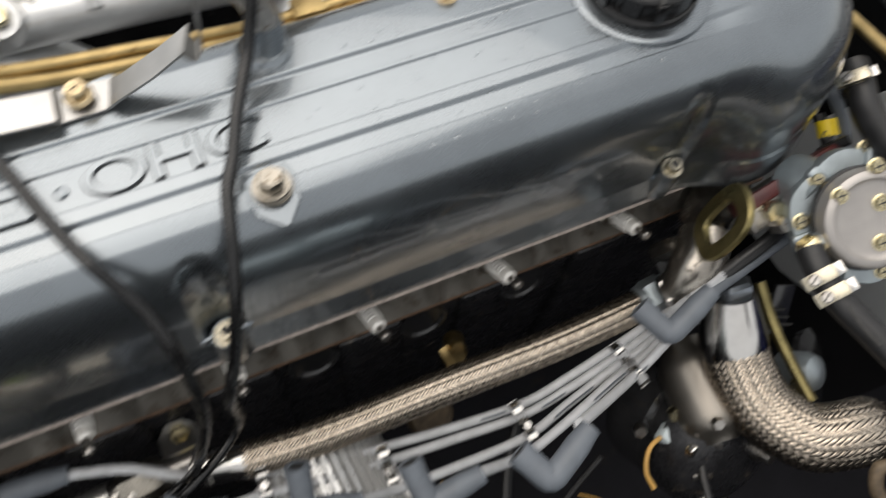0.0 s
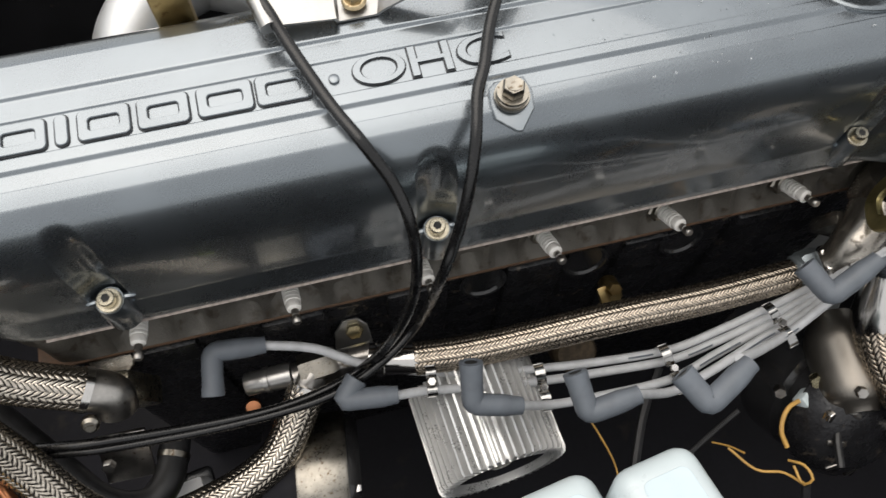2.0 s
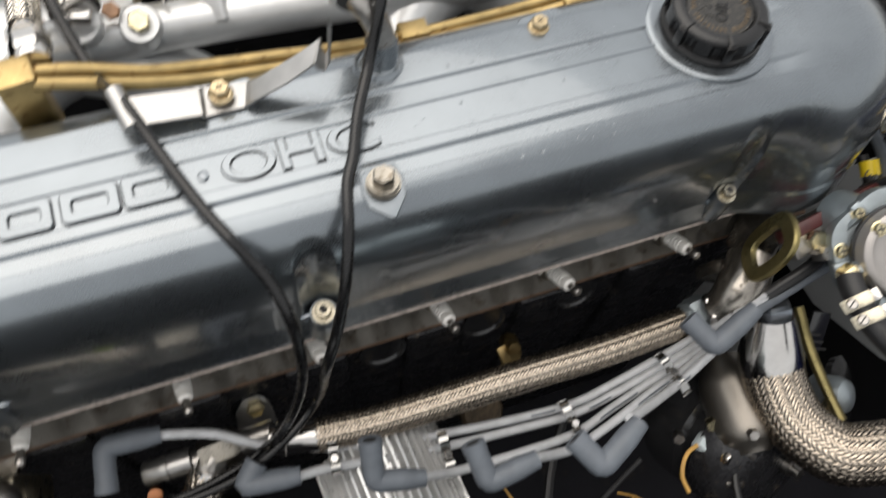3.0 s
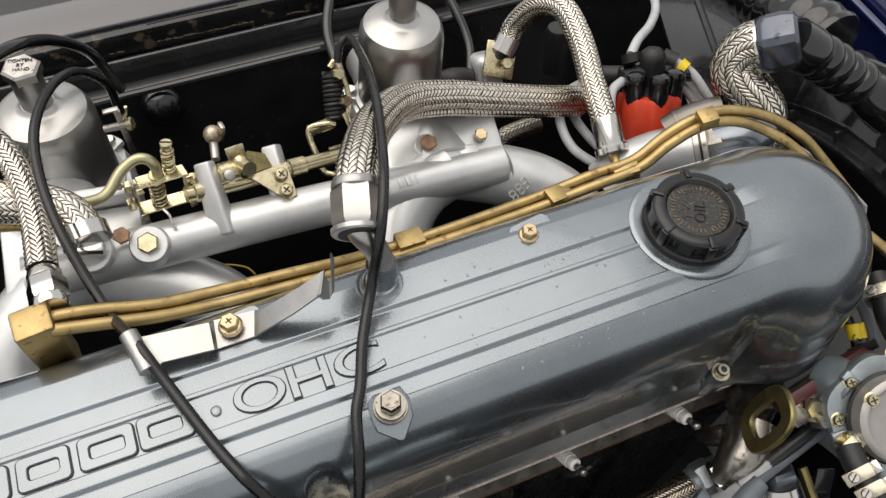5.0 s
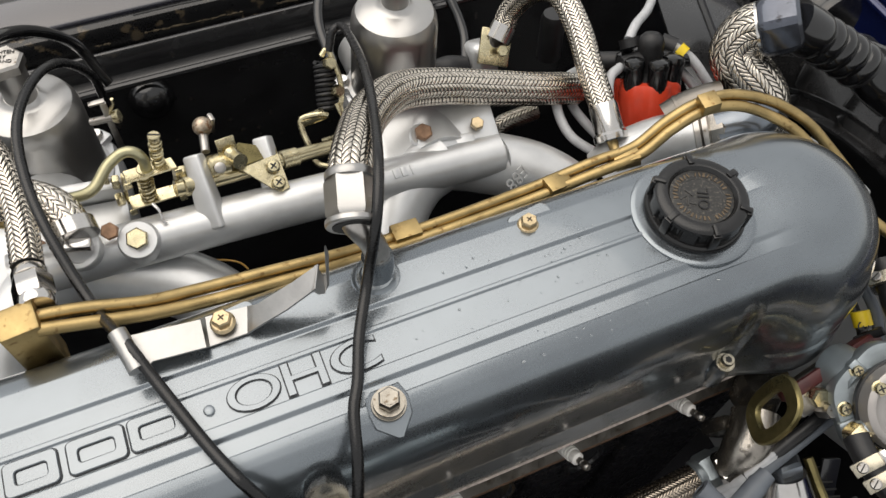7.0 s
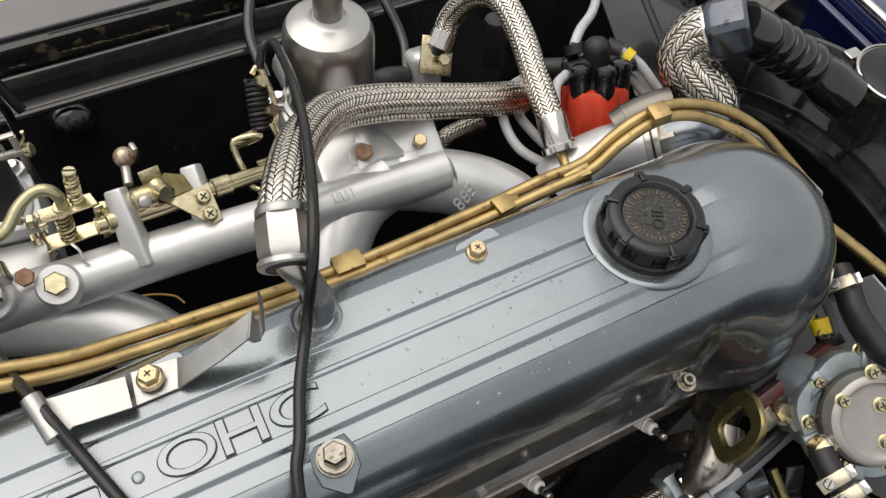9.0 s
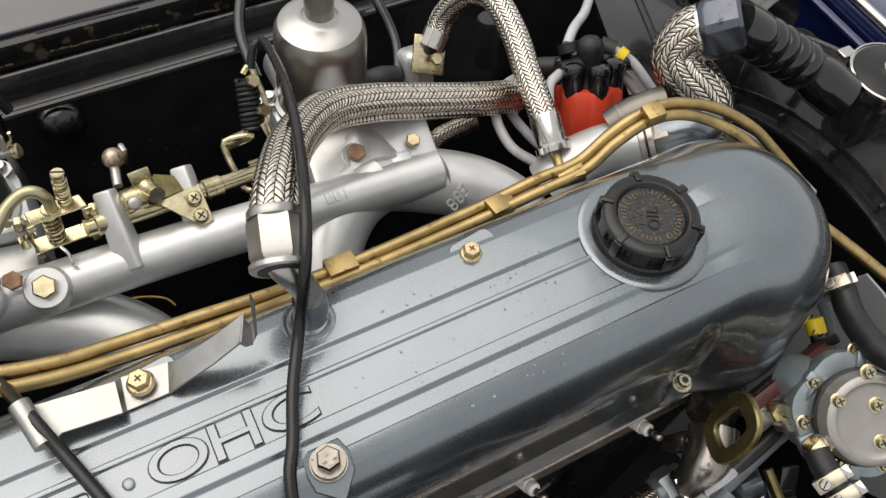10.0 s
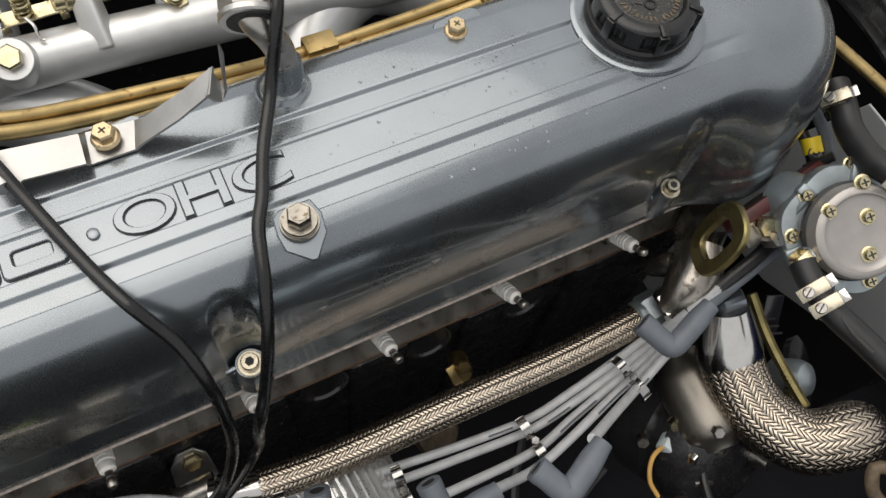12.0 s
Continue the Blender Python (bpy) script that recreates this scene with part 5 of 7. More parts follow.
for a, b in (((0.1943, 0.2318, 0.9137), (0.1936, 0.1926, 0.8835)), ((0.2439, 0.2394, 0.9033), (0.2413, 0.2015, 0.8763))):
    a, b = Vector(a), Vector(b)
    d = (b - a)
    m = Matrix.Translation((a + b) / 2) @ d.to_track_quat("Z", "Y").to_matrix().to_4x4()
    bm = block((0.0135, 0.0115, d.length + 0.004), (0, 0, 0), 0.0020, seg=3)
    for v in bm.verts:
        f = v.co.z / d.length + 0.5
        v.co.x, v.co.y = v.co.x * (0.92 + 0.30 * f * f + 0.5 * max(0, f - 0.82)), v.co.y * (0.95 + 0.35 * f * f)
    bm.transform(m @ turn(0, 0, 28))
    part("linkage_post", bm, MANIFOLD, mani, sharp=1.0)
for k, wide in enumerate((0.0045, 0.0045, 0.0015)):
    part("cast_mark", block((wide, 0.0075, 0.0022), (0.3290 + 0.0062 * k, 0.1916, 0.8818 - 0.0005 * k), 0.0005, turn(26, 3, 6)), MANIFOLD, mani)
part("cast_letters", letters("E88", 0.010, 0.020, 0.0016, Matrix.Translation((0.4243, 0.1708, 0.8732)) @ turn(-38, 16, 205)), MANIFOLD, mani)


def hex_bolt(at, axis, r, mat, label, washer=True, name="hex_bolt", spin=0.0):
    ob = thing(name, at, label, "bolt", "manifold bolts")
    if washer:
        part("washer", turned([(r * 1.45, 0), (r * 1.45, 0.0015), (0, 0.0015)], at, axis, 28), mat, ob)
    part("bolt_head", hexagon(r, r * 0.75, at, axis, z0=0.0015, spin=spin), mat, ob)
    return ob


hex_bolt(Vector(boss) + Vector((0, -0.0002, 0.0006)), (0, -0.45, 0.9), 0.0076, ZINC, "gold zinc plug bolt in the balance tube", False, spin=15)
hex_bolt(BOSS[0], (0, -0.25, 0.95), 0.0066, RUSTY, "rusty hexagon bolt on the manifold", False, spin=10)
hex_bolt(BOSS[1], (0, -0.25, 0.95), 0.0070, RUSTY, "rusty hexagon bolt on the manifold", False, spin=20)
hex_bolt((0.4066, 0.2170, 0.8762), (0, -0.25, 0.95), 0.0056, TAN_ZINC, "tan zinc plated hexagon bolt on the manifold", False)


def carburettor(x):
    c = Vector((x, 0.325, 0.825))
    ob = thing("carburettor", c, "brushed aluminium side-draught carburettor with a dashpot", "carburettor", "twin carburettors")
    up = Vector((0.03, 0.02, 1)).normalized()
    part("dashpot", turned([(0.0405, 0.000), (0.0405, 0.004), (0.0372, 0.006), (0.0365, 0.040), (0.0362, 0.070), (0.0352, 0.0775), (0.0320, 0.0840), (0.0255, 0.0876), (0.0170, 0.0890), (0.0138, 0.0906), (0.0118, 0.0930), (0, 0.0930)], c, up, 56), POLISHED, ob)
    part("neck", turned([(0.0114, 0.0900), (0.0112, 0.1195), (0, 0.1195)], c, up, 36), POLISHED, ob)
    part("damper_cap", hexagon(0.0138, 0.0090, c, up, spin=5, z0=0.1195), STEEL, ob, "hexagon damper cap")
    part("body", block((0.090, 0.074, 0.050), c + Vector((0, -0.006, -0.026)), 0.008), MANIFOLD, ob)
    part("throat", tube([c + Vector((0, -0.05, -0.022)), c + Vector((0, 0.0, -0.022)), c + Vector((0, 0.075, -0.022))], 0.027, 28, 0.006), MANIFOLD, ob)
    for a in (40, 160, 280):
        q = c + Vector((0.044 * math.cos(radians(a)), 0.044 * math.sin(radians(a)), 0.0))
        part("ear", block((0.018, 0.016, 0.008), q, 0.003, turn(0, 0, a)), MANIFOLD, ob)
        part("ear_screw", turned([(0.0052, 0), (0.0055, 0.003), (0.004, 0.0055), (0, 0.0057)], q + Vector((0, 0, 0.004)), (0, 0, 1), 20), CHROME, ob)
    return ob, c, up


front_carb, fc, fup = carburettor(0.378)
rear_carb, rc, rup = carburettor(0.092)
top = rc + rup * 0.1286
for text, dy, w in (("TIGHTEN", 0.0040, 0.0165), ("BY", -0.0006, 0.0048), ("HAND", -0.0052, 0.0110)):
    part("cap_lettering", letters(text, 0.0029, w, 0.0004, Matrix.Translation(top + Vector((-w / 2 * 0.97, dy - w / 2 * -0.2, 0.0001))) @ turn(0, 0, -12)), INK, rear_carb)

# throttle linkage
link = thing("throttle_linkage", (0.2096, 0.2318, 0.8882), "gold zinc throttle shaft with levers and springs", "throttle linkage")
sh = [(0.1760, 0.2180, 0.9042), (0.2106, 0.2225, 0.8958), (0.2298, 0.2257, 0.8914), (0.2545, 0.2302, 0.8859), (0.2799, 0.2350, 0.8790), (0.3104, 0.2437, 0.8664)]
part("shaft", tube(sh, 0.0058, 18, 0.004), PLATED, link)
for f in ((0.1850, 0.2192, 0.9020), (0.2560, 0.2305, 0.8855), (0.2620, 0.2316, 0.8840)):
    part("bush", turned([(0.0060, -0.004), (0.0072, -0.003), (0.0072, 0.003), (0.0060, 0.004)], f, Vector(sh[2]) - Vector(sh[1]), 24), ZINC, link)


def flat_plate(points, thick):
    """A flat sheet laid through the corners given."""
    q = [Vector(p) for p in points]
    mid = sum(q, Vector()) / len(q)
    normal = sum(((a - mid).cross(b - mid) for a, b in zip(q, q[1:] + q[:1])), Vector()).normalized()
    normal = normal if normal.z > 0 else -normal
    m = aim(mid, normal)
    flat_points = [(m.inverted() @ p).xy for p in q]
    return plate([(p.x, p.y) for p in flat_points], thick, m, 0.0004), normal


clamp = part("clamp", turned([(0.0070, -0.008), (0.0086, -0.0065), (0.0088, 0.0065), (0.0070, 0.008)], (0.2085, 0.2290, 0.9020), Vector(sh[2]) - Vector(sh[1]), 28), ZINC, link, "clamping barrel")
part("upper_rod", tube([(0.1960, 0.2285, 0.9050), (0.2200, 0.2318, 0.8985), (0.2420, 0.2350, 0.8930)], 0.0062, 18, 0.004), PLATED, link)
part("clamp_screw", turned([(0.0040, 0), (0.0040, 0.0016), (0.003, 0.0022), (0, 0.0022)], (0.2089, 0.2183, 0.9119), (0, -0.6, 0.75), 20), STEEL, clamp)
sheet, pn = flat_plate(((0.2211, 0.2212, 0.9008), (0.2507, 0.2249, 0.9014), (0.2511, 0.2020, 0.8889), (0.2449, 0.2004, 0.8883), (0.2383, 0.2041, 0.8916)), 0.0020)
cam_plate = part("cam_plate", sheet, ZINC, link, "triangular plated lever")
sheet, _ = flat_plate(((0.2158, 0.2311, 0.9085), (0.2265, 0.2389, 0.9078), (0.2501, 0.2340, 0.8957), (0.2513, 0.2270, 0.8979), (0.2226, 0.2228, 0.8996)), 0.0020)
part("upper_plate", sheet, OLIVE, link, "dull folded upper plate")
part("tab", block((0.0135, 0.002, 0.013), (0.2179, 0.2348, 0.9130), 0.0006, turn(-25, 0, 4)), ZINC, link)
part("pivot", tube([(0.2188, 0.2314, 0.9088), (0.2211, 0.2256, 0.9094), (0.2234, 0.2189, 0.9119)], 0.0056, 20, 0.002), ZINC, link)
for q in ((0.2443, 0.2151, 0.9012), (0.2443, 0.2040, 0.8959)):
    screw = part("cross_screw", turned([(0.0050, 0), (0.0050, 0.0014), (0.0038, 0.0026), (0, 0.0028)], q, pn, 24), ZINC, cam_plate)
    m = aim(Vector(q) + pn * 0.0028, pn, 30)
    for k in (0, 90):
        part("cross", block((0.0056, 0.0011, 0.0004), (0, 0, 0), 0, m @ turn(0, 0, k)), INK, screw)
part("ball", turned([(0.0, -0.0070)] + [(0.0070 * math.cos(radians(a)), 0.0070 * math.sin(radians(a))) for a in range(-80, 81, 16)] + [(0, 0.0070)], (0.2067, 0.2562, 0.9151), (0, 0, 1), 28), WORN_BALL, link, "worn ball joint")
part("ball_stem", tube([(0.2056, 0.2519, 0.9126), (0.2043, 0.2431, 0.9129), (0.2031, 0.2357, 0.9118)], 0.0032, 12, 0.003), STEEL, link)
part("ear", block((0.004, 0.008, 0.014), (0.2133, 0.2599, 0.9120), 0.0015, turn(0, 10, 10)), STEEL, link)

# accelerator lever frame with springs
lever = thing("idle_lever_frame", (0.1632, 0.2273, 0.9082), "gold zinc frame with a coil spring and screws", "lever")


def frame_bar(a, b, w=0.010, t=0.002):
    a, b = Vector(a), Vector(b)
    d = b - a
    return block((w, t, d.length), (0, 0, 0), 0.0004, Matrix.Translation((a + b) / 2) @ d.to_track_quat("Z", "Y").to_matrix().to_4x4())


for name, corners in (("top_plate", ((0.1470, 0.2340, 0.9165), (0.1799, 0.2345, 0.9165), (0.1823, 0.2242, 0.9165), (0.1479, 0.2233, 0.9165))),
                      ("bottom_plate", ((0.1425, 0.2345, 0.8880), (0.1779, 0.2342, 0.8880), (0.1790, 0.2232, 0.8880), (0.1440, 0.2224, 0.8880))),
                      ("end_plate", ((0.1800, 0.2340, 0.9165), (0.1822, 0.2282, 0.9165), (0.1788, 0.2272, 0.8880), (0.1772, 0.2336, 0.8880))),
                      ("side_plate", ((0.1466, 0.2338, 0.9165), (0.1476, 0.2298, 0.9165), (0.1432, 0.2290, 0.8880), (0.1420, 0.2342, 0.8880)))):
    sheet, _ = flat_plate(corners, 0.0017)
    part(name, sheet, ZINC, lever)
for x, z in ((0.1478, 0.9165), (0.1820, 0.9165), (0.1440, 0.8880), (0.1790, 0.8880)):
    part("lip", block((0.0050, 0.0016, 0.0060), (x, 0.2232, z - 0.0022), 0.0005, turn(0, 0, 4)), ZINC, lever)
part("spring_seat", turned([(0.0040, 0), (0.0062, 0.0002), (0.0064, 0.0010), (0.0058, 0.0018), (0.0040, 0.0018)], (0.1622, 0.2308, 0.9172), (0, 0, 1), 24), ZINC, lever)
for q, axis, r, h in (((0.1368, 0.2372, 0.9105), (-1, 0.15, 0.1), 0.0042, 0.0040), ((0.1425, 0.2350, 0.9070), (-1, 0.1, 0.1), 0.0052, 0.0050), ((0.1410, 0.2306, 0.8940), (-1, -0.1, 0.1), 0.0050, 0.0055), ((0.1815, 0.2290, 0.9050), (1, 0, -0.2), 0.0055, 0.0060)):
    part("nut", hexagon(r, h, q, axis), ZINC, lever)
part("stub_shaft", tube([(0.1345, 0.2376, 0.9108), (0.1400, 0.2360, 0.9090), (0.1460, 0.2335, 0.9060)], 0.0022, 12, 0.003), STEEL, lever)
part("collar", turned([(0.0050, -0.006), (0.0066, -0.005), (0.0066, 0.003), (0.0075, 0.004), (0.0075, 0.006), (0.0050, 0.007)], (0.1860, 0.2235, 0.8980), Vector(sh[2]) - Vector(sh[1]), 24), ZINC, lever)


def coil(a, b, r, turns, thick):
    a, b = Vector(a), Vector(b)
    m = aim(a, b - a)
    long = (b - a).length
    n = turns * 8
    return tube([m @ Vector((r * math.cos(2 * math.pi * k / 8), r * math.sin(2 * math.pi * k / 8), long * k / n)) for k in range(n + 1)], thick, 6, 0.0012)


part("coil_spring", coil((0.1568, 0.2296, 0.8890), (0.1598, 0.2304, 0.9160), 0.0048, 7, 0.0010), ZINC, lever)
part("spring_core", tube([(0.1568, 0.2296, 0.8890), (0.1598, 0.2304, 0.9150)], 0.0028, 14, 0.003), OLIVE, lever)
part("idle_spring", coil((0.1708, 0.2330, 0.9175), (0.1738, 0.2352, 0.9370), 0.0038, 8, 0.0009), ZINC, lever)
part("idle_screw", tube([(0.1704, 0.2326, 0.9150), (0.1742, 0.2354, 0.9400)], 0.0024, 12, 0.003), ZINC, lever)
screw = part("screw_top", turned([(0.0040, 0), (0.0042, 0.0005), (0.0042, 0.0044), (0.0036, 0.0050), (0, 0.0050)], (0.1740, 0.2353, 0.9376), (0.145, 0.10, 1), 22), ZINC, lever)
part("slot", block((0.0078, 0.0010, 0.0006), (0, 0, 0), 0, aim((0.1747, 0.2358, 0.9426), (0.145, 0.10, 1), 40)), INK, screw)
part("return_rod", tube([(0.0864, 0.2273, 0.9215), (0.1118, 0.2201, 0.9225), (0.1272, 0.2198, 0.9250), (0.1401, 0.2303, 0.9310), (0.1512, 0.2350, 0.9340), (0.1590, 0.2340, 0.9330), (0.1628, 0.2312, 0.9270), (0.1623, 0.2306, 0.9170)], 0.0038, 16, 0.002), ROD, lever, "bent olive rod")
part("hook", tube([(0.1589, 0.2104, 0.9053), (0.1618, 0.2047, 0.9032), (0.1619, 0.1987, 0.8988), (0.1642, 0.1976, 0.8978)], 0.0010, 8, 0.002), CHROME, lever)

# levers beside each carburettor
at = Vector((0.3088, 0.2967, 0.8639))
right_way = (Vector((0.3536, 0.2815, 0.8630)) - at) / 100
rise = (Vector((0.3211, 0.3275, 0.8959)) - at) / 100
near = right_way.cross(rise).normalized()


def spot(dx, dy, out=0.0):
    return at + right_way * dx + rise * dy + near * out


ob = thing("choke_lever", at, "gold zinc choke lever with a dark coil spring", "lever", "choke levers")
part("strap", tube([spot(-8, 72), spot(2, 84), spot(14, 60), spot(24, 30), spot(26, 0), spot(24, -18), spot(36, -46)], 0.0023, 10, 0.003), ZINC, ob, "bent plated strap")
part("prong", tube([spot(17, -10, 0.004), spot(26, -30, 0.004), spot(34, -48, 0.002)], 0.0018, 8, 0.003), ZINC, ob)
part("spring", coil(spot(2, -20, -0.006), spot(-4, 62, -0.006), 0.0075, 10, 0.0017), RUBBER, ob, "dark coil spring")
part("spring_core", tube([spot(2, -22, -0.006), spot(-4, 64, -0.006)], 0.0045, 10, 0.004), RUBBER, ob)
for dx, dy in ((2, 60), (16, 12)):
    part("pin", hexagon(0.0052, 0.008, spot(dx, dy, 0.0), near + right_way.normalized() * 0.6), ZINC, ob)
part("loop_strap", tube([spot(2, -30, 0.006), spot(-12, -28, 0.008), spot(-42, -36, 0.008), spot(-40, -58, 0.008), spot(-30, -82, 0.010), spot(-18, -112, 0.010), spot(2, -120, 0.010)], 0.0026, 10, 0.003), ZINC, ob, "looped plated strap")
part("fork", block((0.022, 0.010, 0.007), spot(-24, -34, 0.004), 0.0015, turn(-20, -8, 0)), ZINC, ob)
part("brass_nut", block((0.014, 0.010, 0.012), spot(8, -82, 0.004), 0.0015, turn(-20, 0, 0)), ZINC, ob)
rear_lever = thing("choke_lever", (0.1475, 0.2870, 0.8834), "thin plated choke strap with a cross pin", "lever", "choke levers")
part("strap", frame_bar((0.1478, 0.2870, 0.9304), (0.1474, 0.2870, 0.8800), 0.0028, 0.0045), STEEL, rear_lever)
part("clip", tube([(0.1546, 0.2866, 0.9324), (0.1540, 0.2866, 0.9265), (0.1492, 0.2866, 0.9204), (0.1523, 0.2866, 0.9142)], 0.0012, 8, 0.002), ZINC, rear_lever, "bent wire clip")
part("pin", tube([(0.1350, 0.2900, 0.9122), (0.1440, 0.2875, 0.9145), (0.1530, 0.2850, 0.9167)], 0.0028, 12, 0.003), STEEL, rear_lever)
part("pin_head", turned([(0.0046, 0), (0.0050, 0.0006), (0.0050, 0.0034), (0.0040, 0.0042), (0, 0.0042)], (0.1515, 0.2854, 0.9163), (1, -0.3, 0.25), 20), ZINC, rear_lever)
part("top_tab", block((0.011, 0.004, 0.0018), (0.1440, 0.2880, 0.9310), 0.0004), STEEL, rear_lever)

# ---- brass pipes over the manifold ----
pipes = thing("twin_brass_pipe", (0.2886, 0.1073, 0.9343), "pair of aged brass coolant pipes clipped together", "pipe")
up = [(0.0854, 0.1164, 0.9604), (0.1113, 0.1159, 0.9542), (0.1439, 0.1133, 0.9441), (0.1732, 0.1157, 0.9351), (0.2156, 0.1168, 0.9278), (0.2687, 0.1179, 0.9191), (0.3261, 0.1196, 0.9155), (0.3972, 0.1236, 0.9136), (0.4502, 0.1236, 0.9213), (0.4808, 0.1223, 0.9259), (0.5052, 0.1261, 0.9381), (0.5290, 0.1273, 0.9469), (0.5557, 0.1249, 0.9484), (0.5841, 0.1125, 0.9434), (0.6072, 0.0945, 0.9320), (0.6236, 0.0769, 0.9159), (0.6432, 0.0509, 0.8935)]
lo = [(0.0885, 0.1075, 0.9600), (0.1097, 0.1062, 0.9544), (0.1422, 0.1046, 0.9448), (0.1710, 0.1063, 0.9354), (0.2129, 0.1076, 0.9280), (0.2659, 0.1098, 0.9197), (0.3229, 0.1117, 0.9159), (0.3934, 0.1154, 0.9132), (0.4458, 0.1149, 0.9201), (0.4813, 0.1147, 0.9256), (0.5055, 0.1185, 0.9377), (0.5297, 0.1202, 0.9458), (0.5524, 0.1179, 0.9455), (0.5738, 0.1097, 0.9399), (0.5940, 0.0905, 0.9323), (0.6119, 0.0677, 0.9151)]
part("upper_pipe", tube(up, 0.0039, 14, 0.004), BRASS, pipes)
part("lower_pipe", tube(lo, 0.0039, 14, 0.004), BRASS, pipes)
for a, b in (((0.2973, 0.1175, 0.9186), (0.3162, 0.1179, 0.9177)), ((0.4291, 0.1196, 0.9139), (0.4106, 0.1170, 0.9158)), ((0.4651, 0.1198, 0.9186), (0.4821, 0.1164, 0.9231)), ((0.5267, 0.1218, 0.9501), (0.5393, 0.1204, 0.9521))):
    part("clip", frame_bar(Vector(a) + Vector((0, 0, 0.001)), Vector(b) + Vector((0, 0, 0.001)), 0.0125, 0.0098), BRASS, pipes, "soldered brass clip")
base = Vector((0.0780, 0.1100, 0.9643))
part("junction", block((0.0215, 0.020, 0.056), base + Vector((0.002, 0.004, -0.026)), 0.0022, turn(0, 0, 6)), BRASS, pipes, "square brass junction block")
far_end = [(0.6364, 0.0316, 0.8861), (0.6514, 0.0061, 0.8787), (0.6658, -0.0244, 0.8715), (0.6790, -0.0572, 0.8652)]
part("tail_pipe", tube(far_end, 0.0042, 14, 0.004), BRASS, pipes)

# ---- hoses on the far side ----
pts = [(0.2706, 0.1145, 0.9895), (0.2820, 0.1404, 0.9856), (0.3056, 0.1849, 0.9618), (0.3419, 0.2240, 0.9319), (0.3849, 0.2391, 0.9064), (0.4281, 0.2428, 0.8849), (0.4738, 0.2445, 0.8645), (0.5207, 0.2510, 0.8413)]
hose = braided("braided_hose", pts, 0.0135, pts[0], "braided stainless breather hose with a large nut", 16, 0.0042, wire=0.78, lean=0.8, cover=0.90)
NB, NT = Vector((0.2645, 0.0925, 0.9888)), Vector((0.2724, 0.1199, 0.9974))
part("hose_nut", hexagon(0.0150, (NT - NB).length * 0.86, NB, NT - NB, z0=0.003), POLISHED, hose, "machined hexagon hose nut")
part("nut_ring", turned([(0.0120, 0.0), (0.0150, 0.0), (0.0158, 0.001), (0.0158, 0.0035), (0.0145, 0.0045)], NB - (NT - NB).normalized() * 0.002, NT - NB, 36), POLISHED, hose)
part("hollow", turned([(0.0118, 0), (0.0118, 0.0006), (0, 0.0006)], NB - (NT - NB).normalized() * 0.0026, NT - NB, 30), INK, hose, "dark hollow under the nut")
part("crimp", turned([(0.0142, 0), (0.0144, 0.001), (0.0142, 0.004), (0.0136, 0.005)], NB + (NT - NB) * 0.86, NT - NB, 36), RAW_ALU, hose)

pts = [(0.4970, 0.3479, 0.8299), (0.5072, 0.3536, 0.8487), (0.5206, 0.3418, 0.8762), (0.5304, 0.3172, 0.8898), (0.5295, 0.2802, 0.8855), (0.5220, 0.2414, 0.8773), (0.5146, 0.2003, 0.8699)]
hose = braided("braided_hose", pts, 0.0105, pts[-1], "arched braided stainless vacuum hose", 14, 0.0040, wire=0.66, lean=1.1, cover=1.0)
part("hose_end", turned([(0.0090, 0), (0.0135, 0.0), (0.0142, 0.001), (0.0142, 0.0055), (0.0124, 0.0075), (0.0122, 0.028), (0.0112, 0.031)], (0.5108, 0.1749, 0.8600), Vector((0.5127, 0.2004, 0.8756)) - Vector((0.5108, 0.1749, 0.8600)), 36), CHROME, hose, "polished end ferrule")
part("stem", tube([(0.5092, 0.1776, 0.8634), (0.5093, 0.1687, 0.8605), (0.5067, 0.1590, 0.8582)], 0.0045, 14, 0.003), BRASS, hose)
part("far_clamp", tube([(0.4915, 0.3449, 0.8241), (0.5007, 0.3509, 0.8347)], 0.0128, 20, 0.003), CHROME, hose)
valve = thing("vacuum_valve", (0.4785, 0.3473, 0.8051), "cast vacuum valve on a plated bracket", "valve")
part("body", block((0.030, 0.030, 0.040), (0.4773, 0.3484, 0.7983), 0.009, turn(-28, 12, 10), seg=4), MANIFOLD, valve)
part("spigot", tube([(0.4818, 0.3476, 0.8098), (0.4906, 0.3485, 0.8211), (0.4943, 0.3484, 0.8288)], 0.0105, 20, 0.003), STEEL, valve)
part("bracket_nut", hexagon(0.0055, 0.006, (0.4875, 0.3268, 0.8274), (-0.2, -0.6, 0.7)), ZINC, valve)
part("bracket", block((0.030, 0.004, 0.034), (0.4869, 0.3402, 0.8203), 0.001, turn(-48, 12, -20)), ZINC, valve)
solo("vacuum_can", turned([(0.012, 0), (0.012, 0.045), (0.010, 0.050), (0, 0.05)], (0.5475, 0.3370, 0.7917), (0, 0.1, 1), 24), PLASTIC, "small black cylindrical filter", "filter")
solo("side_arm", tube([(0.4167, 0.3237, 0.8264), (0.4300, 0.3221, 0.8307), (0.4452, 0.3232, 0.8244)], 0.011, 16), RUBBER, "black rubber sleeve beside the carburettor", "sleeve")

pts = [(0.4427, 0.2430, 0.8060), (0.4448, 0.2501, 0.8120), (0.4536, 0.2536, 0.8180), (0.4731, 0.2556, 0.8190), (0.4882, 0.2572, 0.8190)]
braided("braided_hose", pts, 0.0076, pts[0], "short dark braided hose behind the manifold", 10, 0.0036, mat=GREASY)

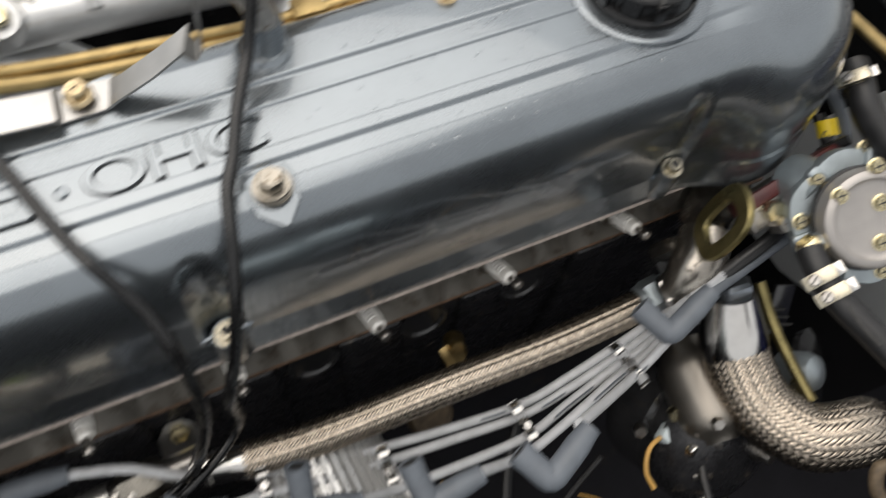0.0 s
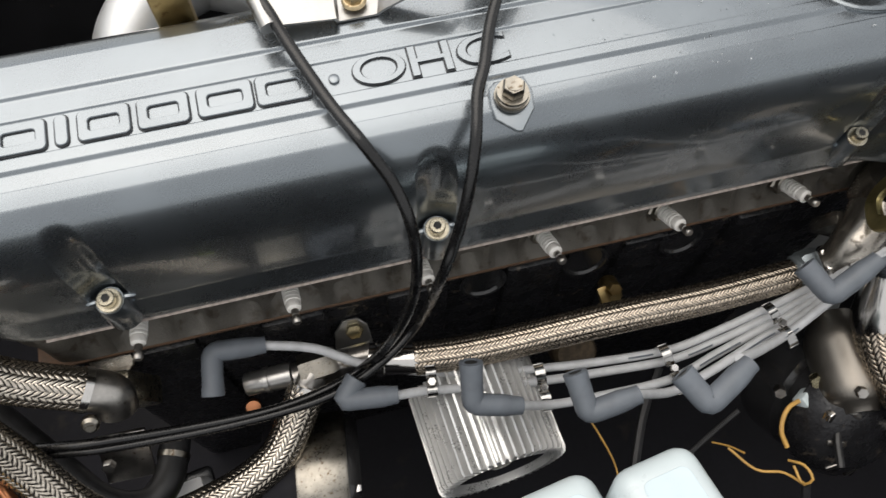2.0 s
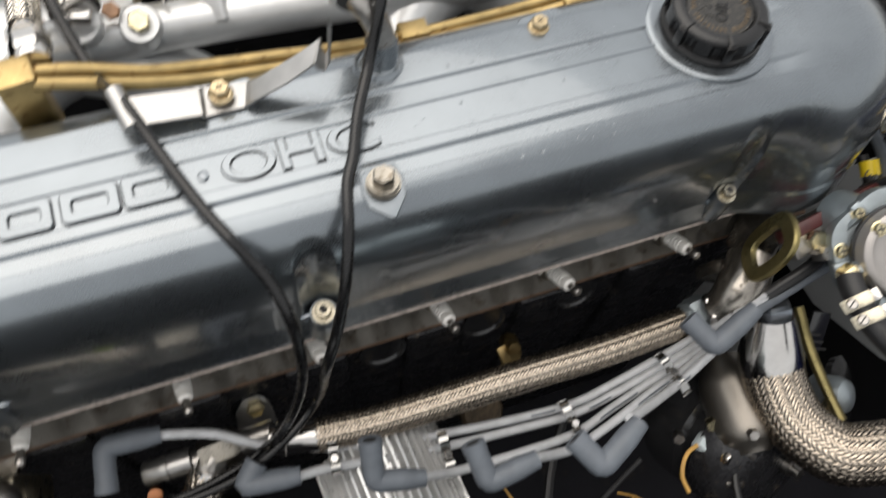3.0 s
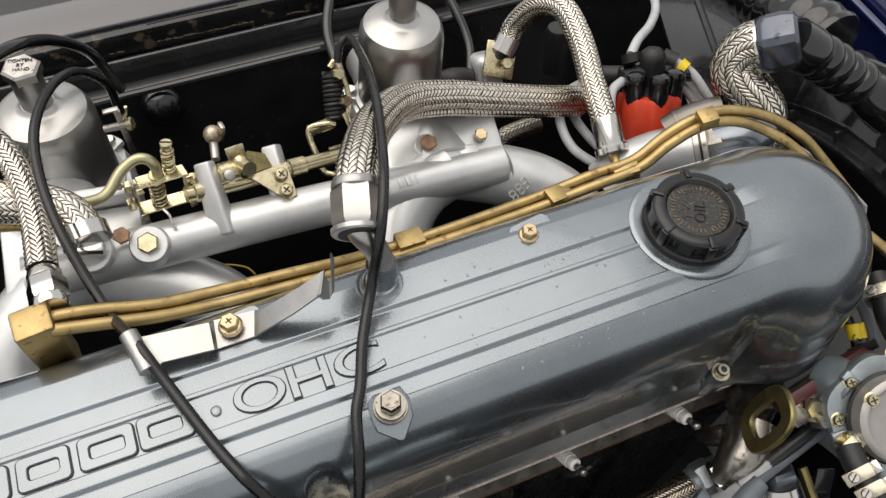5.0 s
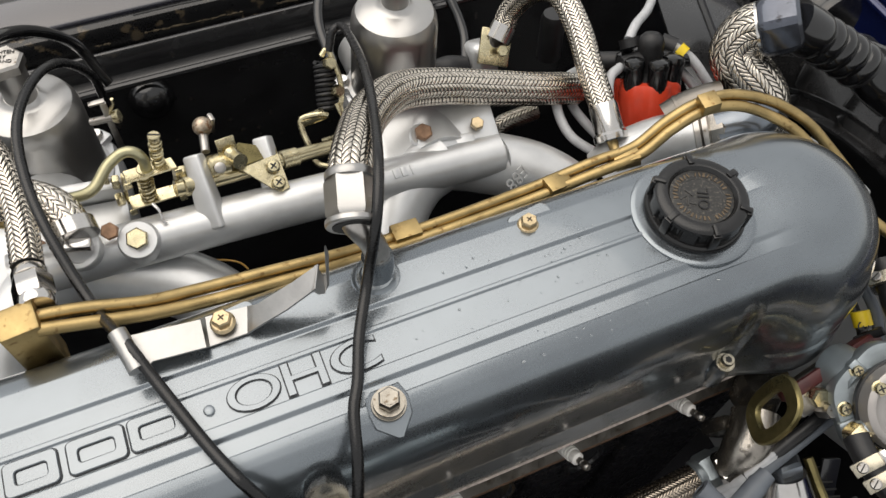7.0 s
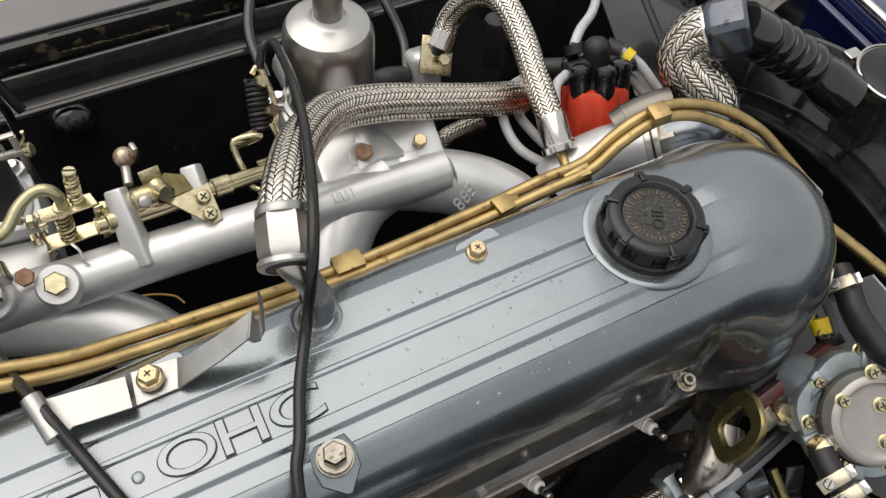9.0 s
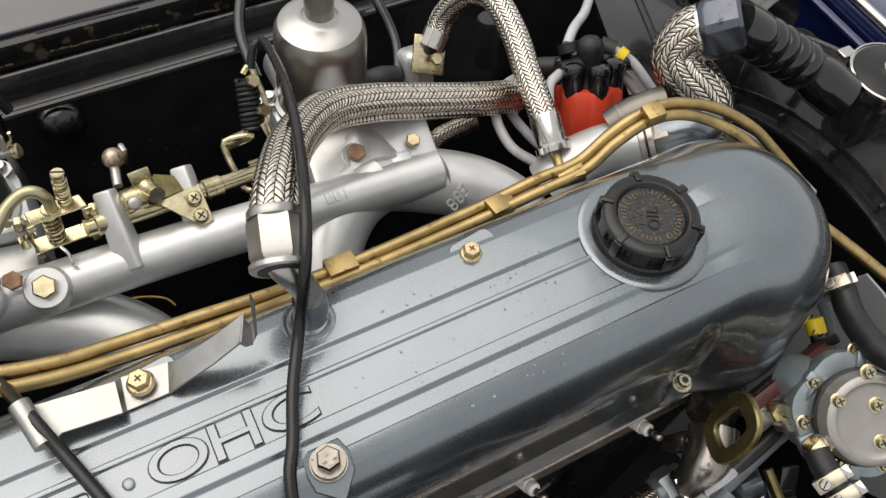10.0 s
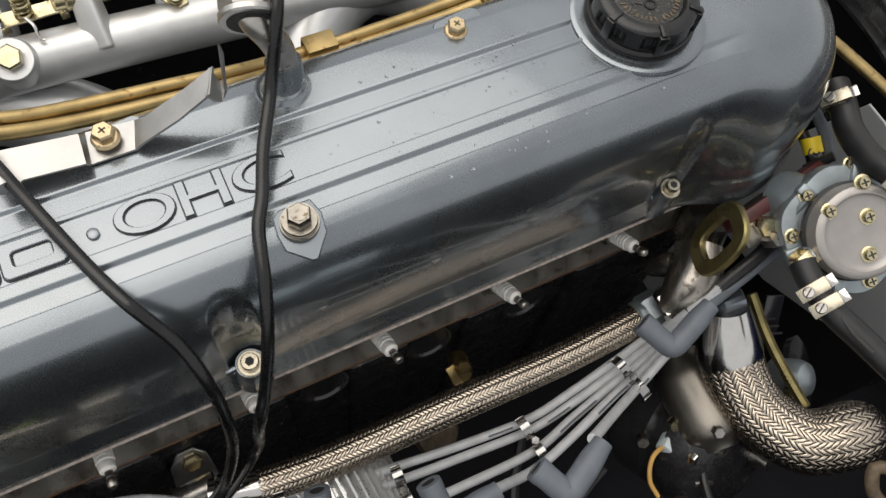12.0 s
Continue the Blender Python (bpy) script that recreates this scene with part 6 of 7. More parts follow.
# hoses at the rear carburettor
pts = [(0.0606, 0.2683, 0.9675), (0.0755, 0.2529, 0.9620), (0.0850, 0.2274, 0.9563), (0.0881, 0.1924, 0.9522), (0.0870, 0.1568, 0.9507)]
hose = braided("braided_hose", pts, 0.0085, pts[-1], "slim braided hose into the brass junction", 12, 0.0038, wire=0.66, lean=1.1, cover=1.0)
nut("hose_end", (0.0904, 0.1213, 0.9587), Vector((0.0878, 0.1520, 0.9532)) - Vector((0.0904, 0.1213, 0.9587)), 0.0115, 0.030, CHROME, hose)
pts = [(0.0410, 0.2243, 0.9463), (0.0634, 0.2223, 0.9441), (0.0884, 0.2143, 0.9399), (0.1043, 0.2028, 0.9348), (0.1099, 0.1855, 0.9279)]
hose = braided("braided_hose", pts, 0.0135, pts[-1], "braided hose clamped into the manifold boss", 20, 0.0040, wire=0.78, lean=1.1, cover=1.0)
part("clamp", turned([(0.0152, -0.005), (0.0158, -0.005), (0.0158, 0.005), (0.0152, 0.005)], (0.1101, 0.1876, 0.9294), Vector((0.1098, 0.1825, 0.9256)) - Vector((0.1076, 0.1984, 0.9306)), 32), CHROME, hose)
part("clamp_screw", block((0.016, 0.007, 0.008), (0.1114, 0.1773, 0.9290), 0.0012, turn(10, 10, -10)), CHROME, hose)
solo("brass_stub_pipe", tube([(0.0430, 0.2197, 0.9280), (0.0614, 0.2194, 0.9221), (0.0772, 0.2182, 0.9168)], 0.0042, 12), BRASS, "short aged brass pipe", "pipe")


# ---- front far corner: distributor, thermostat housing, radiator parts ----
DA = Vector((0.12, 0.48, 0.87)).normalized()
DC = Vector((0.5754, 0.2169, 0.8350)) - DA * 0.045
DM = aim(DC, DA)
dist = thing("distributor", DC, "red distributor base with black capped terminals", "distributor")
part("red_base", turned([(0.0290, -0.030), (0.0296, -0.026), (0.0288, 0.052), (0.0282, 0.0650), (0.0264, 0.0685), (0.020, 0.0700), (0, 0.0700)], DC, DA, 72,
                        lambda a, r, h: r * (1 - 0.11 * (0.5 + 0.5 * math.cos(6 * a)) ** 3) if r > 0.025 else r), RED, dist)
for k in range(6):
    a = radians(60 * k + 30)
    q = DM @ Vector((0.0192 * math.cos(a), 0.0192 * math.sin(a), 0.0640))
    part("terminal_boot", turned([(0.0088, -0.004), (0.0092, -0.0030), (0.0091, 0.002), (0.0086, 0.004), (0.0085, 0.0175), (0.0090, 0.0185), (0.0090, 0.0220), (0.0078, 0.0250), (0.0046, 0.0266), (0, 0.0270)], q, DA + 0.06 * (DM.to_3x3() @ Vector((math.cos(a), math.sin(a), 0))), 26), GLOVE, dist)
part("cap_plate", turned([(0.0180, 0.0), (0.0200, 0.003), (0.0190, 0.008), (0.012, 0.012), (0, 0.012)], DC + DA * 0.0640, DA, 40), RUBBER, dist, "black cap plate")
part("centre_boot", turned([(0.0110, 0), (0.0108, 0.024), (0.0112, 0.025), (0.0112, 0.030), (0.0095, 0.034), (0.006, 0.037), (0, 0.0375)], DC + DA * 0.0710, DA, 26), RUBBER, dist)
for a, far in ((190, 0.050), (222, 0.040)):
    a = radians(a)
    p = DM @ Vector((0.0192 * math.cos(a), 0.0192 * math.sin(a), 0.0835))
    q = DM @ Vector((far * math.cos(a), far * math.sin(a), 0.0785))
    part("boot_arm", tube([p, p.lerp(q, 0.5), q], 0.0078, 20, 0.003, swell=lambda s: 1.0 - 0.18 * s), GLOVE, dist)


def dist_lead(points, label="grey ignition lead at the distributor", sleeve=None):
    ob = thing("ignition_lead", points[0], label, "ignition lead", "ignition leads")
    part("cable", tube(points, 0.0042, 14), LEAD, ob)
    if sleeve:
        part("boot", tube(sleeve, 0.0088, 18, 0.003), RUBBER, ob, "black rubber boot")
    return ob


dist_lead([(0.5686, 0.2562, 0.8782), (0.5838, 0.2701, 0.8789), (0.6161, 0.2960, 0.8655), (0.6490, 0.3341, 0.8483), (0.6712, 0.3845, 0.8341)], sleeve=[(0.5686, 0.2511, 0.8741), (0.5688, 0.2571, 0.8792)])
dist_lead([(0.5475, 0.2553, 0.8478), (0.5261, 0.2603, 0.8519), (0.5050, 0.2529, 0.8473), (0.4950, 0.2342, 0.8412), (0.4948, 0.2080, 0.8362), (0.5081, 0.1887, 0.8313), (0.5203, 0.1802, 0.8266)],
          sleeve=[(0.5654, 0.2545, 0.8553), (0.5495, 0.2640, 0.8516)])
dist_lead([(0.5449, 0.2617, 0.8366), (0.5254, 0.2615, 0.8312), (0.5176, 0.2453, 0.8282), (0.5199, 0.2214, 0.8263), (0.5267, 0.2007, 0.8235)])
dist_lead([(0.5531, 0.2388, 0.8677), (0.5378, 0.2301, 0.8691), (0.5296, 0.2133, 0.8611), (0.5274, 0.1916, 0.8489), (0.5291, 0.1779, 0.8412)], sleeve=[(0.5753, 0.2382, 0.8690), (0.5540, 0.2383, 0.8679)])
tagged_lead = dist_lead([(0.6095, 0.2420, 0.8691), (0.6191, 0.2265, 0.8653), (0.6283, 0.2077, 0.8520), (0.6428, 0.1905, 0.8308)], "grey ignition lead with a yellow number tag", sleeve=[(0.6004, 0.2512, 0.8690), (0.6094, 0.2413, 0.8684)])
part("number_tag", tube([(0.6085, 0.2376, 0.8694), (0.6119, 0.2313, 0.8673)], 0.0085, 18, 0.002), YELLOW, tagged_lead, "yellow number tag")
dist_lead([(0.6105, 0.2390, 0.8526), (0.6179, 0.2235, 0.8472), (0.6282, 0.2032, 0.8343), (0.6376, 0.1892, 0.8187)])

stat = thing("thermostat_housing", (0.5470, 0.1537, 0.8545), "matt silver cast thermostat housing with steel fittings", "thermostat housing")
part("casting", tube([(0.5098, 0.1623, 0.8294), (0.5278, 0.1646, 0.8483), (0.5465, 0.1578, 0.8633), (0.5692, 0.1431, 0.8779)], 0.0210, 32, 0.004, swell=lambda s: 1.25 - 0.25 * smooth(0, 0.5, s)), MANIFOLD, stat)
part("collar", turned([(0.0200, -0.005), (0.0225, -0.004), (0.0225, 0.000), (0.0205, 0.001), (0.0225, 0.002), (0.0225, 0.006), (0.020, 0.007)], (0.5692, 0.1431, 0.8779), Vector((0.5826, 0.1368, 0.8845)) - Vector((0.5692, 0.1431, 0.8779)), 40), STEEL, stat)
part("union_nut", hexagon(0.0195, 0.016, (0.5721, 0.1404, 0.8799), Vector((0.5879, 0.1343, 0.8873)) - Vector((0.5727, 0.1408, 0.8792))), DULL, stat)
part("elbow", tube([(0.5789, 0.1382, 0.8824), (0.5927, 0.1341, 0.8883), (0.6088, 0.1356, 0.8913), (0.6203, 0.1426, 0.8910)], 0.0190, 28, 0.003), ANODISED, stat, "blue-grey anodised elbow")
part("riser", tube([(0.5519, 0.1668, 0.8797), (0.5651, 0.1653, 0.8886), (0.5814, 0.1614, 0.8961), (0.5900, 0.1586, 0.8985)], 0.0128, 24, 0.004), HOUSING, stat)
part("riser_ring", turned([(0.0126, 0), (0.0134, 0.0004), (0.0134, 0.003), (0.0126, 0.0034)], (0.5586, 0.1664, 0.8844), Vector((0.5816, 0.1620, 0.8967)) - Vector((0.5586, 0.1664, 0.8844)), 28), HOUSING, stat)

pts = [(0.6254, 0.1729, 0.9473), (0.6175, 0.1811, 0.9377), (0.6102, 0.1812, 0.9230), (0.6108, 0.1706, 0.9128), (0.6178, 0.1564, 0.9050), (0.6237, 0.1458, 0.8931), (0.6256, 0.1390, 0.8717)]
hose = braided("braided_hose", pts, 0.0198, pts[1], "thick braided upper radiator hose bent in an S", 20, 0.0040, wire=0.74, lean=0.9, cover=0.86)
part("hose_nut", lathe(bmesh.new(), [(0.0205, -0.001), (0.0222, 0.001), (0.0236, 0.004), (0.0242, 0.009), (0.0240, 0.020), (0.0222, 0.0275), (0.018, 0.030)], aim((0.6190, 0.1765, 0.9437), Vector((0.6389, 0.1633, 0.9573)) - Vector((0.6168, 0.1776, 0.9423)), 15), 48, lambda a, r, h: r * 0.985 * min(1.0, 0.93 / math.cos((a % (math.pi / 3)) - math.pi / 6))), NUT_DARK, hose, "large dark anodised nut", sharp=0.4)
part("end_ring", turned([(0.0203, -0.0012), (0.0212, -0.0012), (0.0212, 0.0008), (0.0203, 0.0008)], (0.6190, 0.1765, 0.9437), Vector((0.6389, 0.1633, 0.9573)) - Vector((0.6168, 0.1776, 0.9423)), 36), CHROME, hose, "bright end ring")

ribs = [(0.6402, 0.1678, 0.9507), (0.6543, 0.1595, 0.9431), (0.6773, 0.1508, 0.9292), (0.7022, 0.1346, 0.9136), (0.7282, 0.1092, 0.8954)]
rh = thing("radiator_hose", ribs[1], "ribbed black rubber radiator hose with a clamp", "hose")
part("rubber", tube(ribs, 0.0172, 32, 0.0014, swell=lambda s: 1.12 - 0.16 * smooth(0.16, 0.24, s) + 0.16 * smooth(0.66, 0.86, s) + (0.15 * abs(math.sin(math.pi * (s - 0.22) / 0.115)) ** 0.7 if 0.22 < s < 0.68 else 0.0)), GLOVE, rh)
part("clamp", tube([(0.6989, 0.1366, 0.9160), (0.7038, 0.1330, 0.9127)], 0.0172, 28, 0.002), PLASTIC, rh)
solo("intake_duct", tube([(0.7140, 0.3229, 0.8834), (0.7214, 0.2775, 0.8840), (0.7137, 0.2253, 0.9000), (0.7165, 0.1846, 0.9057)], 0.030, 28, 0.004, swell=lambda s: 1 + 0.03 * math.sin(s * 60)), GLOVE, "ribbed black air duct", "duct")

box = thing("radiator_side_shield", (0.6725, 0.2824, 0.8244), "black plastic side shield with a pressed panel", "shield")
A, B, C, D = (Vector(q) for q in ((0.7123, 0.3917, 0.7952), (0.6645, 0.2117, 0.8117), (0.6702, 0.1992, 0.8380), (0.7608, 0.3572, 0.8094)))
part("sheet", frame_bar((A + D) / 2, (B + C) / 2, 0.090, 0.004), SHROUD, box)
part("edge", tube([A, (A + B) / 2, B], 0.004, 8, 0.01), PLASTIC, box)
part("rib", tube([(A + D) / 2, (A + B + C + D) / 4, (B + C) / 2], 0.005, 8, 0.01), PLASTIC, box)

# fan shroud ring
SC = Vector((0.775, 0.064, 0.5535))
shroud = thing("fan_shroud", SC, "black plastic fan shroud with stiffening ribs", "fan shroud")


def arc(r0, r1, x0, x1, a0, a1, n=60, slope=0.0):
    """A ring segment; slope carries its outer edge forward."""
    bm = bmesh.new()
    rings = []
    for k in range(n + 1):
        a = radians(a0 + (a1 - a0) * k / n)
        rings.append([bm.verts.new((x, SC.y + r * math.cos(a), SC.z + r * math.sin(a))) for x, r in ((x0, r0), (x0 + slope, r1), (x1 + slope, r1), (x1, r0))])
    for p, q in zip(rings, rings[1:]):
        for i in range(4):
            bm.faces.new((p[i], p[(i + 1) % 4], q[(i + 1) % 4], q[i]))
    bm.faces.new(rings[0]), bm.faces.new(rings[-1])
    return bm


part("inner_ring", arc(0.2590, 0.2625, 0.748, 0.768, 0, 180), SHROUD, shroud)
part("channel", arc(0.2625, 0.2720, 0.760, 0.764, 0, 180, slope=0.006), SHROUD, shroud)
part("rim", arc(0.2715, 0.2760, 0.764, 0.784, 0, 180), SHROUD, shroud)
part("ledge", arc(0.2760, 0.3000, 0.766, 0.771, 0, 180, slope=0.018), SHROUD, shroud)
part("face", arc(0.2980, 0.3220, 0.788, 0.793, 0, 180, slope=0.020), SHROUD, shroud)
part("outer_lip", arc(0.2965, 0.3005, 0.784, 0.802, 0, 180), SHROUD, shroud)
for k in range(11):
    a = radians(18 + 13 * k)
    p = Vector((0.764, SC.y + 0.2672 * math.cos(a), SC.z + 0.2672 * math.sin(a)))
    part("stiffener", block((0.016, 0.0096, 0.0030), p, 0.0006, Matrix.Rotation(a, 4, "X")), SHROUD, shroud)
    p = Vector((0.772, SC.y + 0.2875 * math.cos(a), SC.z + 0.2875 * math.sin(a)))
    part("stiffener", block((0.012, 0.0230, 0.0026), p, 0.0006, Matrix.Rotation(a, 4, "X") @ turn(0, 0, -37)), SHROUD, shroud)

fan = thing("cooling_fan", (0.715, 0.064, 0.5535), "pale grey metal cooling fan at rest", "fan")
part("hub", turned([(0.045, 0), (0.045, 0.03), (0.03, 0.04), (0, 0.04)], (0.715, 0.064, 0.5535), (1, 0, 0), 32), BLACK, fan)
blade = []
for k in range(13):
    f = k / 12
    blade.append((0.262 * math.cos(radians(105 + 54 * f)), (0.262 - 0.010 * (2 * abs(f - 0.5)) ** 6) * math.sin(radians(105 + 54 * f))))
blade += [(-0.200, 0.040), (-0.120, -0.010), (-0.050, -0.020), (-0.020, 0.040), (-0.035, 0.140)]
for k, spin in enumerate((0, -72, -144, 138)):
    m = Matrix.Translation((0.722, 0.064, 0.5535)) @ Matrix(((0, 0, 1, 0), (1, 0, 0, 0), (0, 1, 0, 0), (0, 0, 0, 1)))
    part("blade", plate(blade, 0.0022, m @ Matrix.Translation((0, 0, 0.0016 * k)) @ turn(0, 0, spin), 0.0006), FAN, fan, "wide pale grey blade")

# radiator with its cap, and the blue body edge
rad = thing("radiator", (0.82, 0.0, 0.40), "black radiator with a chrome pressure cap", "radiator")
part("core", block((0.050, 0.44, 0.44), (0.830, 0.02, 0.55), 0.006), BLACK, rad)
part("top_tank", block((0.060, 0.44, 0.060), (0.825, 0.02, 0.790), 0.014), BLACK, rad, "black top tank")
RC = Vector((0.7816, 0.1091, 0.8978))
part("neck", turned([(0.022, -0.070), (0.022, -0.020), (0.020, -0.016), (0.020, -0.004), (0.024, -0.002), (0, -0.002)], RC, (0, 0, 1), 32), BLACK, rad)
pc = part("pressure_cap", turned([(0.0285, -0.013), (0.0330, -0.012), (0.0340, 0.000), (0.0335, 0.0025), (0.0318, 0.003), (0.0312, 0.0015), (0, 0.0015)], RC, (0, 0, 1), 40), CHROME, rad, "chrome radiator cap")
for s in (-1, 1):
    part("ear", block((0.014, 0.010, 0.004), RC + Vector((-s * 0.016, s * 0.034, -0.001)), 0.0012), CHROME, pc)
part("dark_face", turned([(0.0308, 0), (0.0300, 0.0012), (0.020, 0.0035), (0.012, 0.004), (0, 0.004)], RC + Vector((0, 0, 0.0012)), (0, 0, 1), 40), CAP_BLACK, pc, "dark cap face")
part("centre_rivet", turned([(0.0085, 0), (0.0085, 0.003), (0.006, 0.0036), (0.004, 0.0015), (0, 0.0015)], RC + Vector((0, 0, 0.0050)), (0, 0, 1), 24), CHROME, pc)
body = thing("front_body_edge", (0.90, 0.15, 0.80), "dark blue body panel with a bright trim strip", "body panel", kind="structure")
part("panel", block((0.09, 1.10, 0.02), (0.920, 0.05, 0.828), 0.006, turn(0, 12, 0)), BLUE, body)
part("trim", tube([(0.880, -0.40, 0.8500), (0.884, 0.10, 0.8500), (0.880, 0.55, 0.8480)], 0.0050, 12, 0.02), CHROME, body, "bright trim strip")
part("second_edge", tube([(0.866, -0.40, 0.8300), (0.868, 0.10, 0.8300), (0.866, 0.55, 0.8280)], 0.0045, 10, 0.02), BLUE, body)
part("front_face", block((0.02, 1.10, 0.30), (0.885, 0.05, 0.680), 0.006), BLUE, body)

# ---- sheet bracket with the cable clip on the cover's far edge ----
brk = thing("cable_bracket", (0.181, 0.079, 0.947), "bent bare aluminium bracket bolted to the cover", "bracket")
edge_a = [(0.1343, 0.0658, 0.9560), (0.1405, 0.0689, 0.9560), (0.1690, 0.0664, 0.9560), (0.1706, 0.0692, 0.9500), (0.1918, 0.0695, 0.9500), (0.1953, 0.0684, 0.9540), (0.2159, 0.0682, 0.9640), (0.2335, 0.0690, 0.9745)]
edge_b = [(0.1256, 0.0884, 0.9580), (0.1369, 0.0867, 0.9580), (0.1701, 0.0839, 0.9560), (0.1726, 0.0878, 0.9500), (0.1963, 0.0859, 0.9500), (0.2014, 0.0823, 0.9550), (0.2237, 0.0812, 0.9680), (0.2395, 0.0815, 0.9775)]


part("sheet", ribbon(edge_a, edge_b, 0.0014), RAW_ALU, brk, sharp=0.3)
part("end_tongue", ribbon([(0.2320, 0.0690, 0.9742), (0.2352, 0.0676, 0.9690), (0.2385, 0.0690, 0.9655), (0.2412, 0.0730, 0.9675), (0.2430, 0.0775, 0.9740), (0.2455, 0.0815, 0.9835)], [(0.2385, 0.0812, 0.9772), (0.2398, 0.0790, 0.9720), (0.2410, 0.0775, 0.9690), (0.2425, 0.0782, 0.9710), (0.2435, 0.0812, 0.9790), (0.2448, 0.0838, 0.9890)], 0.0014), RAW_ALU, brk, sharp=0.3)
part("cable_clip", tube([(0.1281, 0.0869, 0.9660), (0.1308, 0.0752, 0.9640), (0.1334, 0.0633, 0.9620)], 0.0052, 18, 0.003), RAW_ALU, brk, "rolled clip round the cable")
cross_bolt((0.181, 0.079, 0.9525), (0, 0, 1), spin=5, r=0.0056, mat=TAN_ZINC)

# ---- black control cables over the cover ----
left = [(0.1450, 0.3302, 0.8837), (0.1444, 0.3318, 0.9140), (0.1314, 0.3181, 0.9451), (0.1163, 0.2916, 0.9633), (0.1023, 0.2534, 0.9700), (0.0987, 0.2146, 0.9688), (0.1035, 0.1699, 0.9632), (0.1165, 0.1182, 0.9487), (0.1310, 0.0800, 0.9660), (0.1410, 0.0525, 0.9600),
        (0.1553, 0.0139, 0.9560), (0.1647, -0.0078, 0.9560), (0.1688, -0.0149, 0.9520), (0.1782, -0.0300, 0.9390), (0.1831, -0.0460, 0.9242), (0.1838, -0.0580, 0.8991), (0.1795, -0.0660, 0.8614), (0.1665, -0.0720, 0.8188), (0.1445, -0.0632, 0.7319), (0.1106, -0.0727, 0.7239), (0.0680, -0.0784, 0.7249), (0.0123, -0.0788, 0.7329), (-0.0430, -0.0778, 0.7469), (-0.0751, -0.0737, 0.7477), (-0.1228, -0.0652, 0.7470)]
right = [(0.3209, 0.3209, 0.8893), (0.3276, 0.3285, 0.9017), (0.3348, 0.3227, 0.9095), (0.3236, 0.2521, 0.9515), (0.3142, 0.2059, 0.9728), (0.3048, 0.1687, 0.9867), (0.2886, 0.1163, 1.0062), (0.2756, 0.0847, 0.9988), (0.2620, 0.0655, 0.9684), (0.2477, 0.0396, 0.9620), (0.2375, 0.0143, 0.9620), (0.2302, 0.0001, 0.9600),
         (0.2239, -0.0220, 0.9510), (0.2165, -0.0400, 0.9321), (0.2068, -0.0540, 0.9029), (0.1957, -0.0640, 0.8707), (0.1867, -0.0496, 0.7603), (0.1543, -0.0672, 0.7416), (0.1185, -0.0783, 0.7305), (0.0759, -0.0819, 0.7254), (0.0193, -0.0831, 0.7305), (-0.0415, -0.0815, 0.7401), (-0.0723, -0.0775, 0.7402), (-0.1236, -0.0719, 0.7454)]
for line in (left, right):
    ob = thing("control_cable", line[8], "black sheathed control cable draped over the cover", "cable", "control cables")
    part("sheath", tube(line, 0.0033, 12, 0.004), SHEATH, ob)
solo("overflow_hose", tube([(0.0748, 0.2914, 0.9883), (0.0984, 0.3163, 0.9798), (0.1186, 0.3486, 0.9514), (0.1380, 0.3705, 0.9124), (0.1499, 0.3636, 0.8742)], 0.0043, 14), GLOVE, "black rubber hose behind the rear carburettor", "hose")
solo("vacuum_hose", tube([(0.3375, 0.3751, 0.8187), (0.3396, 0.4160, 0.8313), (0.3534, 0.4491, 0.8413), (0.3733, 0.4766, 0.8483)], 0.0050, 14), GLOVE, "black vacuum hose beside the carburettor", "hose")
solo("vacuum_hose", tube([(0.4576, 0.3406, 0.8032), (0.4707, 0.3753, 0.8121), (0.4692, 0.4077, 0.8284), (0.4611, 0.4417, 0.8453)], 0.0050, 14), GLOVE, "black vacuum hose rising behind the carburettor", "hose")

# ---- rear near corner ----
copper = thing("copper_brake_pipe", (-0.1145, -0.1187, 0.7636), "copper pipe screwed into a brass nut", "pipe")
part("pipe", tube([(-0.1290, -0.0681, 0.7376), (-0.1199, -0.0898, 0.7502), (-0.1129, -0.1148, 0.7581)], 0.0050, 14), COPPER, copper)
part("second_pipe", tube([(-0.1314, -0.0658, 0.7280), (-0.1158, -0.0946, 0.7250), (-0.1047, -0.1345, 0.7128)], 0.0050, 14), COPPER, copper)
part("pipe_nut", hexagon(0.0098, 0.014, (-0.1110, -0.1235, 0.7611), Vector((-0.1137, -0.1111, 0.7593)) - Vector((-0.1110, -0.1235, 0.7611))), BRASS, copper)
part("valve_body", turned([(0.013, -0.02), (0.014, 0.004), (0.012, 0.007), (0, 0.007)], (-0.1113, -0.1333, 0.7594), (-0.1, 0.2, 1), 28), POLISHED, copper)
solo("cast_elbow", tube([(-0.1369, -0.0703, 0.7865), (-0.1244, -0.0675, 0.7870), (-0.1265, -0.0784, 0.7790), (-0.1411, -0.0924, 0.7709)], 0.014, 20), STEEL, "worn cast elbow at the bulkhead side", "pipe elbow")
can = thing("starter_solenoid", (0.0886, -0.1176, 0.5925), "silver banded cylinder below the hoses", "canister")
ca = Vector((0.0919, -0.1212, 0.6121))
cx = Vector((0.1206, -0.1207, 0.6013)) - Vector((0.0634, -0.1142, 0.6050))
part("band", turned([(0.0560, -0.024), (0.0570, -0.022), (0.0570, 0.014), (0.0560, 0.016), (0, 0.016)], ca, cx, 48), GREASY, can, "bare metal band")
part("cap", turned([(0.0540, 0.016), (0.0520, 0.020), (0.046, 0.026), (0, 0.027)], ca, cx, 48), BLACK, can)
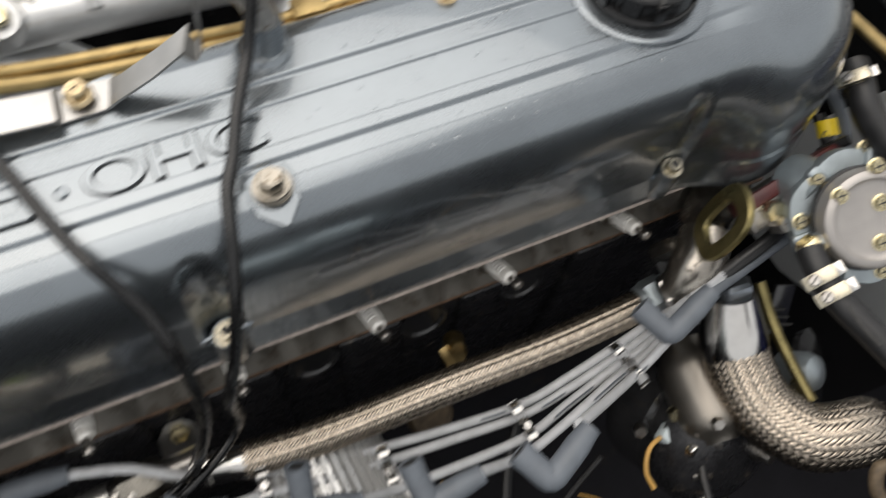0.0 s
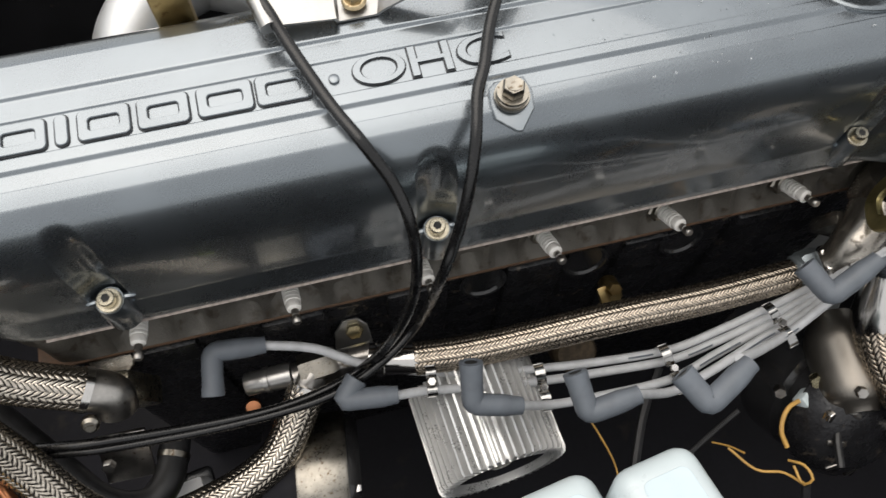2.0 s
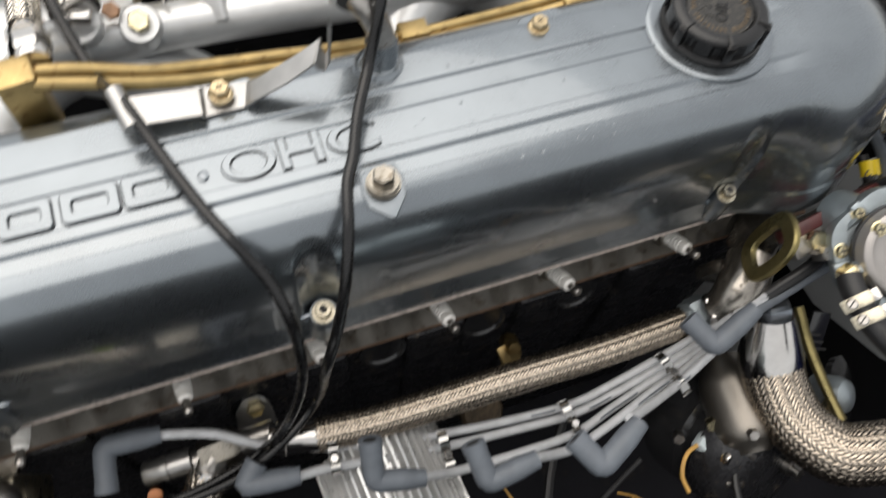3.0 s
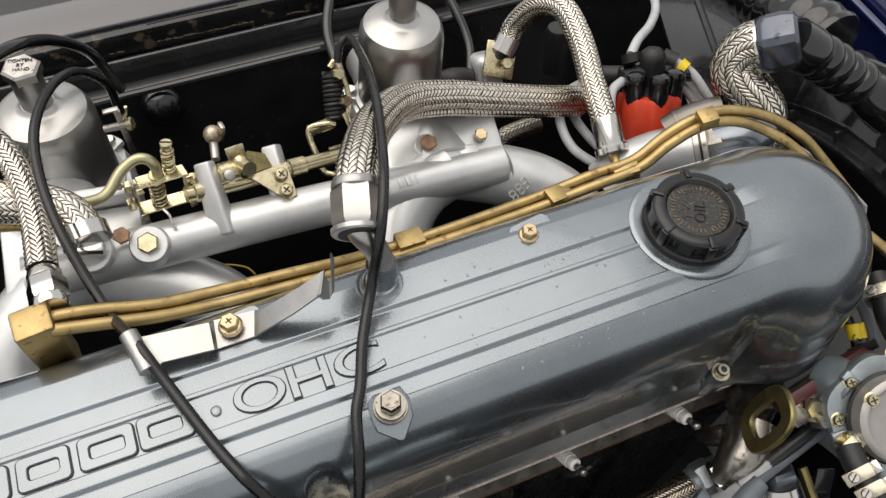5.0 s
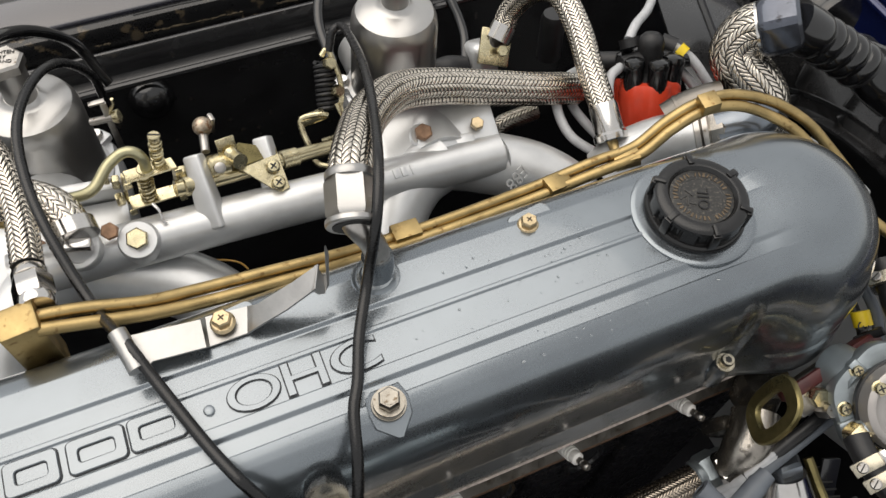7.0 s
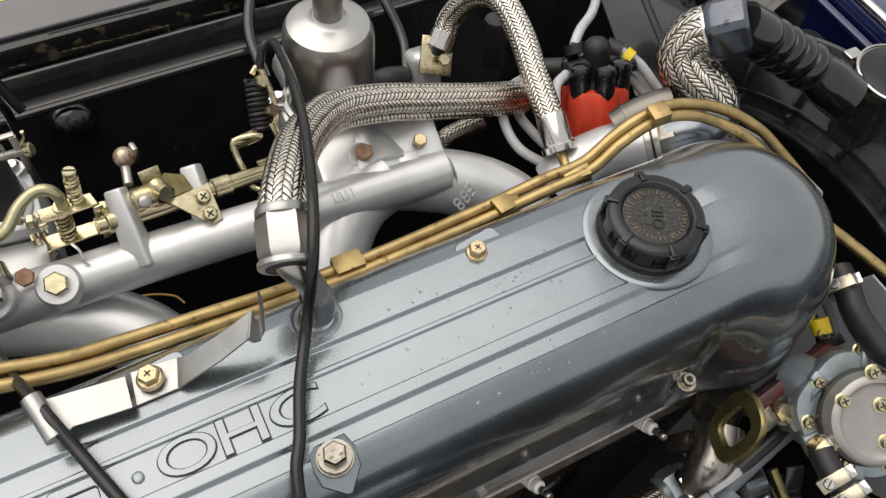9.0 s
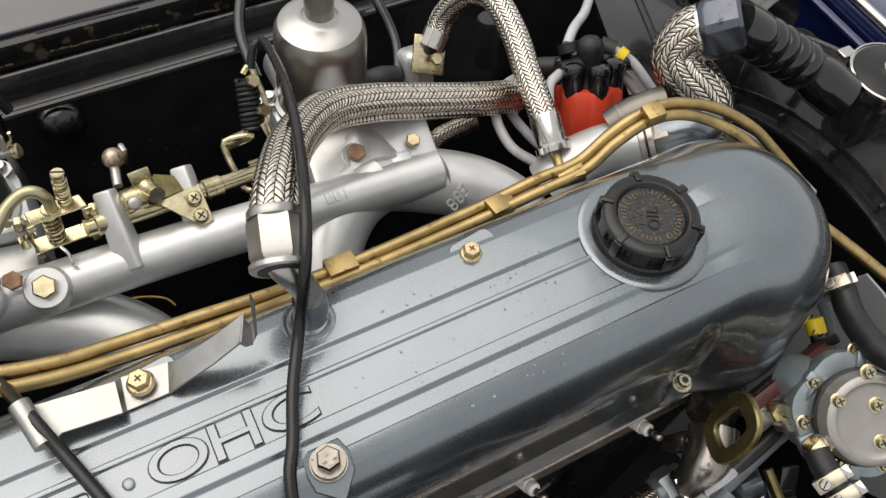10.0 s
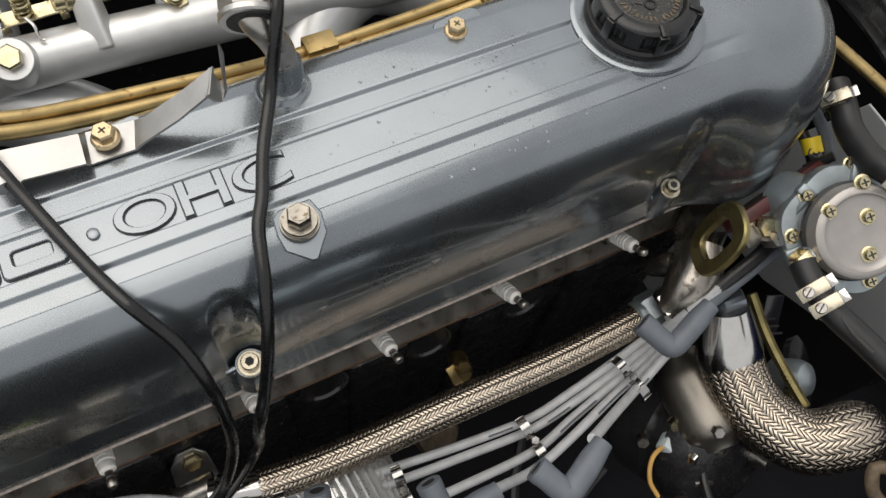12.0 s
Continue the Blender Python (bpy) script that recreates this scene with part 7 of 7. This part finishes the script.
part("body", turned([(0.0525, -0.050), (0.0525, -0.024), (0, -0.024)], ca, cx, 48), PIT, can)
part("stud", hexagon(0.0050, 0.010, (0.1080, -0.1374, 0.6546), cx), CHROME, can)
sticker = thing("warning_sticker", (-0.0038, -0.0943, 0.6281), "white warning sticker with small black print", "sticker")
s0 = Vector((-0.0440, -0.1156, 0.6387))
sx = (Vector((0.0249, -0.0964, 0.6331)) - Vector((-0.0293, -0.1058, 0.6416))).normalized()
sn = (Vector((0.124, -0.229, 1.303)) - s0).normalized()
sy = sn.cross(sx).normalized()
sn = sx.cross(sy)
SM = Matrix.Translation(s0) @ Matrix((sx, sy, sn)).transposed().to_4x4()
part("paper", plate(rounded(0.080, 0.028, 0.002), 0.0006, SM, 0.0001), PAPER, sticker)
part("print", letters("T STRIKE", 0.0048, 0.026, 0.0002, SM @ Matrix.Translation((-0.008, 0.004, 0.0007))), INK, sticker)
part("print", letters("WITH HA", 0.0048, 0.024, 0.0002, SM @ Matrix.Translation((-0.030, -0.006, 0.0007))), INK, sticker)
solo("sticker_support", block((0.10, 0.04, 0.03), s0 - sn * 0.0165, 0.004, Matrix((sx, sy, sn)).transposed().to_4x4()), BLACK, "black box under the warning sticker", "box")
lime = thing("lime_label", (0.0171, -0.1386, 0.6580), "folded lime green paper label", "label")
lm = Matrix.Translation((0.0107, -0.1359, 0.6288)) @ Matrix((sx, sy, sn)).transposed().to_4x4() @ turn(0, 0, 8)
part("paper", plate([(-0.010, -0.030), (0.010, -0.030), (0.012, 0.018), (-0.009, 0.011)], 0.0005, lm, 0.0001), LIME, lime)
for k in range(4):
    part("bar", block((0.013, 0.0012, 0.0003), (0, 0, 0), 0, lm @ Matrix.Translation((0, 0.008 - 0.005 * k, 0.0007))), INK, lime)
heater_loop = thing("rubber_hose", (-0.0653, -0.1053, 0.6830), "black rubber heater hose looping below", "hose")
part("rubber", tube([(-0.1304, -0.0264, 0.7287), (-0.0948, -0.0723, 0.7004), (-0.0683, -0.1048, 0.6840), (-0.0424, -0.1130, 0.6697), (-0.0249, -0.0978, 0.6631), (-0.0169, -0.0668, 0.6578)], 0.012, 16), RUBBER, heater_loop)
part("end_clamp", tube([(-0.0201, -0.0817, 0.6602), (-0.0188, -0.0774, 0.6599)], 0.0128, 20, 0.003), GREASY, heater_loop)
tabs = thing("rear_bracket", (-0.0564, -0.0804, 0.6644), "worn steel bracket on the block", "bracket")
part("sheet", block((0.036, 0.004, 0.044), (-0.0500, -0.0744, 0.6760), 0.001, turn(-40, 6, 0)), STEEL, tabs)
part("bolt", hexagon(0.0050, 0.006, (-0.0594, -0.0801, 0.6867), (0, -0.7, 0.6)), STEEL, tabs)
tap = thing("block_drain_tap", (0.3514, -0.0345, 0.6924), "brass drain tap in the block", "tap")
part("tap_body", turned([(0.0080, -0.012), (0.0080, 0.008), (0.006, 0.012), (0, 0.012)], (0.3478, -0.0409, 0.6979), (-0.2, -0.7, 0.6), 18), BRASS, tap)
part("tap_nut", hexagon(0.0060, 0.009, (0.3472, -0.0411, 0.7088), (-0.1, -0.6, 0.7)), BRASS, tap)
part("tap_lever", block((0.008, 0.022, 0.004), (0.3385, -0.0492, 0.7053), 0.001, turn(30, 0, 10)), BRASS, tap)
solo("copper_end", turned([(0.006, 0), (0.006, 0.006), (0, 0.007)], (0.0464, -0.0523, 0.6510), (0, -0.6, 0.8), 18), COPPER, "bright copper pipe end in the shadow", "pipe end")
pan = thing("oil_sensor", (0.3140, -0.0720, 0.6478), "gold plated round cover on the block", "cover")
part("cup", turned([(0.019, -0.01), (0.019, 0.008), (0.016, 0.012), (0, 0.012)], (0.3172, -0.0675, 0.6391), (0.0, -0.5, 0.8), 32), SCUFF, pan)

wire([(0.1643, 0.2247, 0.7922), (0.1735, 0.2269, 0.7928), (0.1882, 0.2250, 0.7907), (0.2019, 0.2196, 0.7868), (0.2069, 0.2130, 0.7827)], 0.0008, ORANGE, "thin orange wire behind the manifold")
hex_bolt((0.1287, 0.1970, 0.9059), (0, -0.45, 0.9), 0.0060, RUSTY, "rusty hexagon bolt on the balance tube", False, spin=8)

# ---- drops of water on the cover ----
rng = random.Random(11)
bm = bmesh.new()
for k in range(80):
    x, y = rng.gauss(0.365, 0.045), rng.uniform(-0.004, 0.072)
    if 0.25 < x < 0.50 and math.hypot(x - 0.373, y - 0.079) > 0.016 and math.hypot(x - CAP[0], y - CAP[1]) > 0.046:
        r = rng.choice((0.0004, 0.0005, 0.0006, 0.0009))
        lathe(bm, [(r, -0.0002), (r * 0.92, r * 0.25), (r * 0.6, r * 0.5), (0, r * 0.58)], Matrix.Translation((x, y, top_height(x, y) + 0.0004)), 10)
solo("water_droplets", bm, WATER, "small clear water drops on the painted cover", "water drops", kind="stuff")
